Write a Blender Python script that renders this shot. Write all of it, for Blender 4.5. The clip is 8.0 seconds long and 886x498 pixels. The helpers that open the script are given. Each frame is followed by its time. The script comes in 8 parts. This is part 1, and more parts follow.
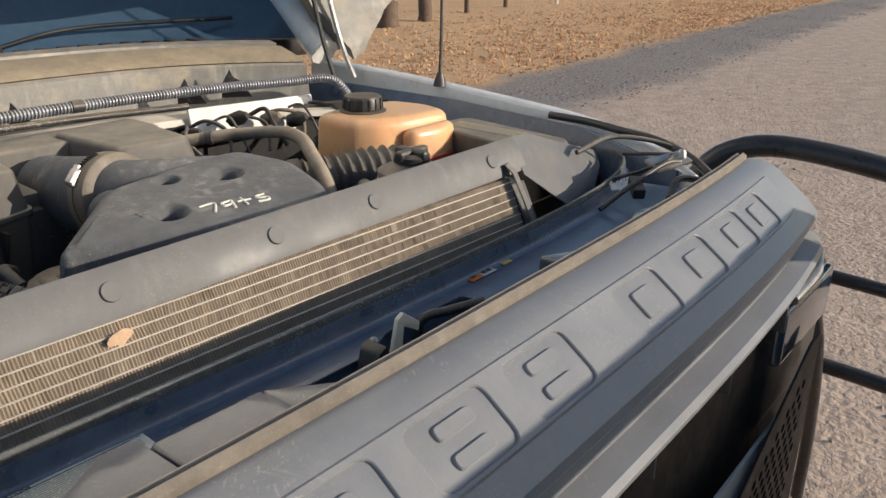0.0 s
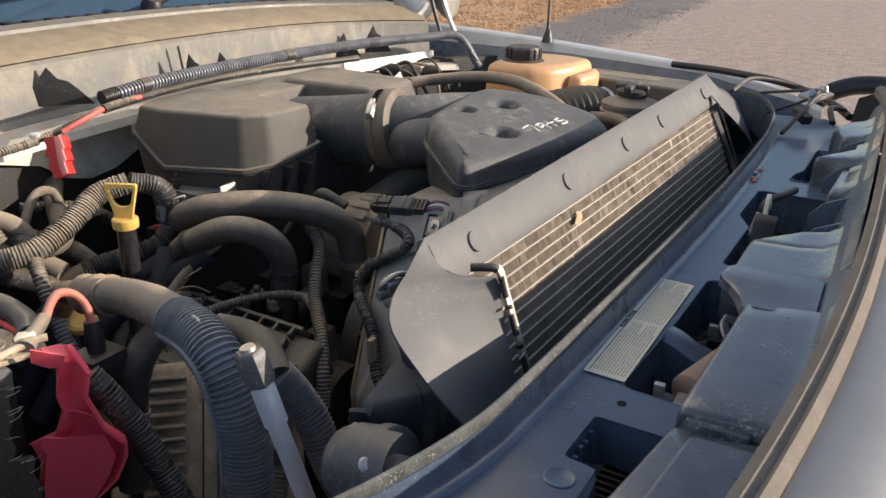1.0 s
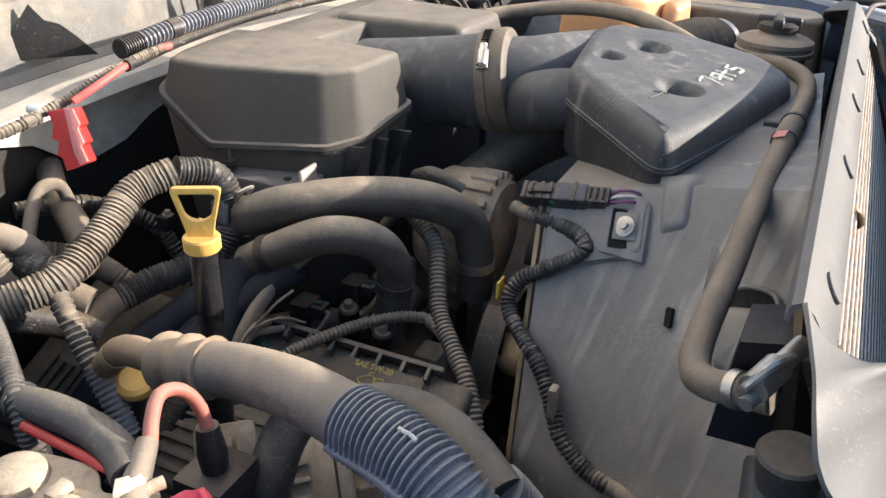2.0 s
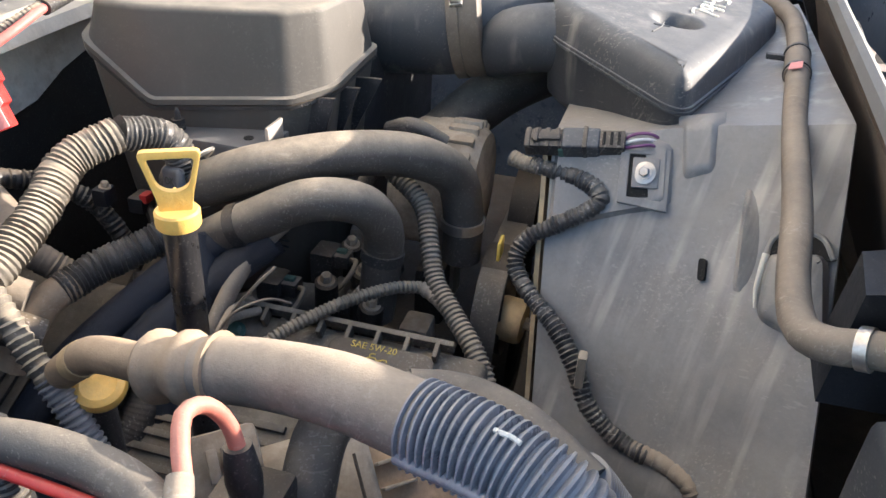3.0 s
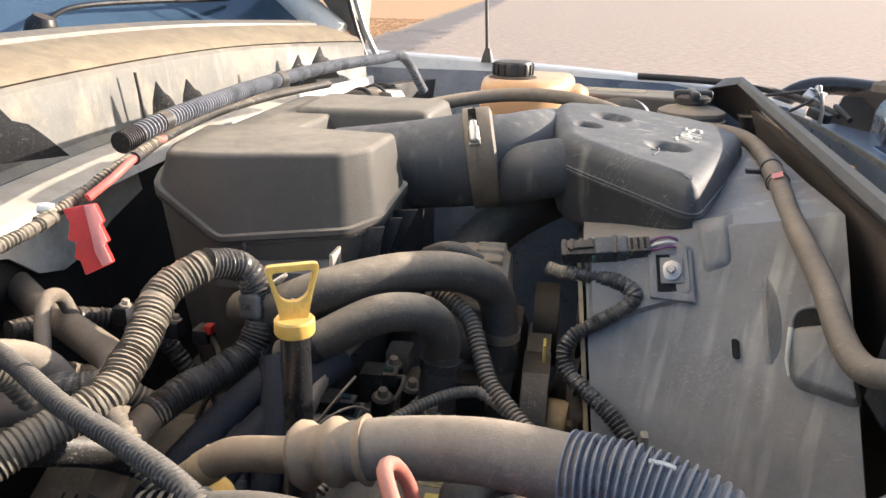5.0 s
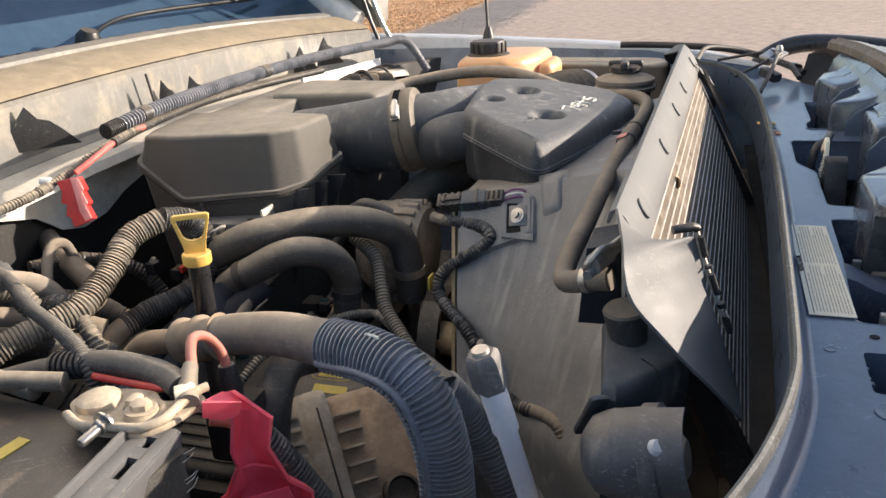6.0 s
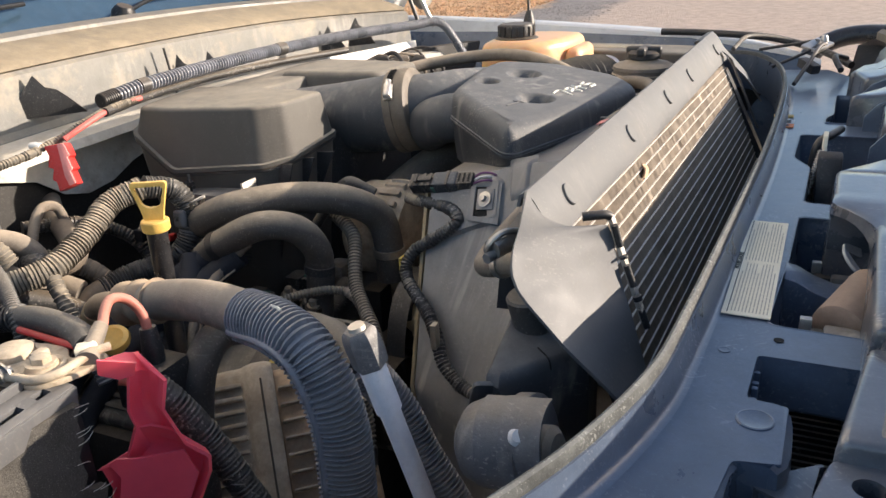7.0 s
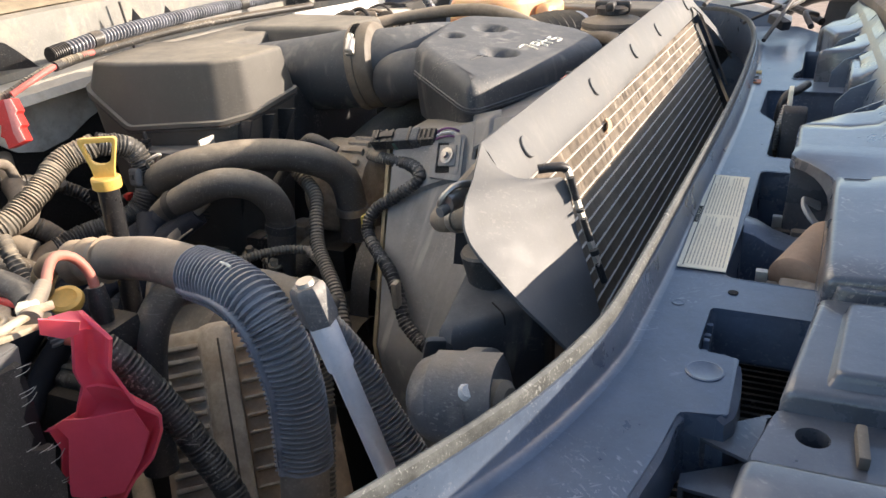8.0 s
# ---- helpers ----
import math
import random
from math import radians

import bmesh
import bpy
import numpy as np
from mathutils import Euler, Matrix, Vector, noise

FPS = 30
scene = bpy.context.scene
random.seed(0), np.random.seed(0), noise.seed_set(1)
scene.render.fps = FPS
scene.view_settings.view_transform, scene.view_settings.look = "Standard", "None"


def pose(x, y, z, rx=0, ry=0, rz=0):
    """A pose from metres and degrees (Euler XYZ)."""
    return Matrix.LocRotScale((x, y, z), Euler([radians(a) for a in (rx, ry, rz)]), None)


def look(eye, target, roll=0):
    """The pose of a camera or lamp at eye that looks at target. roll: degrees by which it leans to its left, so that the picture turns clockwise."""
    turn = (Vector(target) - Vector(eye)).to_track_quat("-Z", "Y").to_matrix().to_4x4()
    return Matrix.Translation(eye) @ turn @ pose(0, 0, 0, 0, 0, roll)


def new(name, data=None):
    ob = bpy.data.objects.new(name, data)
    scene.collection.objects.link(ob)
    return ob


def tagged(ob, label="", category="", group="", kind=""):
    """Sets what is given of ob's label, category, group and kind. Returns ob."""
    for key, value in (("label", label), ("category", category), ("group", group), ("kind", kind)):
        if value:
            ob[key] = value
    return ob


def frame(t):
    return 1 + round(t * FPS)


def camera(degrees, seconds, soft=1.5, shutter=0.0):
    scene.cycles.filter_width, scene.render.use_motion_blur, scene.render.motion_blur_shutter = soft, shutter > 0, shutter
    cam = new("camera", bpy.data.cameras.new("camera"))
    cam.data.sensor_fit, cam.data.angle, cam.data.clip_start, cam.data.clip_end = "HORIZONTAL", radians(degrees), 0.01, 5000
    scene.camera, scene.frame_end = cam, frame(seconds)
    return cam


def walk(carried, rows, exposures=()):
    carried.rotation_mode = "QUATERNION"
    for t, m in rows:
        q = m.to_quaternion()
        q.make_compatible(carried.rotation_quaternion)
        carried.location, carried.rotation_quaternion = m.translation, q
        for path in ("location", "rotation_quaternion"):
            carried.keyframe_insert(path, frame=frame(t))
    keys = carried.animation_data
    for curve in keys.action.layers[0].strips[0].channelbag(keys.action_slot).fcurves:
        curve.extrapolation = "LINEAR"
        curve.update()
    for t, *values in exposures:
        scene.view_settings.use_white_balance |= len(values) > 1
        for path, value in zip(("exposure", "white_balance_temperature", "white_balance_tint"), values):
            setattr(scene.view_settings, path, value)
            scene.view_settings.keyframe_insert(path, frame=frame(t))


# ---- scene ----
cam = camera(59.0, 8.0)
PATH = [
    (0, (-0.009, 0.001, 1.571), (1.429, 1.183, 0.838), 0.0),
    (0.5, (-0.299, 0.088, 1.546), (1.193, 1.192, 0.801), 1.1),
    (1, (-0.483, 0.346, 1.537), (1.126, 1.252, 0.77), 1.3),
    (1.5, (-0.446, 0.577, 1.519), (1.211, 1.353, 0.713), 1.1),
    (2, (-0.351, 0.685, 1.499), (1.268, 1.394, 0.564), 1.8),
    (2.2, (-0.332, 0.724, 1.493), (1.277, 1.366, 0.493), 2.6),
    (3.3, (-0.315, 0.862, 1.439), (1.403, 1.163, 0.461), 3.0),
    (3.5, (-0.322, 0.928, 1.428), (1.43, 1.122, 0.485), 3.1),
    (4, (-0.335, 0.986, 1.43), (1.47, 1.043, 0.571), 2.5),
    (4.5, (-0.349, 0.977, 1.441), (1.497, 1.091, 0.68), 1.5),
    (4.7, (-0.375, 0.955, 1.442), (1.492, 1.129, 0.746), 1.5),
    (5.8, (-0.538, 0.651, 1.488), (1.244, 1.224, 0.783), -2.3),
    (6, (-0.559, 0.601, 1.495), (1.21, 1.19, 0.773), -3.4),
    (6.5, (-0.543, 0.481, 1.492), (1.176, 1.201, 0.768), -3.0),
    (7, (-0.505, 0.47, 1.478), (1.173, 1.269, 0.739), -3.0),
    (7.5, (-0.464, 0.476, 1.454), (1.208, 1.216, 0.644), -3.0),
    (8, (-0.489, 0.457, 1.465), (1.176, 1.196, 0.64), -2.7),
]
EXPOSURES = [(0, -0.02, 6310, 11), (0.5, 0.05, 6310, 11), (1, 0.25, 6330, 14), (1.5, 0.55, 6280, 14), (2, 0.85, 6080, 14), (3.5, 1.67, 6080, 14), (4, 1.5, 6080, 14), (4.5, 1.3, 6180, 14), (6, 0.75, 6380, 14), (6.5, 0.8, 6380, 14), (7, 0.75, 6380, 14), (8, 1.05, 6480, 14)]
walk(cam, [(t, look(eye, target, roll)) for t, eye, target, roll in PATH], EXPOSURES)

# ---- light ----
SUN_FROM = Vector((0.50, -0.90, 0.315)).normalized()
world = bpy.data.worlds.new("sky")
scene.world = world
world.use_nodes = True
wn = world.node_tree.nodes
sky = wn.new("ShaderNodeTexSky")
sky.sky_type = "NISHITA"
sky.sun_disc = False
sky.sun_elevation = math.asin(SUN_FROM.z)
sky.sun_rotation = math.atan2(SUN_FROM.x, SUN_FROM.y)
world.node_tree.links.new(sky.outputs[0], wn["Background"].inputs[0])
wn["Background"].inputs[1].default_value = 0.14
sun = new("sun", bpy.data.lights.new("sun", "SUN"))
sun.data.energy = 5.0
sun.data.angle = radians(0.6)
sun.data.color = (1.0, 0.87, 0.70)
sun.matrix_world = look(SUN_FROM * 20, (0, 0, 0))
# ---- materials ----
def ramp(nt, src, a, b, ca, cb):
    r = nt.nodes.new("ShaderNodeValToRGB")
    r.color_ramp.elements[0].position, r.color_ramp.elements[1].position = a, b
    r.color_ramp.elements[0].color, r.color_ramp.elements[1].color = ca, cb
    nt.links.new(src, r.inputs[0])
    return r.outputs[0]


def noise_tex(nt, scale, detail=4, rough=0.6):
    n = nt.nodes.new("ShaderNodeTexNoise")
    n.inputs["Scale"].default_value = scale
    n.inputs["Detail"].default_value = detail
    n.inputs["Roughness"].default_value = rough
    co = nt.nodes.new("ShaderNodeNewGeometry")
    nt.links.new(co.outputs["Position"], n.inputs["Vector"])
    return n.outputs[0]


def mixed(nt, fac, a, b):
    m = nt.nodes.new("ShaderNodeMix")
    m.data_type = "RGBA"
    if isinstance(fac, float):
        m.inputs[0].default_value = fac
    else:
        nt.links.new(fac, m.inputs[0])
    for sock, v in ((m.inputs[6], a), (m.inputs[7], b)):
        if isinstance(v, tuple):
            sock.default_value = v
        else:
            nt.links.new(v, sock)
    return m.outputs[2]


def maths(nt, op, a, b=0.0):
    m = nt.nodes.new("ShaderNodeMath")
    m.operation = op
    m.use_clamp = True
    for sock, v in ((m.inputs[0], a), (m.inputs[1], b)):
        if isinstance(v, (int, float)):
            sock.default_value = v
        else:
            nt.links.new(v, sock)
    return m.outputs[0]


DUST = (0.36, 0.275, 0.18)


def stretched(nt, scale, turn, size=1.0, detail=3):
    """Noise drawn out along one way: drips, scratches."""
    n = nt.nodes.new("ShaderNodeTexNoise")
    n.inputs["Scale"].default_value = size
    n.inputs["Detail"].default_value = detail
    co = nt.nodes.new("ShaderNodeNewGeometry")
    mp = nt.nodes.new("ShaderNodeMapping")
    mp.vector_type = "TEXTURE"
    mp.inputs["Scale"].default_value = [1 / k for k in scale]
    mp.inputs["Rotation"].default_value = turn
    nt.links.new(co.outputs["Position"], mp.inputs[0])
    nt.links.new(mp.outputs[0], n.inputs["Vector"])
    return n.outputs[0]


def surface(name, base, rough=0.55, metal=0.0, vary=0.3, scale=30, fine=260, bump=0.3, dust=0.0, dust_col=DUST, stain=None,
            stain_at=(0.55, 0.7), stain_scale=14, coat=0.0, transmit=0.0, scatter=0.0, streak=0.0, scratch=0.0, speck=0.25, pale=(0.5, 0.46, 0.4), cloud=0.0, drip=(0, 0, 0)):
    """A worn surface: grain and patches in the colour, dust lying on what faces up, drips, scratches, specks, fine relief."""
    m = bpy.data.materials.new(name)
    m.use_nodes = True
    nt = m.node_tree
    p = nt.nodes["Principled BSDF"]
    c4 = lambda c, k=1.0: (min(c[0] * k, 1), min(c[1] * k, 1), min(c[2] * k, 1), 1)
    grey = lambda v: (v, v, v, 1)
    big, small = noise_tex(nt, scale, 6, 0.65), noise_tex(nt, fine, 4, 0.65)
    col = ramp(nt, big, 0.34, 0.66, c4(base, 1 - vary), c4(base, 1 + vary))
    col = mixed(nt, ramp(nt, small, 0.42, 0.7, grey(0), grey(0.4)), col, c4(base, 1 - vary))
    ro = ramp(nt, big, 0.3, 0.7, grey(rough * 0.8), grey(min(1, rough * 1.22)))
    if stain:
        s = ramp(nt, noise_tex(nt, stain_scale, 7, 0.7), stain_at[0], stain_at[1], grey(0), grey(0.85))
        col = mixed(nt, s, col, c4(stain))
    if cloud:
        s = ramp(nt, noise_tex(nt, 24, 8, 0.62), 0.40, 0.78, grey(0), grey(cloud))
        col = mixed(nt, s, col, c4(pale, 0.85))
    if dust > 0:
        g = nt.nodes.new("ShaderNodeNewGeometry")
        sep = nt.nodes.new("ShaderNodeSeparateXYZ")
        nt.links.new(g.outputs["Normal"], sep.inputs[0])
        up = ramp(nt, sep.outputs[2], 0.22, 0.92, grey(0.04), grey(1))
        patch = ramp(nt, noise_tex(nt, 26, 8, 0.72), 0.32, 0.66, grey(0.38), grey(1))
        fac = maths(nt, "MULTIPLY", maths(nt, "MULTIPLY", up, patch), dust)
        col = mixed(nt, fac, col, c4(dust_col))
        ro = maths(nt, "ADD", ro, maths(nt, "MULTIPLY", fac, 0.35))
    if streak:
        f = ramp(nt, stretched(nt, (60, 60, 6), drip), 0.52, 0.68, grey(0), grey(1))
        f = maths(nt, "MULTIPLY", f, ramp(nt, noise_tex(nt, 9, 3), 0.42, 0.62, grey(0), grey(streak)))
        col = mixed(nt, f, col, c4(pale))
    if scratch:
        for way, tn in (((9, 420, 420), (0.5, 0.3, 0.9)), ((420, 420, 12), (0.25, -0.5, 0.2)), ((420, 8, 420), (0.2, 0.5, 0.7))):
            f = ramp(nt, stretched(nt, way, tn, 1.0, 2), 0.615, 0.68, grey(0), grey(0.8))
            f = maths(nt, "MULTIPLY", f, ramp(nt, noise_tex(nt, 13 + way[0] % 7, 3), 0.52, 0.64, grey(0), grey(scratch)))
            col = mixed(nt, f, col, c4(pale, 1.15))
    if speck:
        f = ramp(nt, noise_tex(nt, fine * 2.3, 2, 0.5), 0.63, 0.70, grey(0), grey(speck * 0.6))
        col = mixed(nt, f, col, c4(pale))
    nt.links.new(col, p.inputs["Base Color"])
    nt.links.new(ro, p.inputs["Roughness"])
    p.inputs["Metallic"].default_value = metal
    p.inputs["Coat Weight"].default_value = coat
    p.inputs["Coat Roughness"].default_value = 0.12
    p.inputs["Transmission Weight"].default_value = transmit
    if scatter:
        p.inputs["Subsurface Weight"].default_value = scatter
        p.inputs["Subsurface Radius"].default_value = (0.03, 0.015, 0.006)
        p.inputs["Subsurface Scale"].default_value = 0.6
    if bump:
        b = nt.nodes.new("ShaderNodeBump")
        b.inputs["Strength"].default_value = bump
        b.inputs["Distance"].default_value = 0.0012
        h = nt.nodes.new("ShaderNodeMath")
        h.operation = "MULTIPLY_ADD"
        nt.links.new(noise_tex(nt, scale * 2.2, 4), h.inputs[0])
        h.inputs[1].default_value = 1.6
        nt.links.new(small, h.inputs[2])
        nt.links.new(h.outputs[0], b.inputs["Height"])
        nt.links.new(b.outputs[0], p.inputs["Normal"])
    return m


BLACK = surface("black_plastic", (0.026, 0.026, 0.028), 0.42, dust=0.3, scratch=0.25, speck=0.2)
PANEL = surface("panel_plastic", (0.076, 0.105, 0.156), 0.30, dust=0.10, dust_col=(0.27, 0.29, 0.32), vary=0.22, scale=22, scratch=0.4, speck=0.12, coat=0.35, cloud=0.10, bump=0.12, pale=(0.40, 0.41, 0.43))
TOWER = surface("grey_support_plastic", (0.070, 0.078, 0.095), 0.28, coat=0.8, dust=0.22, dust_col=(0.30, 0.30, 0.31), vary=0.18, scale=26, scratch=0.45, cloud=0.12, speck=0.12, bump=0.12)
GRILLEBLACK = surface("black_grille_plastic", (0.006, 0.007, 0.010), 0.55, vary=0.2, speck=0.05)
BOX = surface("airbox_plastic", (0.076, 0.069, 0.060), 0.55, dust=0.85, dust_col=(0.31, 0.275, 0.22), vary=0.10, scale=9, bump=0.08, scratch=0.08, speck=0.06, cloud=0.03, streak=0.04)
COVER = surface("cover_plastic", (0.040, 0.045, 0.053), 0.58, dust=0.45, dust_col=(0.27, 0.268, 0.26), vary=0.15, scale=14, streak=0.35, scratch=0.25, speck=0.12, cloud=0.05, bump=0.10)
SHIELD = surface("shield_plastic", (0.112, 0.113, 0.116), 0.54, dust=0.35, dust_col=(0.28, 0.26, 0.225), vary=0.05, scratch=0.12, streak=0.08, stain=(0.165, 0.157, 0.14), stain_at=(0.56, 0.80), scale=12, stain_scale=12, cloud=0.03, speck=0.08, bump=0.08)
SHROUD = surface("shroud_plastic", (0.218, 0.221, 0.223), 0.38, dust=0.3, vary=0.3, scale=11, streak=0.8, drip=(0.19, 0.56, 0.0), scratch=0.25, speck=0.12, cloud=0.34, stain=(0.135, 0.137, 0.14), stain_at=(0.36, 0.78), stain_scale=6, pale=(0.50, 0.46, 0.40), bump=0.16)
RUBBER = surface("rubber", (0.045, 0.044, 0.044), 0.55, dust=0.62, dust_col=(0.34, 0.29, 0.22), scratch=0.25, speck=0.35)
DUSTY = surface("dusty_rubber", (0.17, 0.145, 0.118), 0.75, dust=0.75, dust_col=(0.50, 0.405, 0.295), vary=0.35, cloud=0.2, scratch=0.25)
LOOM = surface("split_loom", (0.195, 0.206, 0.235), 0.28, dust=0.5, dust_col=(0.40, 0.36, 0.30), speck=0.15, scratch=0.15)
GREYLOOM = surface("dusty_loom", (0.13, 0.115, 0.092), 0.7, dust=0.9, dust_col=(0.47, 0.39, 0.28), scratch=0.3, stain=(0.06, 0.052, 0.042), stain_at=(0.52, 0.68), stain_scale=55)
TAPE = surface("cloth_tape", (0.025, 0.025, 0.026), 0.42, dust=0.4, scratch=0.7, speck=0.3)
TUBEMETAL = surface("grey_tube_paint", (0.88, 0.88, 0.90), 0.45, 0.0, dust=0.12, vary=0.08, scratch=0.2)
ALU = surface("aluminium", (0.62, 0.58, 0.52), 0.42, 0.75, dust=0.3, vary=0.15)
TUBE = surface("core_tube", (0.66, 0.60, 0.51), 0.55, 0.1, vary=0.08, speck=0)
FIN = surface("core_fin", (0.31, 0.25, 0.185), 0.6, 0.2, vary=0.18, scale=40, stain=(0.20, 0.155, 0.11), stain_at=(0.6, 0.78))
# dark brown that paints the shade deep between the fins
COREBACK = surface("core_depth_shade", (0.08, 0.06, 0.045), 0.9)
# near-black that paints the shade inside holes, slots and recesses
HOLE = surface("hole_shade", (0.012, 0.011, 0.010), 0.9)
STEEL = surface("zinc_steel", (0.5, 0.48, 0.45), 0.35, 0.9, dust=0.2)
BRASS = surface("clamp_brass", (0.36, 0.32, 0.25), 0.55, 0.3, dust=0.6, dust_col=(0.5, 0.43, 0.33), cloud=0.3)
CAST = surface("cast_alloy", (0.46, 0.41, 0.335), 0.65, 0.15, dust=0.45, vary=0.4, streak=0.3, stain=(0.21, 0.15, 0.10), stain_at=(0.45, 0.7))
RUST = surface("oily_dirt", (0.42, 0.30, 0.195), 0.7, dust=0.25, vary=0.4, scale=18, stain=(0.15, 0.095, 0.06), stain_at=(0.52, 0.7))
OCHRE = surface("ochre_plate", (0.46, 0.35, 0.20), 0.65, 0.15, vary=0.35, streak=0.3, scale=18)
YELLOW = surface("yellow_plastic", (0.86, 0.54, 0.13), 0.45, dust=0.25, vary=0.15)
RED = surface("red_vinyl", (1.0, 0.10, 0.155), 0.42, vary=0.08, dust=0.05, bump=0.1, speck=0.05, scatter=0.25)
REDCLIP = surface("red_plastic", (0.62, 0.04, 0.035), 0.4, vary=0.15, dust=0.15)
PINK = surface("faded_red_wire", (0.52, 0.17, 0.12), 0.55, vary=0.2, dust=0.4, dust_col=(0.5, 0.4, 0.3))
CUFF = surface("brown_rubber_cuff", (0.125, 0.10, 0.075), 0.55, dust=0.5, dust_col=(0.40, 0.33, 0.24), vary=0.25, streak=0.3)
WHITE = surface("white_paint", (0.80, 0.80, 0.78), 0.3, dust=0.2, coat=0.5, vary=0.06)
WHITEDIRTY = surface("dusty_white_paint", (0.60, 0.57, 0.50), 0.5, dust=0.4, vary=0.15, stain=(0.3, 0.24, 0.16), stain_at=(0.55, 0.75))
COWL = surface("cowl_paint", (0.168, 0.165, 0.152), 0.5, dust=0.35, dust_col=(0.38, 0.31, 0.21), vary=0.15, streak=0.3, scratch=0.2, stain=(0.36, 0.30, 0.21), stain_at=(0.5, 0.75))
COWLTAN = surface("dusty_cowl_band", (0.235, 0.196, 0.14), 0.75, dust=0.5, dust_col=(0.33, 0.265, 0.175), vary=0.35, stain=(0.15, 0.13, 0.105), stain_at=(0.5, 0.7), stain_scale=22, fine=420)
GRILLE = surface("grey_grille_paint", (0.20, 0.212, 0.23), 0.42, dust=0.22, dust_col=(0.32, 0.30, 0.28), vary=0.10, scale=16, coat=0.25, cloud=0.10, scratch=0.3, speck=0.15, bump=0.10)
STRIP = surface("tan_rubber_strip", (0.17, 0.145, 0.115), 0.75, dust=0.45, dust_col=(0.36, 0.31, 0.25), streak=0.2)
SEAL = surface("weather_seal", (0.078, 0.082, 0.078), 0.6, dust=0.3, dust_col=(0.31, 0.31, 0.28), vary=0.5, scale=70, scratch=0.5, speck=0.6, fine=340, pale=(0.5, 0.5, 0.46), stain=(0.045, 0.047, 0.046), stain_at=(0.5, 0.68), stain_scale=40)
AMBER = surface("amber_tank", (0.74, 0.45, 0.24), 0.35, vary=0.12, scale=14, scatter=0.5, dust=0.12, stain=(0.55, 0.24, 0.08), stain_at=(0.5, 0.8))
COOLANT = surface("coolant_stain", (0.42, 0.06, 0.035), 0.35, vary=0.2)
LABEL = surface("cream_label", (0.92, 0.84, 0.64), 0.5, vary=0.06, dust=0.1, speck=0.1)
INK = surface("ink", (0.06, 0.06, 0.05), 0.7, vary=0.1)
FAINTINK = surface("faint_ink", (0.46, 0.41, 0.31), 0.7, vary=0.1)
ORANGE = surface("orange_label", (0.75, 0.2, 0.03), 0.5, vary=0.1)
PAPER = surface("white_label", (0.7, 0.7, 0.68), 0.5, vary=0.1, dust=0.2)
PAINTPEN = surface("paint_marker", (0.72, 0.70, 0.62), 0.6, vary=0.1)
YELLOWINK = surface("yellow_print", (0.62, 0.47, 0.10), 0.6, vary=0.2)
FELT = surface("battery_jacket", (0.075, 0.070, 0.062), 0.85, dust=0.2, bump=1.0, fine=620, speck=0.9, vary=0.35)
# grimy near-black; on the firewall it paints deep shade
DARK = surface("grime_and_shade", (0.016, 0.015, 0.014), 0.6, dust=0.25, speck=0.2)
LEAFMAT = surface("dry_leaf", (0.5, 0.34, 0.22), 0.7, vary=0.2)
WOOD = surface("weathered_wood", (0.12, 0.08, 0.055), 0.85, vary=0.4, scale=6)
GUARD = surface("guard_tube_paint", (0.02, 0.02, 0.022), 0.3, coat=0.3, dust=0.12)
HORNGREY = surface("grey_horn_plastic", (0.12, 0.122, 0.128), 0.42, dust=0.4, scratch=0.5, streak=0.3)
WOVEN = surface("woven_sleeve", (0.014, 0.018, 0.028), 0.6, fine=900, bump=0.9, speck=0.1)
TAN = surface("tan_dusty_rubber", (0.26, 0.19, 0.125), 0.72, dust=0.75, dust_col=(0.55, 0.42, 0.28), vary=0.3, cloud=0.15, scratch=0.2)
CREASED = surface("creased_black_tape", (0.040, 0.039, 0.038), 0.40, dust=0.35, dust_col=(0.36, 0.32, 0.26), scratch=0.75, speck=0.3, streak=0.2)
BLEACHED = surface("sun_bleached_red", (0.74, 0.27, 0.25), 0.6, vary=0.15, dust=0.2, scratch=0.3)
VALVE = surface("valve_cover_plastic", (0.060, 0.054, 0.046), 0.5, dust=0.7, dust_col=(0.30, 0.25, 0.18), vary=0.3, streak=0.3, scratch=0.3)
RUBBERTOP = surface("dusted_hose_rubber", (0.060, 0.055, 0.050), 0.6, dust=0.95, dust_col=(0.46, 0.38, 0.275), vary=0.25, scratch=0.2, speck=0.3)
BROWN = surface("brown_hose_rubber", (0.155, 0.125, 0.095), 0.7, dust=0.6, dust_col=(0.42, 0.34, 0.25), vary=0.3, cloud=0.12, scratch=0.2, stain=(0.08, 0.066, 0.052), stain_at=(0.5, 0.7), stain_scale=30)
CORRODED = surface("corroded_clamp", (0.56, 0.46, 0.33), 0.7, 0.1, vary=0.3, scale=60, dust=0.4, dust_col=(0.66, 0.56, 0.42), stain=(0.30, 0.22, 0.14), stain_at=(0.52, 0.68), stain_scale=70)
WIRE = surface("pale_wire", (0.42, 0.42, 0.42), 0.5, dust=0.2)
BROWNDUCT = surface("brown_duct", (0.34, 0.235, 0.17), 0.65, dust=0.2, vary=0.2)
GREENP = surface("green_plastic", (0.06, 0.13, 0.11), 0.5)


GLASS = surface("windscreen_glass", (0.035, 0.075, 0.12), 0.06, vary=0.1, coat=1.0, bump=0, dust=0.05, speck=0.1)


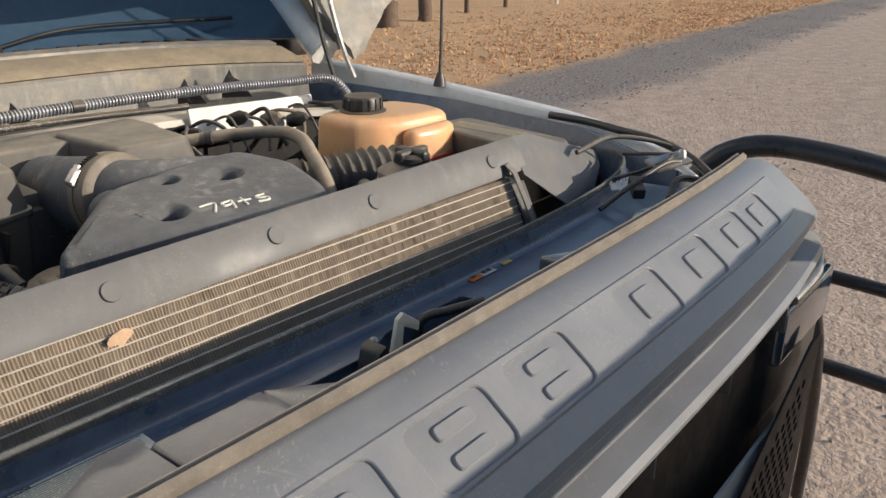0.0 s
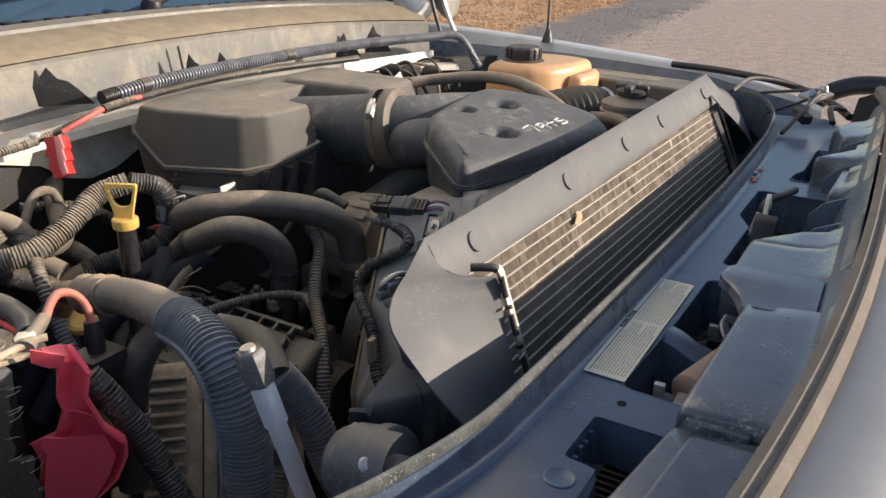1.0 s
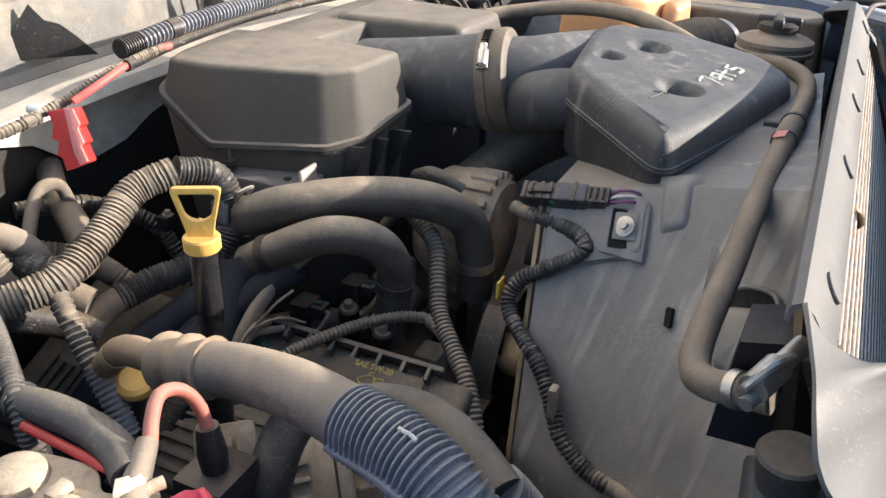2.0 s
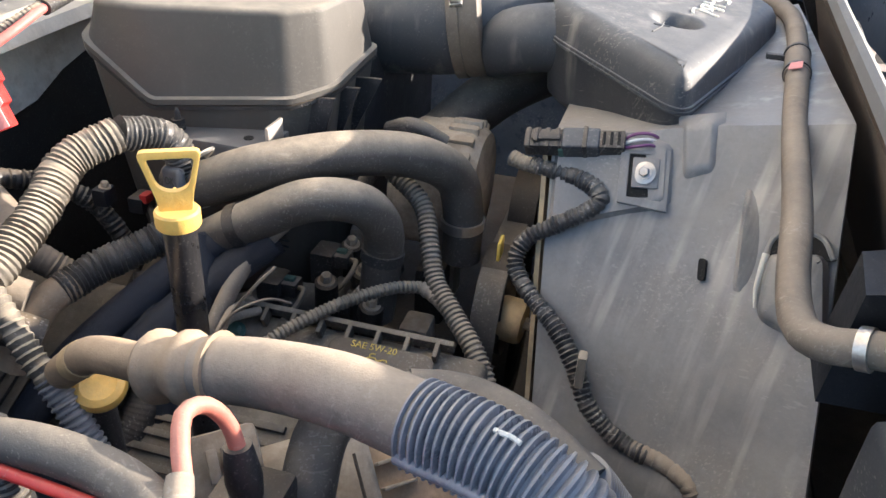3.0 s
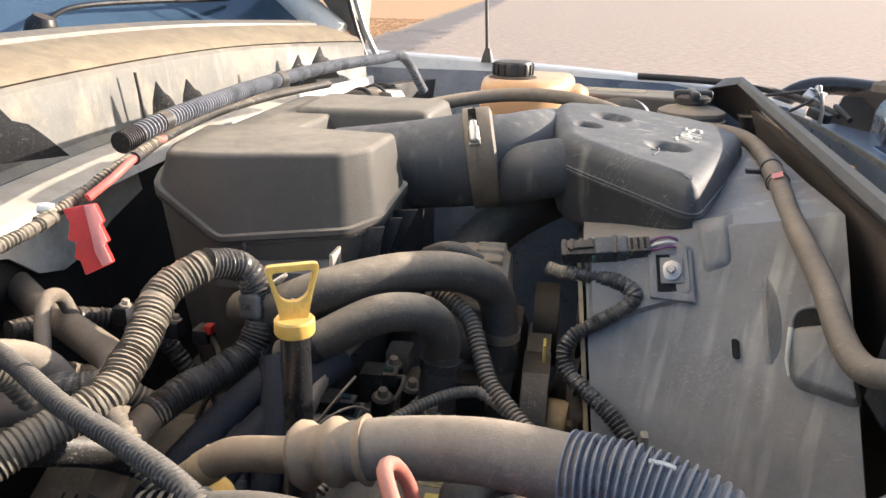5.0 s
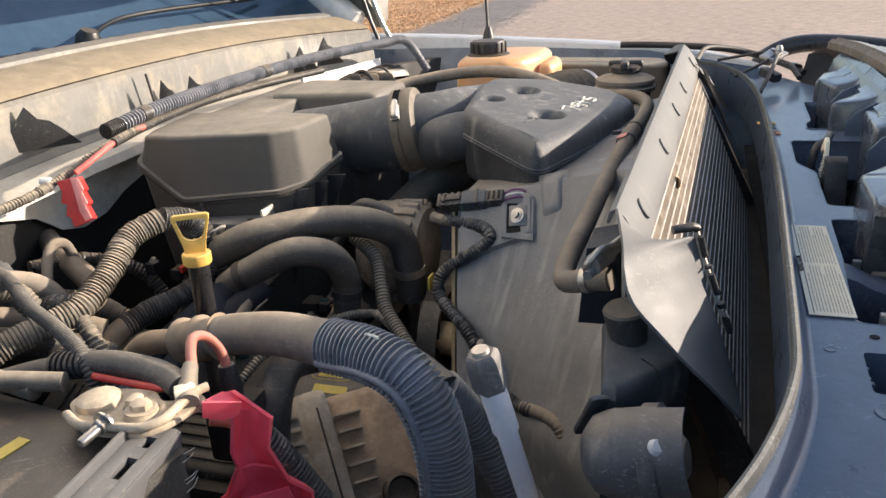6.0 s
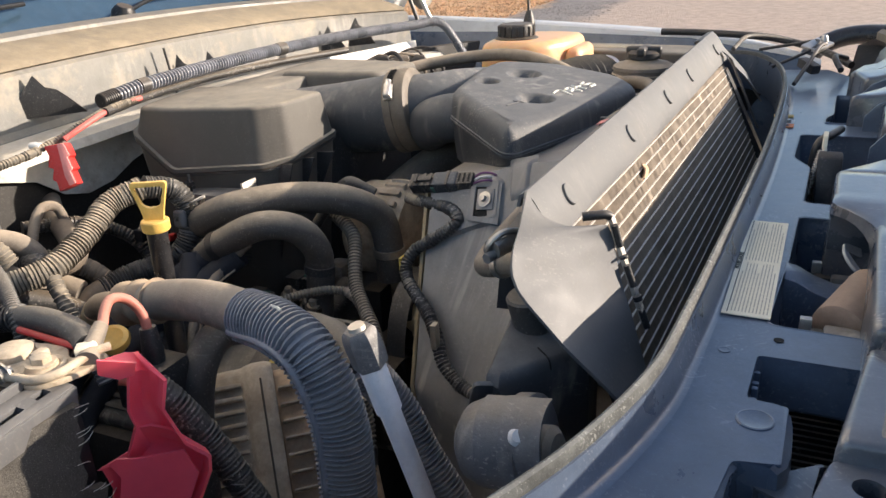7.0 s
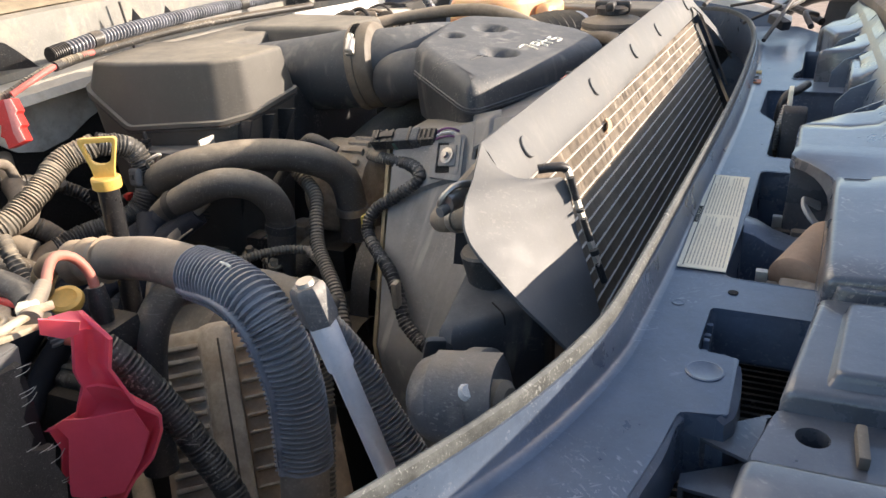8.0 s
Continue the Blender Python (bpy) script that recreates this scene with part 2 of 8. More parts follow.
def ground_mat():
    """Reddish dirt road, a dark gravel verge and dry grass beyond, by place."""
    m = bpy.data.materials.new("ground")
    m.use_nodes = True
    nt = m.node_tree
    p = nt.nodes["Principled BSDF"]
    g = nt.nodes.new("ShaderNodeNewGeometry")
    sep = nt.nodes.new("ShaderNodeSeparateXYZ")
    nt.links.new(g.outputs["Position"], sep.inputs[0])
    wav = noise_tex(nt, 0.9, 6)
    fine = noise_tex(nt, 26, 4)
    mid = noise_tex(nt, 5, 5)
    # y less a slope along x, with a ragged edge
    a = nt.nodes.new("ShaderNodeMath")
    a.operation = "MULTIPLY_ADD"
    nt.links.new(wav, a.inputs[0])
    a.inputs[1].default_value = 1.3
    nt.links.new(sep.outputs[1], a.inputs[2])
    b = nt.nodes.new("ShaderNodeMath")
    b.operation = "MULTIPLY_ADD"
    nt.links.new(sep.outputs[0], b.inputs[0])
    b.inputs[1].default_value = -0.045
    nt.links.new(a.outputs[0], b.inputs[2])
    c = nt.nodes.new("ShaderNodeMath")
    c.operation = "MULTIPLY"
    nt.links.new(b.outputs[0], c.inputs[0])
    c.inputs[1].default_value = 0.1
    road = mixed(nt, ramp(nt, mid, 0.35, 0.65, (0, 0, 0, 1), (1, 1, 1, 1)), (0.44, 0.335, 0.26, 1), (0.58, 0.445, 0.345, 1))
    road = mixed(nt, ramp(nt, fine, 0.5, 0.72, (0, 0, 0, 1), (0.6, 0.6, 0.6, 1)), road, (0.27, 0.20, 0.155, 1))
    verge = mixed(nt, ramp(nt, fine, 0.4, 0.65, (0, 0, 0, 1), (1, 1, 1, 1)), (0.185, 0.165, 0.15, 1), (0.36, 0.305, 0.265, 1))
    grass = mixed(nt, ramp(nt, mid, 0.35, 0.65, (0, 0, 0, 1), (1, 1, 1, 1)), (0.70, 0.43, 0.22, 1), (0.60, 0.36, 0.18, 1))
    grass = mixed(nt, ramp(nt, fine, 0.5, 0.75, (0, 0, 0, 1), (0.5, 0.5, 0.5, 1)), grass, (0.58, 0.35, 0.18, 1))
    col = mixed(nt, ramp(nt, c.outputs[0], 0.40, 0.45, (0, 0, 0, 1), (1, 1, 1, 1)), road, verge)
    col = mixed(nt, ramp(nt, c.outputs[0], 0.555, 0.60, (0, 0, 0, 1), (1, 1, 1, 1)), col, grass)
    nt.links.new(col, p.inputs["Base Color"])
    p.inputs["Roughness"].default_value = 0.95
    bp = nt.nodes.new("ShaderNodeBump")
    bp.inputs["Strength"].default_value = 0.8
    bp.inputs["Distance"].default_value = 0.02
    nt.links.new(fine, bp.inputs["Height"])
    nt.links.new(bp.outputs[0], p.inputs["Normal"])
    return m


GROUND = ground_mat()
STONE = surface("road_stone", (0.50, 0.39, 0.31), 0.9, vary=0.5, scale=3)
DARKSTONE = surface("verge_stone", (0.25, 0.215, 0.19), 0.9, vary=0.5, scale=3)
STRAW = surface("dry_grass", (0.66, 0.43, 0.25), 0.9, vary=0.35, scale=2)
# ---- tools ----
V = Vector


def thing(name, base, label, category, group="", kind=""):
    """A thing's Empty, at its base."""
    e = new(name)
    e.location = base
    e.empty_display_size = 0.05
    return tagged(e, label, category, group, kind)


def smooth_by_angle(me, degrees=38):
    me.polygons.foreach_set("use_smooth", [True] * len(me.polygons))
    b = bmesh.new()
    b.from_mesh(me)
    lim = radians(degrees)
    for e in b.edges:
        e.smooth = len(e.link_faces) == 2 and e.calc_face_angle(0) < lim
    b.to_mesh(me)
    b.free()


def part(name, bm, material, parent=None, label="", angle=38, tidy=True):
    """Links a bmesh, in world coordinates, as one mesh under a thing or a part."""
    if tidy:
        bmesh.ops.recalc_face_normals(bm, faces=bm.faces)
    me = bpy.data.meshes.new(name)
    bm.to_mesh(me)
    bm.free()
    smooth_by_angle(me, angle)
    for m in material if isinstance(material, (list, tuple)) else [material]:
        me.materials.append(m)
    ob = new(name, me)
    if parent is not None:
        ob.parent = parent
        at = parent.location if parent.type == "EMPTY" else Vector((0, 0, 0))
        ob.matrix_parent_inverse = Matrix.Translation(-Vector(at))
    return tagged(ob, label)


def alone(name, bm, material, label, category, group="", kind="", angle=38):
    """A thing of one mesh."""
    return tagged(part(name, bm, material, None, "", angle), label, category, group, kind)


def bevelled(bm, width, segs=2, edges=None):
    if width > 0:
        bmesh.ops.bevel(bm, geom=edges or [e for e in bm.edges if len(e.link_faces) == 2 and e.calc_face_angle(0) > 0.4], offset=width, segments=segs,
                        affect="EDGES", profile=0.6, clamp_overlap=True)
    return bm


def thicken(bm, t):
    """Gives a sheet its thickness."""
    bmesh.ops.recalc_face_normals(bm, faces=bm.faces)
    bm.normal_update()
    bmesh.ops.solidify(bm, geom=bm.faces[:], thickness=t)
    return bm


def box(lo, hi, bevel=0.003, segs=2, m=None):
    bm = bmesh.new()
    lo, hi = V(lo), V(hi)
    bmesh.ops.create_cube(bm, size=1, matrix=Matrix.Translation((lo + hi) / 2) @ Matrix.Diagonal((*(hi - lo), 1)))
    bevelled(bm, bevel, segs)
    if m is not None:
        bm.transform(m)
    return bm


def prism(poly, lo, hi, axis="z", bevel=0.003, segs=2, m=None, holes=()):
    """A slab with the outline poly in the plane across axis, from lo to hi along it."""
    bm = bmesh.new()
    put = {"z": lambda a, b, c: (a, b, c), "y": lambda a, b, c: (a, c, b), "x": lambda a, b, c: (c, a, b)}[axis]
    vs = [bm.verts.new(put(a, b, lo)) for a, b in poly]
    if not holes:
        f = bm.faces.new(vs)
    else:
        es = [bm.edges.new((vs[i], vs[i - 1])) for i in range(len(vs))]
        for h in holes:
            hv = [bm.verts.new(put(a, b, lo)) for a, b in h]
            es += [bm.edges.new((hv[i], hv[i - 1])) for i in range(len(hv))]
        bmesh.ops.triangle_fill(bm, use_beauty=True, edges=es)
    faces = list(bm.faces)
    r = bmesh.ops.extrude_face_region(bm, geom=faces)
    d = V(put(0, 0, hi - lo))
    bmesh.ops.translate(bm, vec=d, verts=[g for g in r["geom"] if isinstance(g, bmesh.types.BMVert)])
    bmesh.ops.recalc_face_normals(bm, faces=bm.faces)
    bevelled(bm, bevel, segs)
    if m is not None:
        bm.transform(m)
    return bm


def rounded(poly, r, n=4):
    """The outline with its corners rounded."""
    out = []
    k = len(poly)
    for i in range(k):
        p, a, b = V(poly[i]), V(poly[i - 1]), V(poly[(i + 1) % k])
        ra = min(r, (a - p).length * 0.45, (b - p).length * 0.45)
        s, e = p + (a - p).normalized() * ra, p + (b - p).normalized() * ra
        for j in range(n + 1):
            t = j / n
            q = s * (1 - t) ** 2 + p * 2 * t * (1 - t) + e * t * t
            out.append((q.x, q.y))
    return out


def loft(rings, close=True, caps=True, bm=None):
    """A skin through rings of equally many places."""
    bm = bm or bmesh.new()
    vv = [[bm.verts.new(p) for p in ring] for ring in rings]
    n = len(vv[0])
    for a, b in zip(vv, vv[1:]):
        for i in range(n if close else n - 1):
            j = (i + 1) % n
            bm.faces.new((a[i], a[j], b[j], b[i]))
    if caps and close:
        bm.faces.new(vv[0])
        bm.faces.new(vv[-1])
    return bm


def spline(points, step):
    """Places at even steps along a smooth curve through points."""
    P = [V(p) for p in points]
    P = [P[0] * 2 - P[1]] + P + [P[-1] * 2 - P[-2]]
    dense = []
    for i in range(1, len(P) - 2):
        p0, p1, p2, p3 = P[i - 1:i + 3]
        for j in range(24):
            t = j / 24
            dense.append(0.5 * (2 * p1 + (p2 - p0) * t + (2 * p0 - 5 * p1 + 4 * p2 - p3) * t * t + (3 * p1 - p0 - 3 * p2 + p3) * t ** 3))
    dense.append(P[-2])
    out, left = [dense[0]], step
    for a, b in zip(dense, dense[1:]):
        d = (b - a).length
        while d >= left and d > 0:
            a = a + (b - a) * (left / d)
            out.append(a)
            d -= left
            left = step
        left -= d
    if (out[-1] - dense[-1]).length > step * 0.3:
        out.append(dense[-1])
    return out


def sweep(path, radius, segs=14, bm=None, caps=True, squash=None):
    """A round skin along path; radius(i) gives its radius at each place."""
    bm = bm or bmesh.new()
    t0 = (path[1] - path[0]).normalized()
    up = t0.orthogonal().normalized()
    rings = []
    for i, p in enumerate(path):
        t = (path[min(i + 1, len(path) - 1)] - path[max(i - 1, 0)]).normalized()
        up = (up - t * up.dot(t)).normalized()
        side = t.cross(up)
        r = radius(i) if callable(radius) else radius
        rings.append([p + (up * math.cos(a) + side * math.sin(a)) * r for a in (k * math.tau / segs for k in range(segs))])
    return loft(rings, caps=caps, bm=bm)


def hose(points, r, step=0.006, segs=16, bm=None, lumps=0.03):
    """A plain hose; its radius wanders a little."""
    path = spline(points, step)
    k = random.random() * 50
    return sweep(path, lambda i: (r if not isinstance(r, tuple) else r[0] + (r[1] - r[0]) * i / (len(path) - 1)) * (1 + lumps * noise.noise((i * step * 9, k, 0))), segs, bm)


def ribbed(points, r, pitch=0.0065, depth=0.0022, segs=18, bm=None):
    """A corrugated tube: square ribs, four rings to a pitch."""
    path = spline(points, pitch / 4)
    k = random.random() * 50
    return sweep(path, lambda i: (r if i % 4 < 2 else r - depth * (0.95 + 0.2 * noise.noise((i // 4 * 0.9, k, 0)))) * (1 + 0.012 * noise.noise((i * 0.05, k, 3))), segs, bm)


def taped(points, r, pitch=0.007, depth=0.0012, segs=14, bm=None):
    """A taped bundle, with uneven overlaps."""
    path = spline(points, pitch / 3)
    k = random.random() * 50
    bm = sweep(path, lambda i: r * (1 + 0.05 * noise.noise((i * 0.11, k, 0))) - depth * ((i % 3) / 2) * (0.55 + 1.1 * abs(noise.noise((i // 3 * 0.8, k, 2)))) + depth * 0.5 * noise.noise((i * 0.9, k, 5)), segs, bm)
    for v in bm.verts:
        v.co += noise.noise_vector(v.co * (2.2 / pitch ** 0.9)) * depth * 0.32 + noise.noise_vector(v.co * 70) * depth * 0.4
    return bm


def lathe(profile, at, axis=(0, 0, 1), segs=28, bm=None):
    """A turned form: profile of (radius, along)."""
    rot = V((0, 0, 1)).rotation_difference(V(axis)).to_matrix().to_4x4()
    m = Matrix.Translation(at) @ rot
    rings = [[m @ V((r * math.cos(a), r * math.sin(a), h)) for a in (k * math.tau / segs for k in range(segs))] for r, h in profile]
    return loft(rings, bm=bm)


def hexhead(at, axis, r, h, bm=None):
    bm = bm or bmesh.new()
    lathe([(r * 1.5, 0), (r * 1.5, h * 0.25), (r, h * 0.25)], at, axis, 18, bm)
    lathe([(r, h * 0.2), (r, h * 0.9), (r * 0.85, h)], at, axis, 6, bm)
    return bm


def join(*bms):
    out = bmesh.new()
    for b in bms:
        me = bpy.data.meshes.new("t")
        b.to_mesh(me)
        out.from_mesh(me)
        bpy.data.meshes.remove(me)
        b.free()
    return out


def lettering(text, size, m, depth=0.0004):
    """Raised writing in the built-in font, as a bmesh, centred, in the x-y plane of m."""
    cu = bpy.data.curves.new("t", "FONT")
    cu.body, cu.size, cu.extrude, cu.align_x, cu.align_y = text, size, depth, "CENTER", "CENTER"
    ob = bpy.data.objects.new("t", cu)
    me = bpy.data.meshes.new_from_object(ob)
    bm = bmesh.new()
    bm.from_mesh(me)
    bm.transform(m)
    bpy.data.objects.remove(ob)
    bpy.data.curves.remove(cu)
    bpy.data.meshes.remove(me)
    return bm


def axes(at, x, z):
    """A pose with its x and z axes along the given ways."""
    x, z = V(x).normalized(), V(z)
    z = (z - x * z.dot(x)).normalized()
    y = z.cross(x)
    return Matrix.Translation(at) @ Matrix((x, y, z)).transposed().to_4x4()


def shrunk(poly, k):
    """The outline, counter-clockwise, moved in by k along every side."""
    out = []
    n = len(poly)
    for i in range(n):
        p, a, b = V(poly[i]), V(poly[i - 1]), V(poly[(i + 1) % n])
        u, w = (p - a).normalized(), (b - p).normalized()
        nu, nw = V((-u.y, u.x)), V((-w.y, w.x))
        d = nu + nw
        out.append(p + d * (k / max(0.35, 1 + nu.dot(nw))))
    return out


def tapered(outline, z0, z1, inset, bevel=0.006, lift=None, r=0.02):
    """A moulded hood: walls lean in towards a flat top with rounded edges."""
    up = lift or (lambda x, y: 0.0)

    def ring(k, z, lifted=0.0):
        return [(x, y, z + up(x, y) * lifted) for x, y in rounded(shrunk(outline, k), max(0.004, r - k * 0.3), 4)]
    levels = [(inset + bevel * (1 - math.cos(a)), z1 - bevel * (1 - math.sin(a))) for a in (j * math.pi / 2 / 4 for j in range(5))]
    bm = loft([ring(0.0, z0, 1.0), ring(inset * 0.72, z0 + (z1 - bevel - z0) * 0.72, 0.28)] + [ring(k, z) for k, z in levels] + [ring(inset + bevel * 1.35, z1)])
    return bm
# ---- ground and distance ----
def ground():
    bm = bmesh.new()
    edges = [-900, -300, -100, -40, -20, -12] + [-8 + 0.5 * i for i in range(77)] + [34, 45, 70, 120, 300, 900]
    vs = [[bm.verts.new((x, y, 0.02 * noise.noise((x * 0.7, y * 0.7, 0)) if max(abs(x), abs(y)) < 40 else 0)) for x in edges] for y in edges]
    for r0, r1 in zip(vs, vs[1:]):
        for i in range(len(edges) - 1):
            bm.faces.new((r0[i], r0[i + 1], r1[i + 1], r1[i]))
    return alone("ground", bm, GROUND, "reddish dirt road with dark gravel verge and dry grass", "ground", kind="structure")


def scatter(name, count, place, make, material, label, category):
    """Many small pieces that nobody could count, in one mesh."""
    verts, faces = [], []
    for _ in range(count):
        v, f = make(*place())
        k = len(verts)
        verts += v
        faces += [tuple(i + k for i in face) for face in f]
    me = bpy.data.meshes.new(name)
    me.from_pydata(verts, [], faces)
    me.materials.append(material)
    return tagged(new(name, me), label, category, kind="stuff")


def pebble(x, y, s):
    a = random.random() * 6.28
    v = []
    for k in range(5):
        r = s * random.uniform(0.7, 1.2)
        v.append((x + r * math.cos(a + k * 1.257), y + r * math.sin(a + k * 1.257), random.uniform(-0.1, 0.3) * s))
    v.append((x, y, s * random.uniform(0.5, 0.95)))
    return v, [(k, (k + 1) % 5, 5) for k in range(5)]


def tuft(x, y, s):
    v, f = [], []
    for k in range(6):
        a, lean = random.random() * 6.28, random.uniform(0.2, 1.0) * s
        bx, by = x + random.gauss(0, s * 0.4), y + random.gauss(0, s * 0.4)
        w = 0.012
        i = len(v)
        v += [(bx - w * math.sin(a), by + w * math.cos(a), 0), (bx + w * math.sin(a), by - w * math.cos(a), 0),
              (bx + lean * math.cos(a), by + lean * math.sin(a), s * random.uniform(0.5, 1.2))]
        f.append((i, i + 1, i + 2))
    return v, f


ground()
scatter("road_pebbles", 3200, lambda: (random.uniform(1.6, 12), random.uniform(-2.5, 4.4), abs(random.gauss(0.004, 0.005)) + 0.002), pebble, STONE,
        "small reddish stones loose on the dirt road", "gravel")
scatter("verge_gravel", 6000, lambda: (lambda x: (x, 4.0 + 0.045 * x + random.uniform(-0.6, 1.4), abs(random.gauss(0.006, 0.006)) + 0.003))(random.uniform(2, 24)), pebble, DARKSTONE,
        "dark crushed gravel along the road edge", "gravel")
scatter("dry_grass", 9000, lambda: (lambda x: (x, 5.2 + 0.045 * x + abs(random.gauss(0, 2.6)), random.uniform(0.015, 0.05)))(random.uniform(2, 30)), tuft, STRAW,
        "short dry straw-coloured grass beyond the gravel", "grass")


def fence_post(x, y, r, h, label, material=WOOD):
    bm = lathe([(r, 0), (r * 1.02, h * 0.5), (r * 0.93, h * 0.96), (r * 0.8, h)], (x, y, 0), segs=10)
    for v in bm.verts:
        v.co.x += 0.1 * r * noise.noise(v.co * 9)
    return alone("fence_post", bm, material, label, "post", group="posts along the far grass")


for px, py, pr, ph in ((15.1, 11.7, 0.06, 1.0), (17.1, 12.0, 0.06, 1.0)):
    fence_post(px, py, pr, ph, "dark weathered wooden post standing in dry grass")
fence_post(18.9, 11.6, 0.05, 0.9, "short white painted post standing in dry grass", WHITEDIRTY)
for px, py, pr, ph in ((11.55, 10.9, 0.2, 0.5), (12.9, 11.1, 0.14, 0.62)):
    bm = lathe([(pr * 1.15, 0), (pr, ph * 0.2), (pr * 0.95, ph * 0.9), (pr * 0.7, ph)], (px, py, 0), segs=12)
    for v in bm.verts:
        v.co += V((noise.noise(v.co * 5), noise.noise(v.co * 6), 0)) * pr * 0.2
    alone("tree_stump", bm, WOOD, "dark wooden stump on the dry grass", "stump", group="stumps on the grass")

# ---- the truck's body ----
MID = 0.48  # the middle of the truck
truck = thing("pickup_truck", (MID, 1.4, 0), "white pickup truck with raised bonnet and dusty engine bay", "truck")


def mirrored(p):
    return (2 * MID - p[0] - 0.13, *p[1:])


# the fenders: a rolled top flange, an outer skin, an inner wall
def fender(side):
    f = (lambda p: p) if side > 0 else mirrored
    line = [(1.30, 1.50, 1.30), (1.285, 1.2, 1.292), (1.27, 0.95, 1.28), (1.25, 0.72, 1.266), (1.20, 0.55, 1.248), (1.15, 0.45, 1.225)]
    path = spline(line, 0.03)
    prof = [(0.0, -0.05), (0.004, -0.004), (0.010, 0.0), (0.028, 0.003), (0.045, -0.003), (0.058, -0.02), (0.066, -0.06), (0.075, -0.2), (0.085, -0.55), (0.07, -0.56),
            (0.06, -0.2), (0.05, -0.06), (0.03, -0.02)]
    rings = []
    for p in path:
        k = min(1, max(0, (p.y - 0.42) / 0.25))
        rings.append([f((p.x + a * (0.55 + 0.45 * k), p.y, p.z + b)) for a, b in prof])
    return loft(rings)


for side in (1, -1):
    part("fender", fender(side), WHITE, truck, "white painted fender with dusty flange")
    f = (lambda p: p) if side > 0 else mirrored
    bm = loft([[f((1.24 - 0.04 * k, y, 1.27 - 0.02 * k)), f((1.12, y, 1.0)), f((1.08, y, 0.55)), f((1.12, y, 0.55)), f((1.16, y, 1.0)), f((1.27 - 0.04 * k, y, 1.262 - 0.02 * k))]
               for y, k in ((1.45, 0), (1.0, 0), (0.7, 0.5), (0.48, 2))])
    part("inner_fender", bm, PANEL, truck, "black inner wheel arch panel")


def cowl_y(x):
    return 1.44 - 0.035 * ((x - 0.5) / 0.55) ** 2 - 0.09 * max(0, (x - 0.75) / 0.35) ** 2


# cowl: dusty band above, upright face below; both bowed in plan
def bowed(prof, x0=-0.28, x1=1.11, n=30):
    rings = []
    for i in range(n + 1):
        x = x0 + (x1 - x0) * i / n
        rings.append([(x, cowl_y(x) + a, b - 0.012 * ((x - 0.5) / 0.6) ** 2) for a, b in prof])
    return loft(rings)


part("cowl_face", bowed([(0, 1.343), (-0.006, 1.338), (-0.012, 1.27), (-0.02, 1.262), (-0.02, 1.252), (0.0, 1.25), (0.02, 1.33)]), COWL, truck, "dusty light grey cowl panel")
part("cowl_band", bowed([(0.0, 1.345), (0.006, 1.352), (0.075, 1.372), (0.083, 1.368), (0.085, 1.33), (0.02, 1.335)]), COWLTAN, truck, "tan dust covered cowl ledge")
part("cowl_rim", bowed([(0.085, 1.366), (0.088, 1.376), (0.11, 1.381), (0.125, 1.372), (0.125, 1.34), (0.09, 1.34)]), COWL, truck)
part("cowl_well", bowed([(0.12, 1.34), (0.125, 1.35), (0.30, 1.365), (0.31, 1.35), (0.31, 1.33), (0.12, 1.33)]), DARK, truck, "black plastic wiper tray")
# slots in the well
for i in range(26):
    x = -0.05 + i * 0.043
    part("vent_slat", box((x, cowl_y(x) + 0.15, 1.352), (x + 0.024, cowl_y(x) + 0.25, 1.366), 0.002), BLACK, truck)
# firewall
# coloured near-black to stand for the deep shade low in the bay
part("firewall", loft([[(x, cowl_y(x) - 0.03, 1.25), (x, cowl_y(x) - 0.04, 1.2), (x, cowl_y(x) - 0.03, 0.5), (x, cowl_y(x), 0.5), (x, cowl_y(x), 1.25)] for x in (-0.3, 0, 0.3, 0.6, 0.9, 1.25)]),
     DARK, truck, "firewall with deep shade painted in as a dark colour")
part("firewall_flange", bowed([(-0.012, 1.262), (-0.075, 1.252), (-0.08, 1.24), (-0.012, 1.245)], -0.3, 1.12), WHITEDIRTY, truck, "dusty white firewall ledge")
part("inner_panel", loft([[(x, cowl_y(x) - 0.045, 1.241), (x, cowl_y(x) - 0.052, z), (x, cowl_y(x) - 0.048, z), (x, cowl_y(x) - 0.041, 1.241)] for x, z in ((0.10, 1.225), (0.17, 1.205), (0.21, 1.176), (0.25, 1.165), (0.30, 1.170), (0.345, 1.188), (0.42, 1.205))]), WHITEDIRTY, truck, "dusty cream inner panel below the cowl")
part("wheelhouse_panel", loft([[(x, y, 1.268), (x, y - 0.012, 1.20), (x, y - 0.006, 1.20), (x, y + 0.006, 1.268)] for x, y in ((0.84, 1.335), (0.92, 1.315), (1.0, 1.295), (1.10, 1.275))]), WHITE, truck, "white painted wall behind the tank")
# windscreen
bm = bmesh.new()
rows = []
for j in range(9):
    s = j / 8
    rows.append([bm.verts.new((x, cowl_y(x) + 0.27 + 0.62 * s, 1.355 + 0.50 * s)) for x in [-0.32 + 1.6 * i / 24 for i in range(25)]])
for a, b in zip(rows, rows[1:]):
    for i in range(24):
        bm.faces.new((a[i], a[i + 1], b[i + 1], b[i]))
thicken(bm, 0.006)
part("windscreen", bm, GLASS, truck, "dark dusty windscreen glass")
for f in ((lambda p: p), mirrored):
    part("windscreen_pillar", hose([f((1.25, cowl_y(1.25) + 0.2, 1.33)), f((1.28, cowl_y(1.25) + 0.5, 1.55)), f((1.24, cowl_y(1.25) + 0.9, 1.86))], 0.035, 0.05, 10), WHITE, truck)
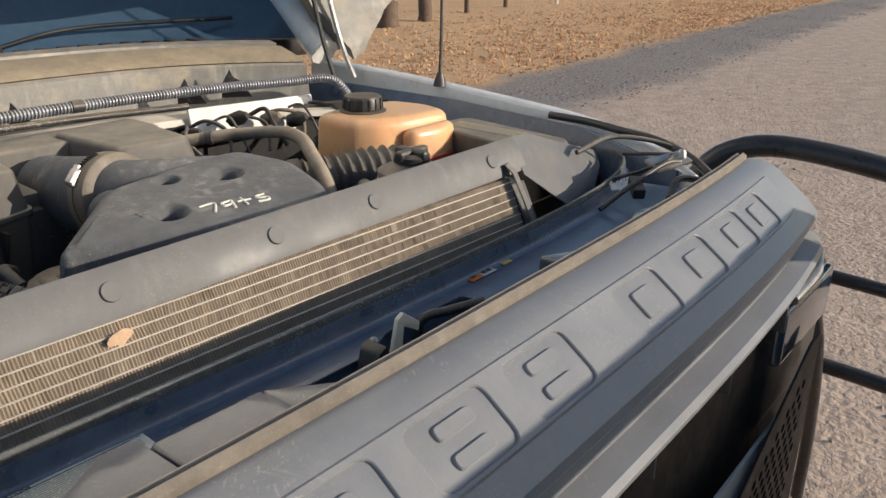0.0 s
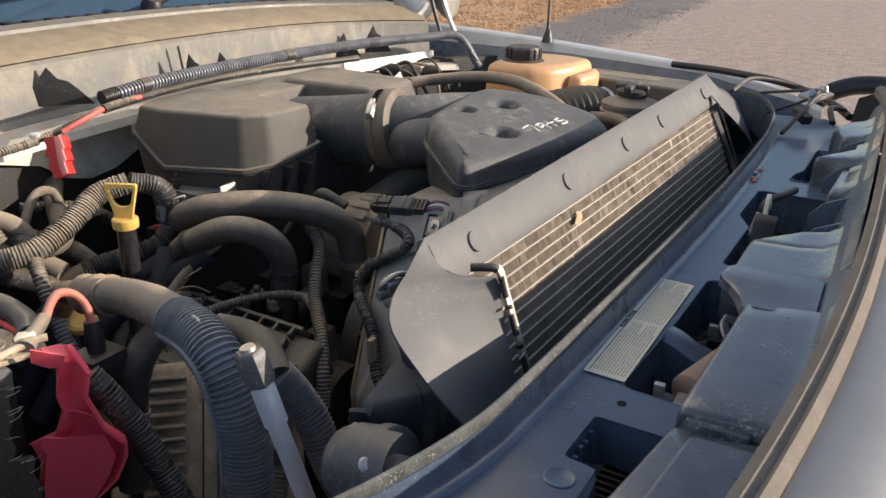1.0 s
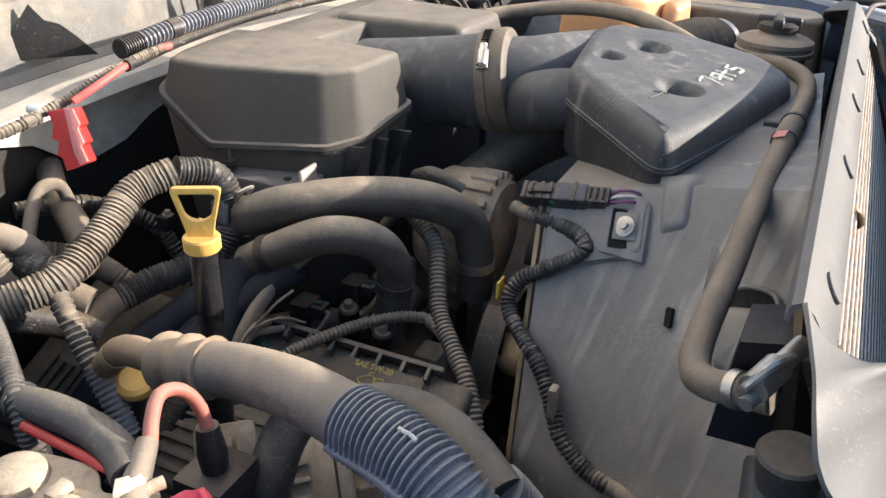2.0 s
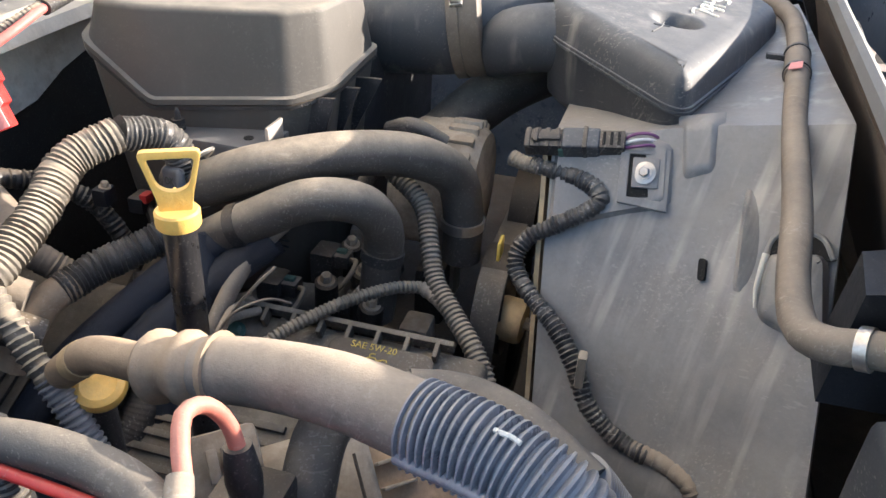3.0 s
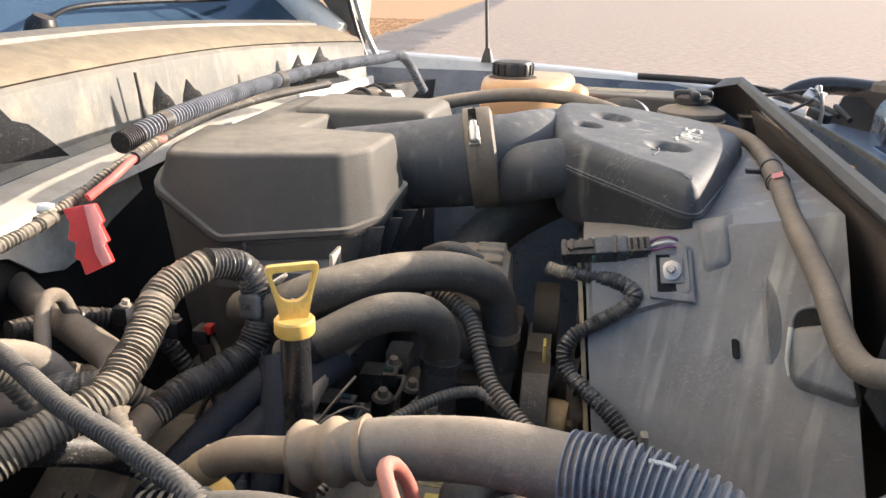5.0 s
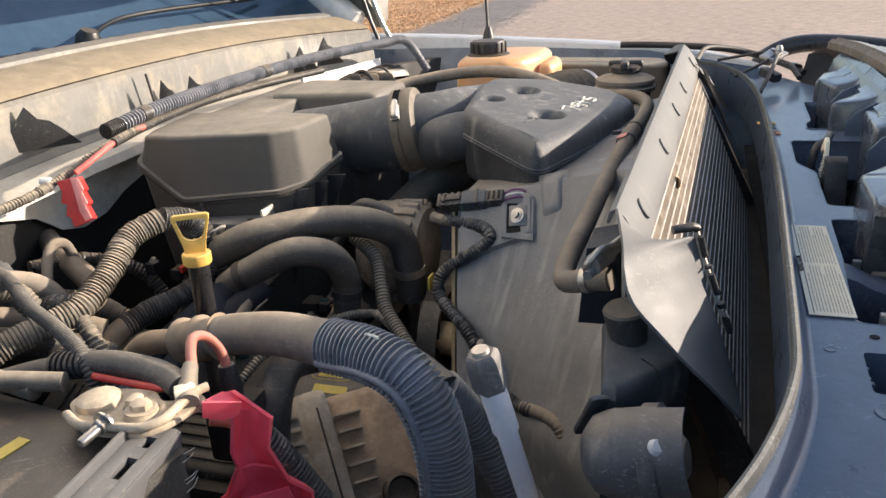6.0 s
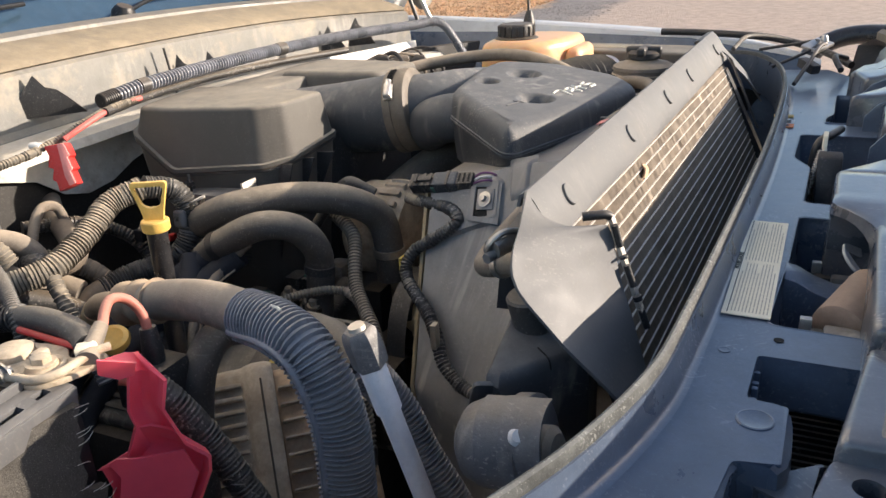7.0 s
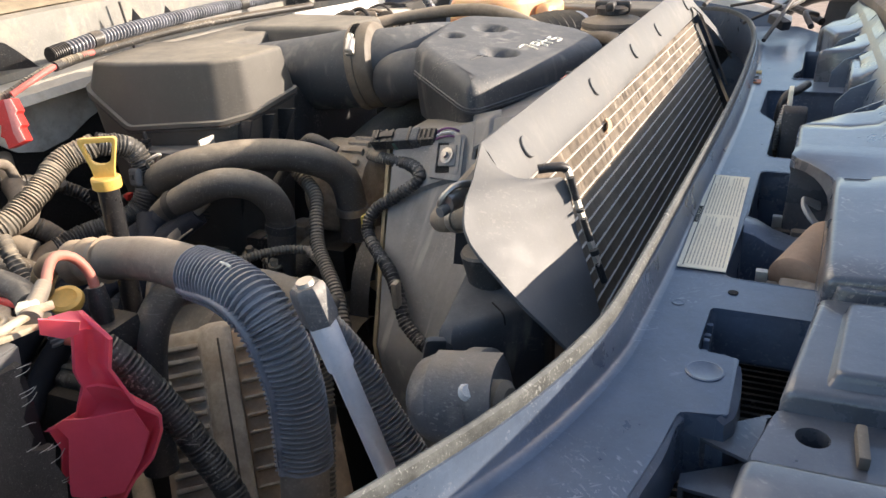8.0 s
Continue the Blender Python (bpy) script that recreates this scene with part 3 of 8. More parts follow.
# the cab behind the glass, in shadow
part("cab", box((-0.3, 2.3, 0.5), (1.26, 3.6, 1.86), 0.06), WHITE, truck, "white cab")
part("dashboard", box((-0.28, 1.76, 1.2), (1.24, 2.25, 1.42), 0.05), DARK, truck, "dark dashboard")
# wipers
for x0, x1 in ((0.62, 1.14), (-0.02, 0.5)):
    w = part("wiper", hose([(x0, cowl_y(x0) + 0.20, 1.375), (x0 + 0.2, cowl_y(x0) + 0.25, 1.398), (x1, cowl_y(x1) + 0.30, 1.405)], 0.0045, 0.02, 8), GRILLEBLACK, truck, "black wiper arm and blade")
    part("wiper_pivot", lathe([(0.022, 0), (0.022, 0.02), (0.014, 0.032)], (x0, cowl_y(x0) + 0.2, 1.36), (0, -0.4, 1), 14), BLACK, w)
# wing mirror
m = part("door_mirror", box((1.42, 1.72, 1.27), (1.66, 1.86, 1.45), 0.035, 3), BLACK, truck, "black plastic door mirror")
part("mirror_arm", hose([(1.27, 1.9, 1.2), (1.38, 1.84, 1.27), (1.45, 1.8, 1.3)], 0.02, 0.03, 8), BLACK, m)
# raised bonnet, with its dented rear corner and hinge
bon = loft([[(x, 1.47 + 0.02 * c, 1.52), (x, 1.44, 1.58), (x, 1.22, 2.02), (x, 0.98, 2.42), (x, 1.01, 2.44), (x, 1.25, 2.04), (x, 1.475, 1.59), (x, 1.5 + 0.02 * c, 1.53)]
            for x, c in ((-0.26, 0), (0.0, -1), (0.48, -2), (0.96, -1), (1.22, 0))])
bonnet = part("bonnet", bon, WHITE, truck, "raised white bonnet")
corner = loft([[(1.30, 1.335, 1.315), (1.33, 1.34, 1.33), (1.335, 1.37, 1.33), (1.31, 1.37, 1.315)],
               [(1.235, 1.36, 1.40), (1.40, 1.36, 1.40), (1.405, 1.41, 1.40), (1.24, 1.41, 1.40)],
               [(1.19, 1.39, 1.47), (1.50, 1.38, 1.46), (1.505, 1.43, 1.47), (1.2, 1.44, 1.48)],
               [(1.16, 1.42, 1.60), (1.70, 1.40, 1.58), (1.70, 1.45, 1.58), (1.17, 1.47, 1.6)]])
bmesh.ops.subdivide_edges(corner, edges=corner.edges[:], cuts=3, use_grid_fill=True)
for v in corner.verts:
    v.co += V((noise.noise(v.co * 24), noise.noise(v.co * 21 + V((4, 0, 0))), 0)) * 0.011
# grey cowl colour on white bonnet metal paints its shaded underside
part("bonnet_corner", corner, COWL, truck, "dented white bonnet corner, greyed to paint in its shade")
part("hinge_arm", hose([(1.255, 1.30, 1.28), (1.25, 1.335, 1.36), (1.24, 1.37, 1.5)], 0.006, 0.02, 8), STEEL, truck)
part("hinge_link", hose([(1.205, 1.315, 1.29), (1.20, 1.34, 1.37), (1.195, 1.37, 1.5)], 0.005, 0.02, 8), BLACK, truck)
# underneath: nothing but dark shapes
part("splash_tray", box((-0.14, 0.5, 0.52), (1.1, 1.4, 0.55), 0.005), DARK, truck)
part("front_crossmember", box((-0.3, 0.42, 0.55), (1.26, 0.62, 0.75), 0.02), DARK, truck)
# wheels, under the fenders
for f in ((lambda p: p), mirrored):
    at = f((1.22, 1.0, 0.40))
    w = part("wheel", lathe([(0.2, -0.12), (0.36, -0.12), (0.40, -0.08), (0.40, 0.08), (0.36, 0.12), (0.2, 0.12)], at, (1, 0, 0), 32), RUBBER, truck, "black tyre")
    part("rim", lathe([(0.05, -0.05), (0.2, -0.06), (0.22, 0.1), (0.2, 0.1), (0.19, 0.0), (0.05, 0.02)], at, (1, 0, 0), 24), STEEL, w)

# ---- grille header ----
grille = thing("grille", (MID, 0.25, 0.9), "grey painted grille header with embossed blocks", "grille")
GX0, GX1 = -0.16, 1.08


def header_ring(x):
    u = (x - MID) / 0.6
    back = 0.03 * u * u * abs(u)          # the header sweeps back towards its ends
    drop = 0.012 * u * u * abs(u)
    prof = [(0.318, 1.300), (0.300, 1.303), (0.280, 1.297), (0.232, 1.262), (0.216, 1.246), (0.214, 1.238), (0.230, 1.212), (0.226, 1.203), (0.204, 1.199), (0.199, 1.194),
            (0.201, 1.186), (0.24, 1.18), (0.26, 1.20), (0.28, 1.28)]
    return [(x, y + back, z - drop) for y, z in prof]


# raised blocks stand proud of the sloping face; each slope point at height s (0 at the top edge)
def on_slope(x, s, out):
    u = (x - MID) / 0.6
    a, b = V((x, 0.280, 1.297)), V((x, 0.232, 1.262))
    p = a + (b - a) * s
    n = V((0, -0.59, 0.81))
    return p + n * out + V((0, 0.03 * u * u * abs(u), -0.012 * u * u * abs(u)))


xs = [GX0 + (GX1 - GX0) * i / 60 for i in range(61)]
part("header", loft([header_ring(x) for x in xs]), GRILLE, grille, "grey painted header panel", angle=30)
part("header_end", loft([header_ring(1.08), [(1.08 + 0.06 + 0.01 * i, y + 0.045, z - 0.03) for i, (_, y, z) in enumerate(header_ring(1.08))][:14],
                         [(1.17, 0.40 + 0.002 * i, 1.2 - 0.004 * i) for i in range(14)]]), GRILLE, grille)
strip = [[(x, y + 0.03 * abs((x - MID) / 0.6) ** 3, z - 0.012 * abs((x - MID) / 0.6) ** 3) for y, z in ((0.318, 1.298), (0.319, 1.305), (0.324, 1.308), (0.327, 1.304), (0.332, 1.306), (0.339, 1.300), (0.339, 1.288), (0.320, 1.288))] for x in xs]
part("rubber_strip", loft(strip), STRIP, grille, "dusty tan rubber strip")


def flat(x0, x1, s0, s1, r):
    """A rounded field on the slope, as places along and down it."""
    return [(a, b / 0.06) for a, b in rounded([(x0, s0 * 0.06), (x1, s0 * 0.06), (x1, s1 * 0.06), (x0, s1 * 0.06)], r, 4)]


def pressed_cell(left, right, x, w):
    """A stretch of the sloping face with one broad field sunk into it."""
    bm = bmesh.new()
    up = lambda pts, out: [on_slope(a, b, out) for a, b in pts]
    run = lambda s0, s1: [(left + (right - left) * k / 6, s0) for k in range(7)] + [(right - (right - left) * k / 6, s1) for k in range(7)]
    low, last = ([bm.verts.new(q) for q in up(run(*edge), out)] for edge, out in (((0.0, 1.0), -0.0004), ((0.035, 0.965), 0.0026)))
    for k in [*range(6), *range(7, 13)]:
        bm.faces.new((low[k], low[k + 1], last[k + 1], last[k]))
    es = [bm.edges.get((last[k], last[k - 1])) or bm.edges.new((last[k], last[k - 1])) for k in range(14)]
    va = None
    for k, out in ((0.0, 0.0026), (0.0008, 0.0018), (0.0014, -0.0004)):
        vb = [bm.verts.new(q) for q in up(flat(x + k, x + w - k, 0.09 + k * 14, 0.93 - k * 14, 0.011), out)]
        if va is None:
            es += [bm.edges.new((vb[n], vb[n - 1])) for n in range(len(vb))]
        else:
            for n in range(len(vb)):
                bm.faces.new((va[n], va[n - 1], vb[n - 1], vb[n]))
        va = vb
    bmesh.ops.triangle_fill(bm, use_beauty=True, edges=es)
    return bm


def island(x0, x1, s0, s1):
    """A raised pad standing in a sunk field."""
    return loft([[on_slope(a, b, out) for a, b in flat(x0 + k, x1 - k, s0 + k * 14, s1 - k * 14, 0.005)] for k, out in ((0.0, -0.001), (0.0008, 0.0018), (0.0016, 0.0026))])


ISLANDS = [[(0.27, 0.76, 0.24, 0.44), (0.27, 0.76, 0.60, 0.80)], [(0.28, 0.73, 0.28, 0.76)]]
LETTERS = [(-0.032, 0), (0.068, 1), (0.176, 1), (0.280, 0), (0.382, 0), (0.541, 1), (0.653, 1), (0.757, 1), (0.846, 1)]
borders = [-0.10] + [(a[0] + 0.08 + b[0]) / 2 for a, b in zip(LETTERS, LETTERS[1:])] + [1.0]
face = join(*[pressed_cell(left, right, x, 0.08) for (x, form), left, right in zip(LETTERS, borders, borders[1:])])
bmesh.ops.remove_doubles(face, verts=face.verts[:], dist=0.00002)
part("pressed_face", face, GRILLE, grille, angle=25)
for x, form in LETTERS:
    for x0, x1, s0, s1 in ISLANDS[form]:
        part("raised_pad", island(x + 0.08 * x0, x + 0.08 * x1, s0, s1), GRILLE, grille, angle=25)
# grille opening below the header
part("grille_insert", loft([[(x, 0.27 + 0.03 * abs((x - MID) / 0.6) ** 3, 1.19), (x, 0.235, 1.15), (x, 0.225, 0.9), (x, 0.225, 0.6), (x, 0.30, 0.6), (x, 0.30, 1.19)] for x in xs[::6]]), GRILLEBLACK, grille, "black grille insert")
for x in (0.52, 0.69, 0.86):
    part("grille_clip", box((x, 0.208, 1.15), (x + 0.004, 0.222, 1.185), 0.0008), SHIELD, grille)
# perforated mesh: a plate with long holes
holes = []
for i in range(12):
    for j in range(22):
        cx, cz = 0.70 + i * 0.022 + (0.011 if j % 2 else 0), 1.06 - j * 0.016
        if cz < 1.06 - (0.96 - cx) * 0.45 and cz > 0.72:
            holes.append([(cx + 0.0066 * math.cos(a), cz + 0.0070 * math.sin(a)) for a in (k * math.tau / 10 for k in range(10))])
mesh_plate = prism([(0.66, 0.70), (1.0, 0.70), (1.0, 1.10), (0.96, 1.10), (0.66, 0.95)], 0.196, 0.199, "y", 0, holes=holes)
part("mesh_screen", mesh_plate, GRILLEBLACK, grille, "black perforated screen")
# added white sheet; its colour imitates bright ground seen through the holes
part("added_bright_backing", box((0.66, 0.205, 0.70), (1.0, 0.21, 1.02), 0.002), PAPER, grille)

# ---- front guard ----
guard = thing("front_guard", (0.48, -0.1, 0.5), "black tubular guard standing in front of the grille", "guard")
part("front_bar", hose([(1.33, -0.04, 1.19), (1.30, -0.12, 1.27), (1.22, -0.14, 1.352), (1.12, -0.14, 1.366), (0.48, -0.14, 1.366), (-0.1, -0.14, 1.366)], 0.032, 0.03), GUARD, guard)
part("push_plate", box((-0.1, -0.15, 0.5), (1.22, -0.13, 1.300), 0.008), GUARD, guard)
part("top_tube", hose([(1.26, 0.49, 1.19), (1.285, 0.455, 1.235), (1.31, 0.38, 1.257), (1.33, 0.24, 1.245), (1.34, 0.05, 1.21), (1.33, -0.06, 1.19)], 0.019, 0.02), GUARD, guard)
part("middle_tube", hose([(1.25, 0.40, 1.07), (1.33, 0.3, 1.05), (1.35, 0.0, 1.03)], 0.012, 0.02), GUARD, guard)
part("lower_tube", hose([(1.25, 0.40, 0.9), (1.34, 0.3, 0.88), (1.36, 0.0, 0.86)], 0.014, 0.02), GUARD, guard)
part("upright", hose([(1.18, 0.28, 1.16), (1.25, 0.25, 0.97), (1.33, 0.25, 0.76), (1.34, 0.25, 0.6)], 0.011, 0.02), GUARD, guard)

lamp = thing("headlamp", (1.0, 0.25, 1.0), "dark headlamp housing below the header end", "headlamp")
part("housing", box((0.86, 0.222, 1.0), (1.10, 0.40, 1.172), 0.02, 3), BLACK, lamp)
part("lens", box((0.88, 0.212, 1.09), (1.085, 0.23, 1.165), 0.012, 3), GLASS, lamp, "clear grimy lens")
part("chrome_trim", hose([(0.9, 0.213, 1.176), (1.0, 0.215, 1.176), (1.09, 0.235, 1.172)], 0.006, 0.02, 10), STEEL, lamp)
# ---- radiator, shield and front panel ----
rad = thing("radiator", (MID, 0.61, 0.75), "dusty aluminium radiator core between brackets", "radiator")
CX0, CX1, CY, CTOP, CBOT = 0.064, 0.862, 0.597, 1.264, 1.02
PITCH, LEANING = 0.0106, 0.42  # the core leans: its foot stands further forward
SKEW = lambda x: 0.0365 - 0.043 * x  # its near end stands further back


def skewed(bm):
    for v in bm.verts:
        v.co.y += SKEW(v.co.x)
    return bm


part("air_baffle", box((0.90, 0.612, 0.80), (1.17, 0.618, 1.20), 0.002), DARK, rad)
part("air_baffle", box((1.165, 0.47, 0.80), (1.171, 0.618, 1.20), 0.002), DARK, rad)
part("air_baffle", box((0.0, 0.50, 0.95), (1.16, 0.60, 0.955), 0), DARK, rad)
# dark sheet behind the fins; its colour stands for their shaded depth
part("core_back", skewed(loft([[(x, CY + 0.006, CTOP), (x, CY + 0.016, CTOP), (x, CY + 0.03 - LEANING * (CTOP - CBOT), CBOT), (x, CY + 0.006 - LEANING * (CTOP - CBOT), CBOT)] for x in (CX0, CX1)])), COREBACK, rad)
tube = part("core_tube", skewed(box((CX0, CY - 0.0006, -0.0006), (CX1, CY + 0.008, 0.0006), 0.0004, 1)), TUBE, rad)
core_rows = int((CTOP - CBOT) / PITCH)
for k in range(core_rows):
    z = CTOP - 0.006 - k * PITCH
    ob = tube
    if k:
        ob = tube.copy()
        scene.collection.objects.link(ob)
    ob.location.y, ob.location.z = -LEANING * (CTOP - z), z


def fin_rows():
    """Folded fins between the tubes, one pleated ribbon to a row, bent here and there."""
    verts, faces = [], []
    step = 0.0016
    n = int((CX1 - CX0) / step)
    for k in range(-1, core_rows):
        z1, z0 = CTOP - 0.006 - k * PITCH - 0.0007, CTOP - 0.006 - (k + 1) * PITCH + 0.0007
        z1 = min(z1, CTOP)
        base = len(verts)
        lean = 0.0
        for i in range(n + 1):
            x = CX0 + i * step + random.uniform(-0.00025, 0.00025)
            bent = 0.6 * max(0, noise.noise((x * 34, k * 1.7, 0)) - 0.42)
            y = CY + SKEW(x) + 0.0001 + (0.0016 if i % 2 else 0.0) * (1 - min(1, bent * 3)) + random.uniform(0, 0.0004)
            lean = 0.0014 * noise.noise((x * 40, k * 2.3, 5))
            verts += [(x + lean, y - LEANING * (CTOP - z1), z1), (x - lean, y - LEANING * (CTOP - z0) + 0.0004 * noise.noise((x * 90, k, 1)), z0)]
        faces += [(base + 2 * i, base + 2 * i + 2, base + 2 * i + 3, base + 2 * i + 1) for i in range(n)]
    me = bpy.data.meshes.new("core_fin_rows")
    me.from_pydata(verts, [], faces)
    me.materials.append(FIN)
    o = new("core_finning", me)
    o.parent = rad
    o.matrix_parent_inverse = Matrix.Translation(-rad.location)
    return tagged(o, "dusty folded cooling fins", kind="stuff")


fin_rows()
part("side_tank", skewed(loft([[(x, CY - 0.002, 1.255), (x, CY + 0.015, 1.255), (x, CY - 0.09, 1.02), (x, CY - 0.12, 1.02)] for x in (CX0 - 0.02, CX0)])), BLACK, rad)
part("side_tank", loft([[(x, CY - 0.004, CTOP - 0.01), (x, CY + 0.03, CTOP - 0.01), (x, CY - 0.09, 1.02), (x, CY - 0.12, 1.02)] for x in (CX1, CX1 + 0.03)]), BLACK, rad)
# bent steel brackets at both ends
BRP = spline([(0.033, 0.624, 1.278), (0.041, 0.604, 1.2805), (0.0485, 0.594, 1.277), (0.0515, 0.587, 1.254), (0.0525, 0.573, 1.214), (0.0535, 0.562, 1.182)], 0.002)
n = len(BRP)
br = part("edge_strip", loft([[p + V((-0.0015, -0.0012, 0)), p + V((0.0065, -0.0015, 0)), p + V((0.0065, 0.002, 0)), p + V((-0.0015, 0.0022, 0))] for p in BRP[int(n * 0.24):int(n * 0.93)]]), ALU, rad, "bare pale metal edge strip")
for a, b, r in ((0.10, 0.27, 0.0036), (0.31, 0.46, 0.0027), (0.50, 0.53, 0.0034), (0.56, 0.71, 0.0027), (0.75, 0.79, 0.0036), (0.83, 0.96, 0.0028)):
    part("edge_trim", sweep([p + V((-0.003, -0.002, 0.0004)) for p in BRP[int(n * a):int(n * b)]], r, 10), BLACK, br, "black rubber edge trim")
part("split_pin", hose([BRP[int(n * 0.80)] + V((-0.002, -0.004, 0)), BRP[int(n * 0.80)] + V((-0.016, -0.006, 0.001))], 0.0008, 0.003, 6), STEEL, br)

part("end_bar", loft([[(x, y - 0.004, z), (x + 0.014, y, z), (x + 0.014, y + 0.003, z), (x, y - 0.001, z)] for x, y, z in ((0.850, 0.600, 1.284), (0.852, 0.588, 1.274), (0.856, 0.572, 1.24), (0.866, 0.538, 1.16))]), HORNGREY, rad)
lf = bmesh.new()
ring = [(0.282 + 0.0125 * math.cos(a) * (1 + 0.3 * math.cos(3 * a)), 0.6115 + 0.003 * math.sin(2 * a), 1.2435 + 0.007 * math.sin(a) * (1 + 0.2 * math.sin(4 * a)) + 0.003 * math.cos(a)) for a in (k * math.tau / 18 for k in range(18))]
loft([ring, [(x, y + 0.0012, z) for x, y, z in ring]], bm=lf)
alone("dry_leaf", lf, LEAFMAT, "curled dry brown leaf stuck to the radiator", "leaf")

# the shield over the radiator, with its two wings
shield = thing("radiator_shield", (MID, 0.62, 1.27), "smooth grey plastic shield above the radiator", "shield")


def sheet(quads, thick=0.0025, cuts=0, sag=0.0):
    bm = bmesh.new()
    loft(quads, close=False, caps=False, bm=bm)
    if cuts:
        bmesh.ops.subdivide_edges(bm, edges=bm.edges[:], cuts=cuts, use_grid_fill=True)
    if sag:
        for v in bm.verts:
            v.co.z += sag * noise.noise(v.co * 11)
            v.co.y += sag * noise.noise(v.co * 9 + V((3, 1, 0)))
    thicken(bm, thick)
    return bm


top_rows = []
for i in range(25):
    x = 0.03 + (0.90 - 0.03) * i / 24
    r = 0.004 * math.sin(i * 0.9)
    yc, zc = 0.655 - 0.036 * x, 1.2965 + 0.0165 * x
    yf, zf = 0.6315 - 0.040 * x, 1.2585 + 0.0155 * x
    at = lambda s, lift: (x, yc + (yf - yc) * s - lift * 0.8, zc + (zf - zc) * s + lift * 0.6)
    top_rows.append([(x, yc + 0.007, zc - 0.012), (x, yc + 0.005, zc - 0.003), at(0, 0), at(0.2, 0.0025), at(0.55, 0.0025), at(0.92, 0.001), (x, yf - 0.0005, zf - 0.004)])
part("top_strip", sheet(top_rows), SHIELD, shield)
WL = spline([(0.030, 0.6525, 1.2977), (-0.006, 0.645, 1.286), (-0.036, 0.641, 1.273), (-0.049, 0.632, 1.254), (-0.049, 0.605, 1.222), (-0.040, 0.578, 1.189), (-0.030, 0.552, 1.157)], 0.004)
WR = spline([(0.033, 0.630, 1.260), (0.036, 0.612, 1.268), (0.044, 0.597, 1.272), (0.050, 0.592, 1.262), (0.047, 0.585, 1.238), (0.042, 0.574, 1.205), (0.037, 0.564, 1.178), (0.032, 0.556, 1.155)], 0.0034)
wing_rows = []
for i in range(40):
    p, q = WL[int(i / 39 * (len(WL) - 1))], WR[int(i / 39 * (len(WR) - 1))]
    wing_rows.append([p.lerp(q, k / 9) + V((-0.26, -0.76, 0.6)) * 0.0016 * noise.noise(p.lerp(q, k / 9) * 24) for k in range(10)])
part("side_wing", sheet(wing_rows), SHIELD, shield, angle=60)
wr = [[(0.90, 0.630, 1.300), (0.90, 0.6226, 1.3114), (0.895, 0.608, 1.292), (0.89, 0.596, 1.272), (0.888, 0.590, 1.264)],
      [(0.96, 0.66, 1.285), (0.97, 0.638, 1.301), (0.955, 0.610, 1.280), (0.935, 0.580, 1.255), (0.92, 0.566, 1.235)],
      [(1.05, 0.66, 1.265), (1.06, 0.645, 1.272), (1.04, 0.605, 1.252), (1.0, 0.570, 1.228), (0.96, 0.55, 1.205)],
      [(1.16, 0.64, 1.235), (1.165, 0.628, 1.238), (1.13, 0.60, 1.225), (1.06, 0.57, 1.205), (0.99, 0.54, 1.18)]]
part("side_wing", sheet(wr, cuts=2, sag=0.0012), SHIELD, shield)
for x in (0.090, 0.292, 0.472, 0.615, 0.835):
    yc, zc, yf, zf = 0.655 - 0.036 * x, 1.2965 + 0.0165 * x, 0.6315 - 0.040 * x, 1.2585 + 0.0155 * x
    up = V((0, zf - zc, yc - yf)).normalized()
    mid = V((x, yc + (yf - yc) * 0.55, zc + (zf - zc) * 0.55)) + up * 0.0034
    part("push_clip", lathe([(0.0096, -0.002), (0.0096, 0.0005), (0.0091, 0.0009), (0.001, 0.0009)], mid, up, 24), SHIELD, shield)

# front panel: a moulded shelf with pockets
panel = thing("radiator_support", (MID, 0.45, 1.15), "dark moulded plastic panel in front of the radiator", "panel")
PZ = 1.217
rear = [(-0.34, 0.63), (-0.27, 0.592), (-0.19, 0.556), (-0.11, 0.534), (-0.04, 0.527), (0.13, 0.518), (0.4, 0.505), (0.65, 0.500), (0.85, 0.502), (1.0, 0.517), (1.10, 0.545)]
POCKETS = [[(0.023, 0.372), (0.262, 0.372), (0.263, 0.463), (0.152, 0.467), (0.118, 0.470), (0.027, 0.476)],
           [(0.305, 0.372), (0.596, 0.372), (0.594, 0.470), (0.480, 0.474), (0.440, 0.456), (0.310, 0.460)],
           [(0.665, 0.372), (0.86, 0.372), (0.862, 0.428), (0.725, 0.432), (0.700, 0.441), (0.665, 0.443)]]
front = [(1.12, 0.44), (0.95, 0.358), (-0.019, 0.358), (-0.020, 0.4795), (-0.0745, 0.4820), (-0.0765, 0.4610), (-0.1345, 0.4612), (-0.1385, 0.4840), (-0.173, 0.4890), (-0.21, 0.4965), (-0.26, 0.505), (-0.34, 0.53)]
pk = [rounded(p, 0.009) for p in POCKETS]
part("shelf", prism(rear + rounded(front[::-1], 0.004, 2)[::-1], PZ - 0.005, PZ, "z", 0, holes=pk), PANEL, panel, angle=20)
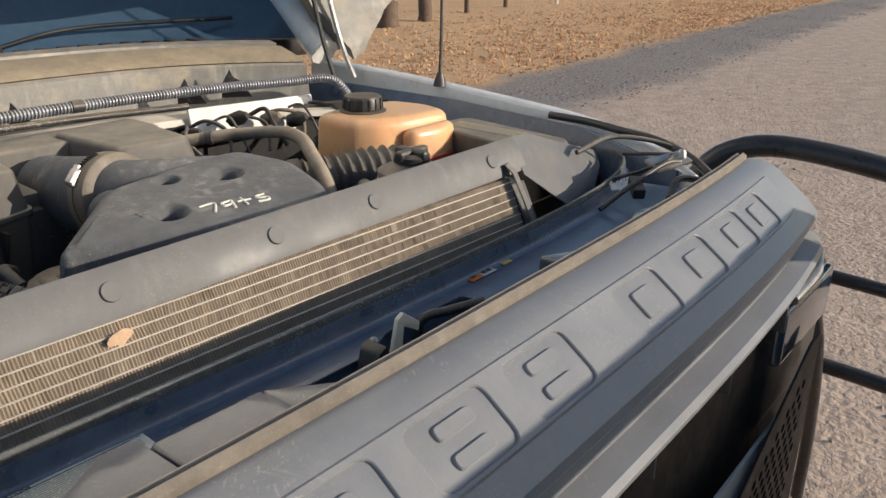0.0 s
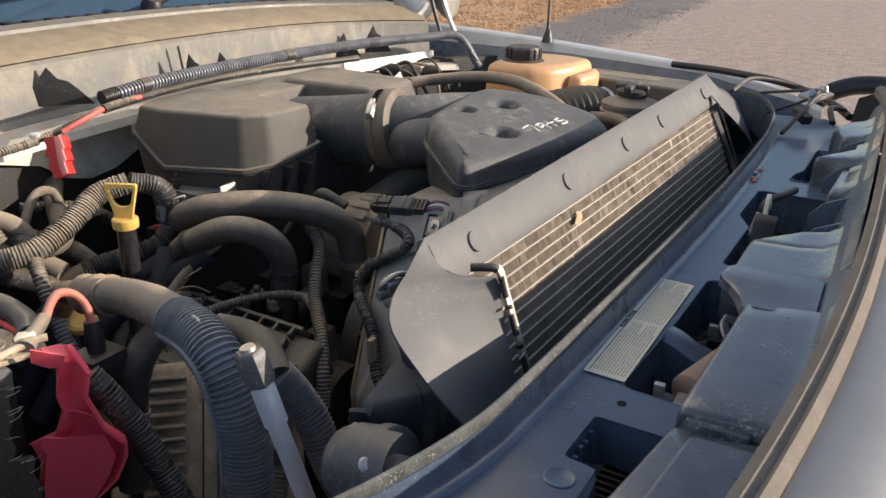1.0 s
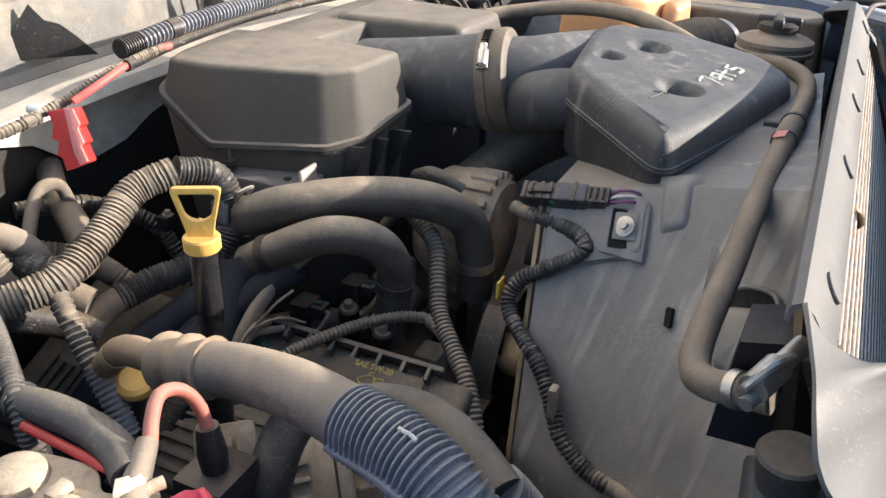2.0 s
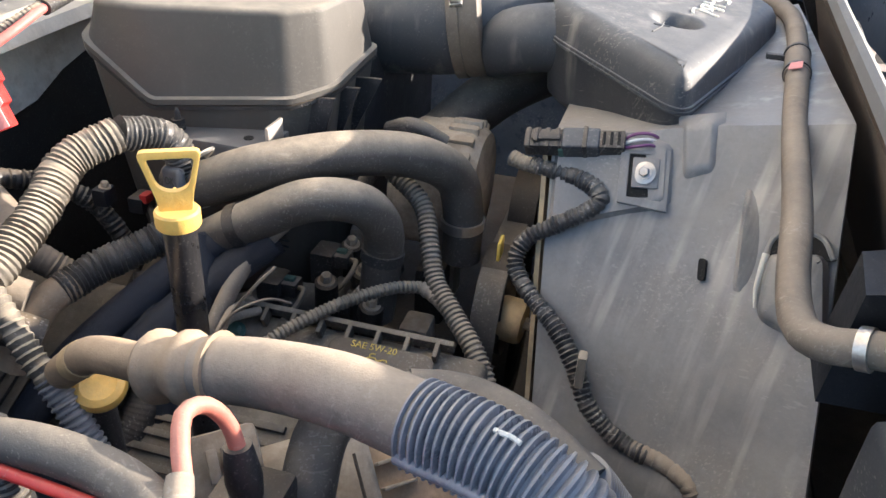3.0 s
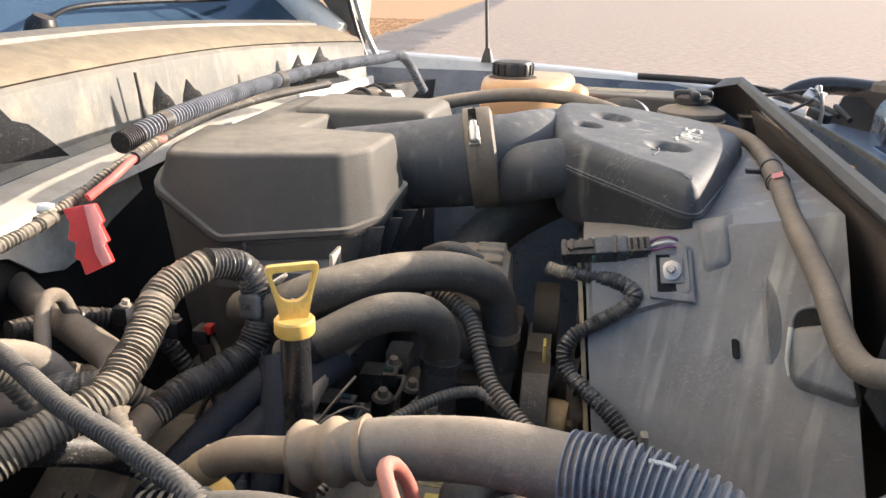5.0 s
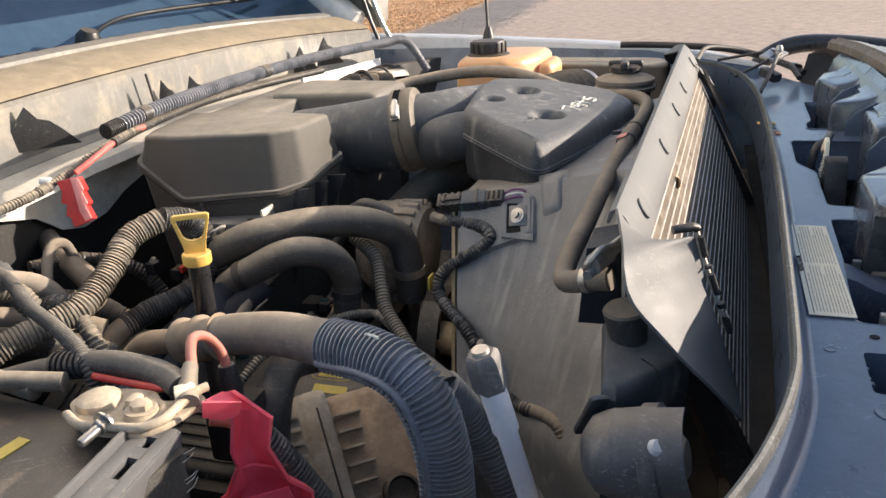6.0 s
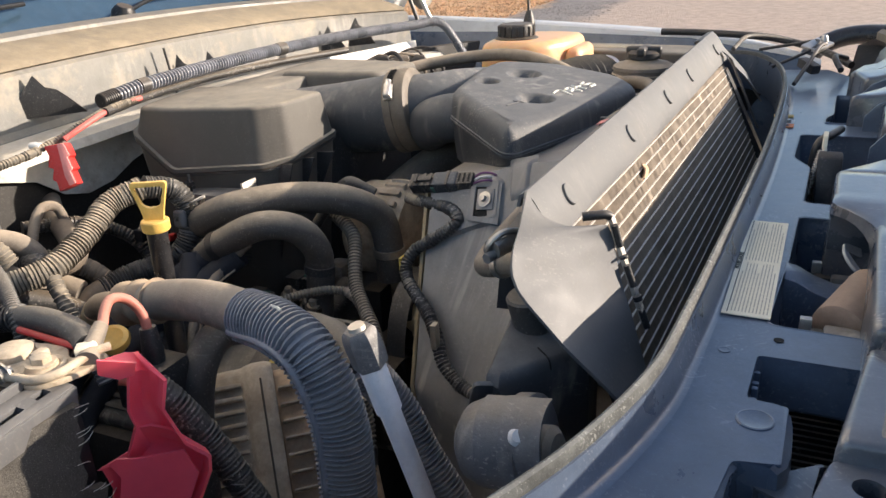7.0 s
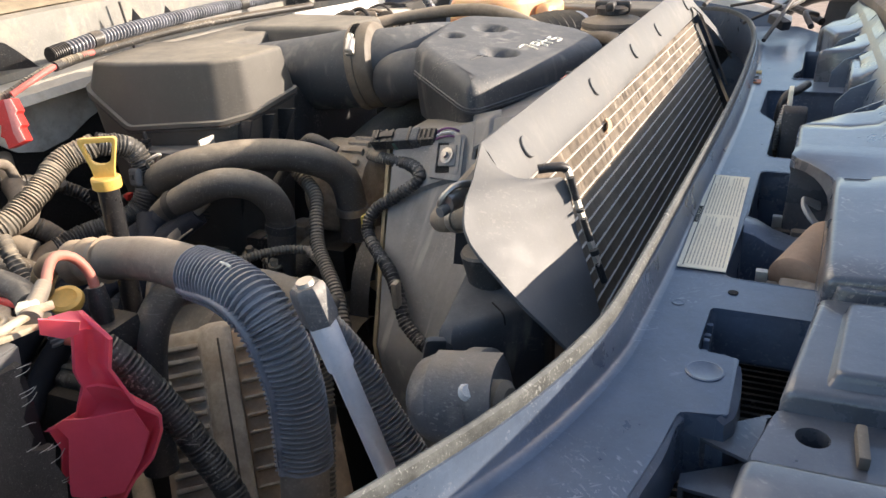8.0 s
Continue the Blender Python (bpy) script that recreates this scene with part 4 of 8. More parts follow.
for poly, ring in zip(POCKETS, pk):
    bm = bmesh.new()
    mx, my = sum(p[0] for p in poly) / 6, sum(p[1] for p in poly) / 6
    inner = [((x - mx) * 0.96 + mx, (y - my) * 0.88 + my) for x, y in ring]
    out = [((x - mx) * 1.012 + mx, (y - my) * 1.03 + my) for x, y in ring]
    loft([[(x, y, PZ + 0.0004) for x, y in out], [(x, y, PZ - 0.0014) for x, y in ring], [(x, y, PZ - 0.006) for x, y in ring], [(x, y, PZ - 0.052) for x, y in inner]], caps=False, bm=bm)
    thicken(bm, 0.0025)
    part("pocket_wall", bm, PANEL, panel)
# the open bay beside the cross beam: side faces of the beam and the shelf
part("beam_side", sheet([[(-0.0195, 0.4795, PZ - 0.001), (-0.021, 0.478, PZ - 0.036)], [(-0.0195, 0.44, PZ - 0.001), (-0.023, 0.44, PZ - 0.034)], [(-0.0195, 0.405, PZ - 0.001), (-0.023, 0.405, PZ - 0.034)]], 0.003), PANEL, panel)
part("bay_wall", sheet([[(-0.0195, 0.4800, PZ - 0.001), (-0.021, 0.477, PZ - 0.036)], [(-0.074, 0.4825, PZ - 0.001), (-0.072, 0.479, PZ - 0.036)]], 0.003), PANEL, panel)
for k in range(4):
    part("bay_rib", box((-0.033 - 0.010 * k, 0.4765, PZ - 0.032), (-0.029 - 0.010 * k, 0.4805, PZ - 0.006 - 0.002 * (k % 2)), 0.001), PANEL, panel)
# a saddle between the two halves of the long pocket
part("saddle", loft([[(0.116 + 0.002 * k, y, z - 0.05), (0.120, y, z - 0.004), (0.126, y, z), (0.146, y, z), (0.152, y, z - 0.004), (0.156 - 0.002 * k, y, z - 0.05)] for k, (y, z) in enumerate(((0.469, PZ + 0.0003), (0.460, PZ - 0.002), (0.447, PZ - 0.009), (0.432, PZ - 0.014), (0.415, PZ - 0.014), (0.395, PZ - 0.012)))]), PANEL, panel, angle=50)
part("under_tray", box((-0.3, 0.36, 1.03), (1.1, 0.56, 1.035), 0), DARK, panel)
# weather seal along the rear lip
seal_path = [(x, y, 1.243) for x, y in [(-0.46, 0.70), (-0.38, 0.65)] + rear] + [(1.155, 0.58, 1.243), (1.165, 0.64, 1.243)]
sp = spline(seal_path, 0.012)
rings, riser = [], []
for i, p in enumerate(sp):
    t = (sp[min(i + 1, len(sp) - 1)] - sp[max(i - 1, 0)]).normalized()
    s = V((-t.y, t.x, 0))
    w = 0.0012 * noise.noise(p * 14)
    rings.append([p + s * a + V((0, 0, b + w * 0.5)) for a, b in ((-0.0030, -0.008), (-0.0033, -0.003), (-0.0020, 0.001), (0.0, 0.0020), (0.0019, 0.001), (0.0032, -0.003), (0.003, -0.010))])
    riser.append([p + s * a + V((0, 0, b)) for a, b in ((-0.016, -0.0262), (-0.012, -0.0255), (-0.0085, -0.022), (-0.006, -0.014), (-0.0045, -0.006), (0.0035, -0.006), (0.006, -0.07), (-0.02, -0.05))])
part("weather_seal", loft(rings), SEAL, panel, "worn dusty rubber weather seal")
part("seal_riser", loft(riser), PANEL, panel)
# the shelf's edge turned down at the near end
edge = spline([(x, y, PZ) for x, y in front[2:]], 0.01)
bm = loft([[p + V((0, 0.001, -0.0005)), p + V((0, -0.003, -0.004)), p + V((0, -0.005, -0.040)), p + V((0, 0.002, -0.040))] for p in edge])
part("edge_skirt", bm, PANEL, panel)
# a row of moulded blocks towards the header, with deep gaps between them
part("rear_wall", loft([[(x, 0.372, 1.12), (x, 0.370, 1.238), (x, 0.362, 1.262), (x, 0.342, 1.284), (x, 0.342, 1.12)] for x in (-0.20, 0.2, 0.6, 1.04)]), PANEL, panel, angle=30)


def rim_block(rows, low=1.12):
    """A hollow-looking moulded block; rows of place along the panel, its edge and its height."""
    rings = []
    for x, ye, z in rows:
        rings.append([(x, 0.343, low), (x, ye + 0.005, low), (x, ye + 0.001, z - 0.009), (x, ye, z - 0.0035), (x, ye - 0.0018, z - 0.001), (x, ye - 0.0045, z), (x, min(0.392, ye - 0.010), z + 0.0006), (x, 0.370, z + 0.004), (x, 0.356, max(z + 0.004, 1.268)), (x, 0.343, 1.284)])
    return loft(rings)


def soft_block(x0, x1, y0, y1, z0, z1, bow=0.0):
    """The same with its ends rounded over."""
    rows = [(x0, y0 - 0.0025, z0 - 0.0035), (x0 + 0.001, y0 - 0.001, z0 - 0.001), (x0 + 0.004, y0, z0)]
    for k in range(1, 6):
        t = k / 6
        rows.append((x0 + 0.005 + (x1 - x0 - 0.010) * t, y0 + (y1 - y0) * t + bow * math.sin(t * math.pi), z0 + (z1 - z0) * t))
    return rim_block(rows + [(x1 - 0.004, y1, z1), (x1 - 0.001, y1 - 0.001, z1 - 0.001), (x1, y1 - 0.0025, z1 - 0.0035)])


for args in ((-0.300, -0.206, 0.466, 0.452, 1.246, 1.250), (-0.149, -0.050, 0.437, 0.422, 1.248, 1.250), (-0.048, 0.128, 0.4195, 0.411, 1.262, 1.264), (0.207, 0.300, 0.437, 0.435, 1.255, 1.255), (0.298, 0.356, 0.434, 0.396, 1.254, 1.254),
             (0.506, 0.618, 0.384, 0.379, 1.256, 1.256), (0.655, 0.742, 0.414, 0.370, 1.258, 1.258), (0.80, 0.868, 0.392, 0.405, 1.257, 1.257), (0.866, 0.945, 0.410, 0.392, 1.254, 1.254)):
    part("tower", soft_block(*args), TOWER, panel, angle=50)
# the low block with its round hole
low = rounded([(-0.200, 0.360), (-0.150, 0.360), (-0.1475, 0.4385), (-0.1895, 0.4490), (-0.202, 0.446)], 0.006, 3)
hole = [(-0.166 + 0.0075 * math.cos(k * math.tau / 20), 0.4235 + 0.0075 * math.sin(k * math.tau / 20)) for k in range(20)]
part("low_block", prism(low, 1.222, 1.236, "z", 0, holes=[hole]), TOWER, panel, angle=40)
part("low_block_side", loft([[(x, y, 1.2355) for x, y in low], [(x, y, 1.234) for x, y in shrunk(low, -0.001)], [(x, y, 1.17) for x, y in shrunk(low, -0.003)]], caps=False), TOWER, panel)
# near-black disc: the shade at the bottom of the hole, as colour
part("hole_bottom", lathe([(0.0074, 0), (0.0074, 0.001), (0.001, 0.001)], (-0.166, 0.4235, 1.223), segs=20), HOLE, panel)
part("slot_post", box((-0.183, 0.402, 1.236), (-0.158, 0.407, 1.243), 0.0015), STRIP, panel, "tan worn post")
# the step and its groove on the next block
part("tower_step", tapered([(-0.140, 0.362), (-0.058, 0.362), (-0.060, 0.4105), (-0.143, 0.4205)], 1.247, 1.2555, 0.003, 0.003, None, 0.006), TOWER, panel, angle=50)
part("cross_step", tapered([(-0.0545, 0.372), (-0.0435, 0.372), (-0.0435, 0.415), (-0.0545, 0.4165)], 1.244, 1.2575, 0.002, 0.002, None, 0.003), TOWER, panel, angle=50)
# a thin hood with an arched open end
HOOD = [(0.118 + 0.010 * k, 0.4105 + 0.030 * min(1.0, (k / 5.5)) ** 1.5 if k < 6 else 0.4405 - 0.0012 * (k - 6)) for k in range(9)]
part("hood", loft([[(x, 0.36, 1.2665), (x, y - 0.006, 1.2645), (x, y, 1.2615), (x, y + 0.0005, 1.2575), (x, y - 0.0025, 1.2575), (x, y - 0.006, 1.2605), (x, 0.36, 1.2625)] for x, y in HOOD]), TOWER, panel, angle=50)
part("hood_lip", sheet([[(x, y, 1.2600), (x, y + 0.0008, 1.236 + 0.018 * math.sin(math.pi * k / 8) ** 0.6)] for k, (x, y) in enumerate(HOOD)], 0.003), TOWER, panel)
part("hood_leg", box((0.190, 0.405, 1.215), (0.1935, 0.4395, 1.2595), 0.001), TOWER, panel)
# webs in the gaps
for x in (0.372, 0.468, 0.63, 0.775):
    part("web", prism([(0.352, 1.15), (0.400, 1.15), (0.398, 1.236), (0.385, 1.252), (0.352, 1.268)], x - 0.0016, x + 0.0016, "x", 0.0006), PANEL, panel)
# mounting tab with its round boss
part("mount_tab", join(prism(rounded([(-0.1345, 0.4600), (-0.0765, 0.4585), (-0.0760, 0.510), (-0.1350, 0.508)], 0.003), PZ - 0.034, PZ - 0.0002, "z", 0.002, 3),
                       lathe([(0.0105, -0.001), (0.0104, 0.0003), (0.0094, 0.0006), (0.0088, 0.0003), (0.001, 0.0003)], (-0.097, 0.4755, PZ + 0.0004), segs=36)), PANEL, panel)
# no real opening: a flat disc coloured like a shaded hole
part("drain_hole", lathe([(0.0034, 0), (0.0034, 0.0003), (0.001, 0.0003)], (0.004, 0.468, PZ + 0.0004), segs=14), HOLE, panel)
part("mould_mark", lathe([(0.0042, 0), (0.0042, 0.0002), (0.0036, 0.0004), (0.0030, 0.0002), (0.001, 0.0002)], (-0.020, 0.500, PZ + 0.0002), segs=20), PANEL, panel)
# flat fins standing out below the low block
for z, pts in ((1.203, [(-0.106, 0.440), (-0.130, 0.471), (-0.1385, 0.472), (-0.150, 0.446)]), (1.190, [(-0.128, 0.440), (-0.154, 0.479), (-0.164, 0.479), (-0.166, 0.446)]), (1.172, [(-0.150, 0.440), (-0.178, 0.486), (-0.192, 0.486), (-0.190, 0.446)])):
    part("fin", prism(pts, z - 0.0025, z, "z", 0.001), TOWER, panel)
    part("fin_edge", sheet([[(a, b, z), (a + 0.001, b - 0.001, z - 0.028)] for a, b in pts[:3]], 0.0025), TOWER, panel)

# the black condenser and a tan strip seen through the gaps
cond = thing("condenser", (0.2, 0.44, 1.0), "black finned condenser below the panel", "condenser")
# near-black sheet that paints the shade behind the slats
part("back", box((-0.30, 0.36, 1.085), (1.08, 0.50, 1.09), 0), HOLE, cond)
for k in range(60):
    part("slat", box((-0.28 + k * 0.0085, 0.365, 1.09), (-0.277 + k * 0.0085, 0.495, 1.104), 0), BLACK, cond)
alone("seal_strip", hose([(-0.04, 0.43, 1.13), (-0.085, 0.445, 1.135), (-0.135, 0.44, 1.14)], 0.006, 0.01, 8), STRIP, "tan rubber strip below the panel", "strip")
# brown duct and pale wires in the pocket
dct = thing("brown_duct", (0.07, 0.40, 1.2), "dull brown plastic duct end in a panel pocket", "duct")
part("tube", lathe([(0.017, -0.03), (0.020, -0.028), (0.020, 0.028), (0.018, 0.030), (0.016, 0.028), (0.016, -0.025)], (0.088, 0.418, 1.208), (0.55, -0.25, 0.12), 26), BROWNDUCT, dct)
for k in range(3):
    alone("pocket_wire", hose([(0.165 + 0.006 * k, 0.415, 1.222), (0.150 + 0.004 * k, 0.428, 1.232), (0.135 + 0.007 * k, 0.424, 1.226), (0.128, 0.410, 1.214)], 0.0016, 0.004, 6), WIRE, "thin pale wire curling in a pocket", "wire", group="wires in the panel pockets")
# latch hardware in the middle
latch = thing("bonnet_latch", (0.47, 0.44, 1.18), "dark steel bonnet latch with pale striker", "latch")
part("catch", prism([(0.442, 1.175), (0.462, 1.248), (0.470, 1.252), (0.492, 1.235), (0.490, 1.226), (0.470, 1.238), (0.462, 1.18)], 0.441, 0.446, "y", 0.001), LABEL, latch, "pale galvanised striker")
part("plate", prism([(0.40, 1.16), (0.42, 1.235), (0.43, 1.24), (0.455, 1.17)], 0.425, 0.45, "y", 0.003), BLACK, latch)
part("spring", ribbed([(0.424, 0.455, 1.19), (0.43, 0.452, 1.215), (0.437, 0.447, 1.238)], 0.004, 0.003, 0.0014, 10), STEEL, latch)
part("lever", hose([(0.50, 0.455, 1.19), (0.505, 0.45, 1.228), (0.53, 0.435, 1.234), (0.57, 0.425, 1.232)], 0.005, 0.006, 10), BLACK, latch)

# labels on the panel
lab = thing("instruction_label", (0.132, 0.490, PZ), "cream printed instruction label stuck on the panel", "label")
LM = axes((0.134, 0.4895, PZ + 0.0016), (0.206, -0.004, 0), (0, 0, 1))
part("sheet", box((-0.1025, -0.0165, -0.0004), (0.1025, 0.0165, 0.0004), 0, m=LM), LABEL, lab)
for half in (-1, 1):
    for j in range(11):
        y = 0.0102 - j * 0.0024
        x = -0.047
        while x < 0.046 * (1 if j % 5 else 0.5):
            w = 0.003 + 0.011 * random.random()
            part("printed_line", box((half * 0.05 + x, y - 0.0004, 0.0005), (half * 0.05 + min(0.047, x + w), y + 0.0004, 0.0007), 0, m=LM), FAINTINK, lab)
            x += w + 0.0014
part("printed_rule", box((-0.10, 0.0125, 0.0005), (0.10, 0.0131, 0.0008), 0, m=LM), INK, lab)
part("heading", lettering("MODIFICATIONS", 0.0048, LM @ Matrix.Translation((0.0, 0.0148, 0.0006)), 0.0002), INK, lab)
wlab = thing("warning_label", (0.65, 0.49, PZ), "small orange and white warning label", "label")
part("orange_half", box((0.627, 0.480, PZ + 0.001), (0.648, 0.503, PZ + 0.0018), 0), ORANGE, wlab)
part("white_half", box((0.6485, 0.480, PZ + 0.001), (0.672, 0.503, PZ + 0.0018), 0), PAPER, wlab)
for k in range(2):
    part("symbol_bar", box((0.652 + k * 0.009, 0.484, PZ + 0.002), (0.659 + k * 0.009, 0.499, PZ + 0.0023), 0), INK, wlab)
part("symbol_bar", box((0.633, 0.486, PZ + 0.002), (0.641, 0.497, PZ + 0.0023), 0), INK, wlab)
ylab = thing("caution_label", (0.70, 0.495, PZ), "thin yellow caution label on the panel", "label")
part("sheet", box((0.690, 0.482, PZ + 0.001), (0.706, 0.508, PZ + 0.0018), 0), YELLOW, ylab)
part("symbol_bar", box((0.694, 0.49, PZ + 0.002), (0.702, 0.5, PZ + 0.0023), 0), INK, ylab)
# wiring plugs in the pockets
for i, (x, y, z) in enumerate(((0.045, 0.428, 1.200), (0.30, 0.425, 1.195), (0.21, 0.42, 1.178))):
    pl = thing("wiring_plug", (x, y, z), "dark wiring plug inside a panel pocket", "plug", group="plugs in the panel pockets")
    part("body", box((x - 0.012, y - 0.02, z - 0.008), (x + 0.014, y + 0.012, z + 0.008), 0.003), SHROUD, pl)
    part("collar", box((x - 0.009, y + 0.012, z - 0.006), (x + 0.01, y + 0.026, z + 0.006), 0.002), BLACK, pl)
    part("wire", hose([(x, y + 0.024, z), (x - 0.012, y + 0.036, z - 0.006), (x - 0.02, y + 0.038, z - 0.04)], 0.003, 0.005, 8), DUSTY, pl)
    part("clip", box((x + 0.0, y + 0.02, z + 0.005), (x + 0.006, y + 0.028, z + 0.016), 0.001), ALU, pl)
FADEDRED = surface("faded_red_plastic", (0.66, 0.14, 0.12), 0.55, vary=0.15, dust=0.2)
# ---- air intake ----
airbox = thing("air_filter_box", (0.4, 1.18, 1.05), "black plastic air filter box with dusty lid", "air box")


def lid_edge(x, y):
    """The lid's lip climbs towards the cowl and towards the duct."""
    return min(0.052, max(0.0, y - 1.212) * 0.8) + max(0.0, x - 0.285) * 0.14 - max(0.0, min(y, 1.212) - 1.11) * 0.05


MAIN = [(0.281, 1.098), (0.316, 1.071), (0.411, 1.064), (0.425, 1.20), (0.41, 1.30), (0.29, 1.284), (0.249, 1.270), (0.249, 1.214)]
lid = part("lid", join(tapered(MAIN, 1.216, 1.291, 0.008, 0.006, lid_edge, 0.010), tapered([(0.33, 1.185), (0.70, 1.165), (0.70, 1.288), (0.33, 1.292)], 1.225, 1.286, 0.012, 0.006),
                       tapered([(0.53, 1.05), (0.672, 1.035), (0.69, 1.25), (0.515, 1.25)], 1.225, 1.293, 0.014, 0.010)), BOX, airbox, "dusty black lid", angle=50)
part("notch_floor", box((0.37, 1.085, 1.19), (0.56, 1.21, 1.250), 0.008), BOX, airbox)


def lip_band(outline, out, low, high):
    ol = rounded(outline, 0.010, 4)
    n = len(ol)
    rings = []
    for i in range(n + 1):
        x, y = ol[i % n]
        t = (V(ol[(i + 1) % n]) - V(ol[i % n - 1])).normalized()
        ox, oy = t.y, -t.x
        z = 1.216 + lid_edge(x, y)
        rings.append([(x - ox * 0.004, y - oy * 0.004, z + low), (x + ox * out, y + oy * out, z + low), (x + ox * out, y + oy * out, z + high), (x - ox * 0.004, y - oy * 0.004, z + high + 0.002)])
    return loft(rings, caps=False)


part("lid_lip", lip_band(MAIN, 0.0045, -0.003, 0.002), BOX, airbox)
part("body_lip", lip_band(MAIN, 0.004, -0.008, -0.0045), BLACK, airbox)
low = rounded(MAIN, 0.010, 4)
part("body", loft([[(x + (0.36 - x) * 0.24, y + (1.17 - y) * 0.22, 1.0) for x, y in low], [(x + (0.36 - x) * 0.08, y + (1.17 - y) * 0.07, 1.16) for x, y in low], [(x, y, 1.209 + lid_edge(x, y)) for x, y in low]]), BOX, airbox, "brown-dusted lower box", angle=50)
part("rear_body", box((0.40, 1.07, 1.0), (0.66, 1.26, 1.232), 0.02), BLACK, airbox)
for x in (0.30, 0.335, 0.368):
    part("gusset", prism([(1.092 - (x - 0.30) * 0.3, 1.214), (1.062 - (x - 0.30) * 0.3, 1.216), (1.09, 1.12), (1.10, 1.08)], x, x + 0.004, "x", 0.001), BLACK, airbox)
rail = part("mount_rail", box((0.236, 1.100, 1.178), (0.285, 1.212, 1.186), 0.002), SHIELD, airbox, "dusty grey rail")
part("rail_lip", box((0.236, 1.100, 1.166), (0.241, 1.212, 1.180), 0.001), SHIELD, rail)
part("rail_hole", lathe([(0.0045, 0), (0.0045, 0.0008), (0.001, 0.0008)], (0.256, 1.125, 1.186), segs=12), HOLE, rail)
part("rail_tab", box((0.240, 1.097, 1.178), (0.268, 1.1005, 1.205), 0.001), ALU, rail, "pale metal tab")
part("rail_stud", join(lathe([(0.003, 0), (0.003, 0.022), (0.001, 0.026)], (0.243, 1.185, 1.184), segs=8), lathe([(0.006, 0), (0.006, 0.004)], (0.243, 1.185, 1.190), segs=6),
                       lathe([(0.006, 0), (0.006, 0.004)], (0.243, 1.185, 1.196), segs=6)), BLACK, rail)

duct = thing("intake_duct", (0.45, 1.03, 1.18), "black plastic intake duct with steel band clamp", "duct")
DP = [(0.480, 1.16, 1.230), (0.483, 1.09, 1.236), (0.488, 1.026, 1.243), (0.491, 1.002, 1.247)]
part("pipe", hose(DP, (0.048, 0.0555), 0.01, 32, lumps=0), COVER, duct)
axis = (V(DP[-1]) - V(DP[-2])).normalized()
part("cuff", lathe([(0.052, -0.016), (0.0575, -0.014), (0.0580, -0.004), (0.0592, 0.0), (0.0592, 0.012), (0.0580, 0.017), (0.052, 0.020)], V(DP[-1]) + axis * 0.012, axis, 44), CUFF, duct, "dusty brown rubber cuff")
cl = part("band_clamp", lathe([(0.0582, -0.0055), (0.0600, -0.0055), (0.0600, 0.0055), (0.0582, 0.0055)], V(DP[-1]) + axis * 0.004, axis, 44), CUFF, duct, "dusty steel worm clamp")
CLM = axes(V(DP[-1]) + axis * 0.004 + V((-0.047, -0.005, 0.037)), axis, (-0.62, -0.27, 0.66))
part("clamp_screw", lathe([(0.0045, -0.012), (0.0062, -0.010), (0.0062, 0.008), (0.0046, 0.010), (0.0046, 0.016)], CLM @ V((0, 0, 0.003)), CLM.to_3x3() @ V((0, 1, 0)), 14), STEEL, cl, "bright clamp screw")
part("clamp_housing", box((-0.0065, -0.013, -0.003), (0.0065, 0.011, 0.0025), 0.0015, m=CLM), STEEL, cl)
for k in range(7):
    part("clamp_slot", box((-0.0045, 0.016 + k * 0.0042, -0.006 - 0.0011 * k * k * 0.25), (0.0045, 0.0175 + k * 0.0042, 0.0005 - 0.0011 * k * k * 0.25), 0, m=CLM), HOLE, cl)
part("elbow", hose([(0.494, 0.990, 1.249), (0.510, 0.957, 1.250), (0.55, 0.930, 1.250), (0.62, 0.91, 1.242)], 0.0495, 0.01, 28, lumps=0), COVER, duct)
part("side_neck", hose([(0.49, 0.955, 1.225), (0.462, 0.935, 1.24), (0.452, 0.905, 1.25), (0.46, 0.87, 1.252)], 0.033, 0.008, 22, lumps=0), COVER, duct)


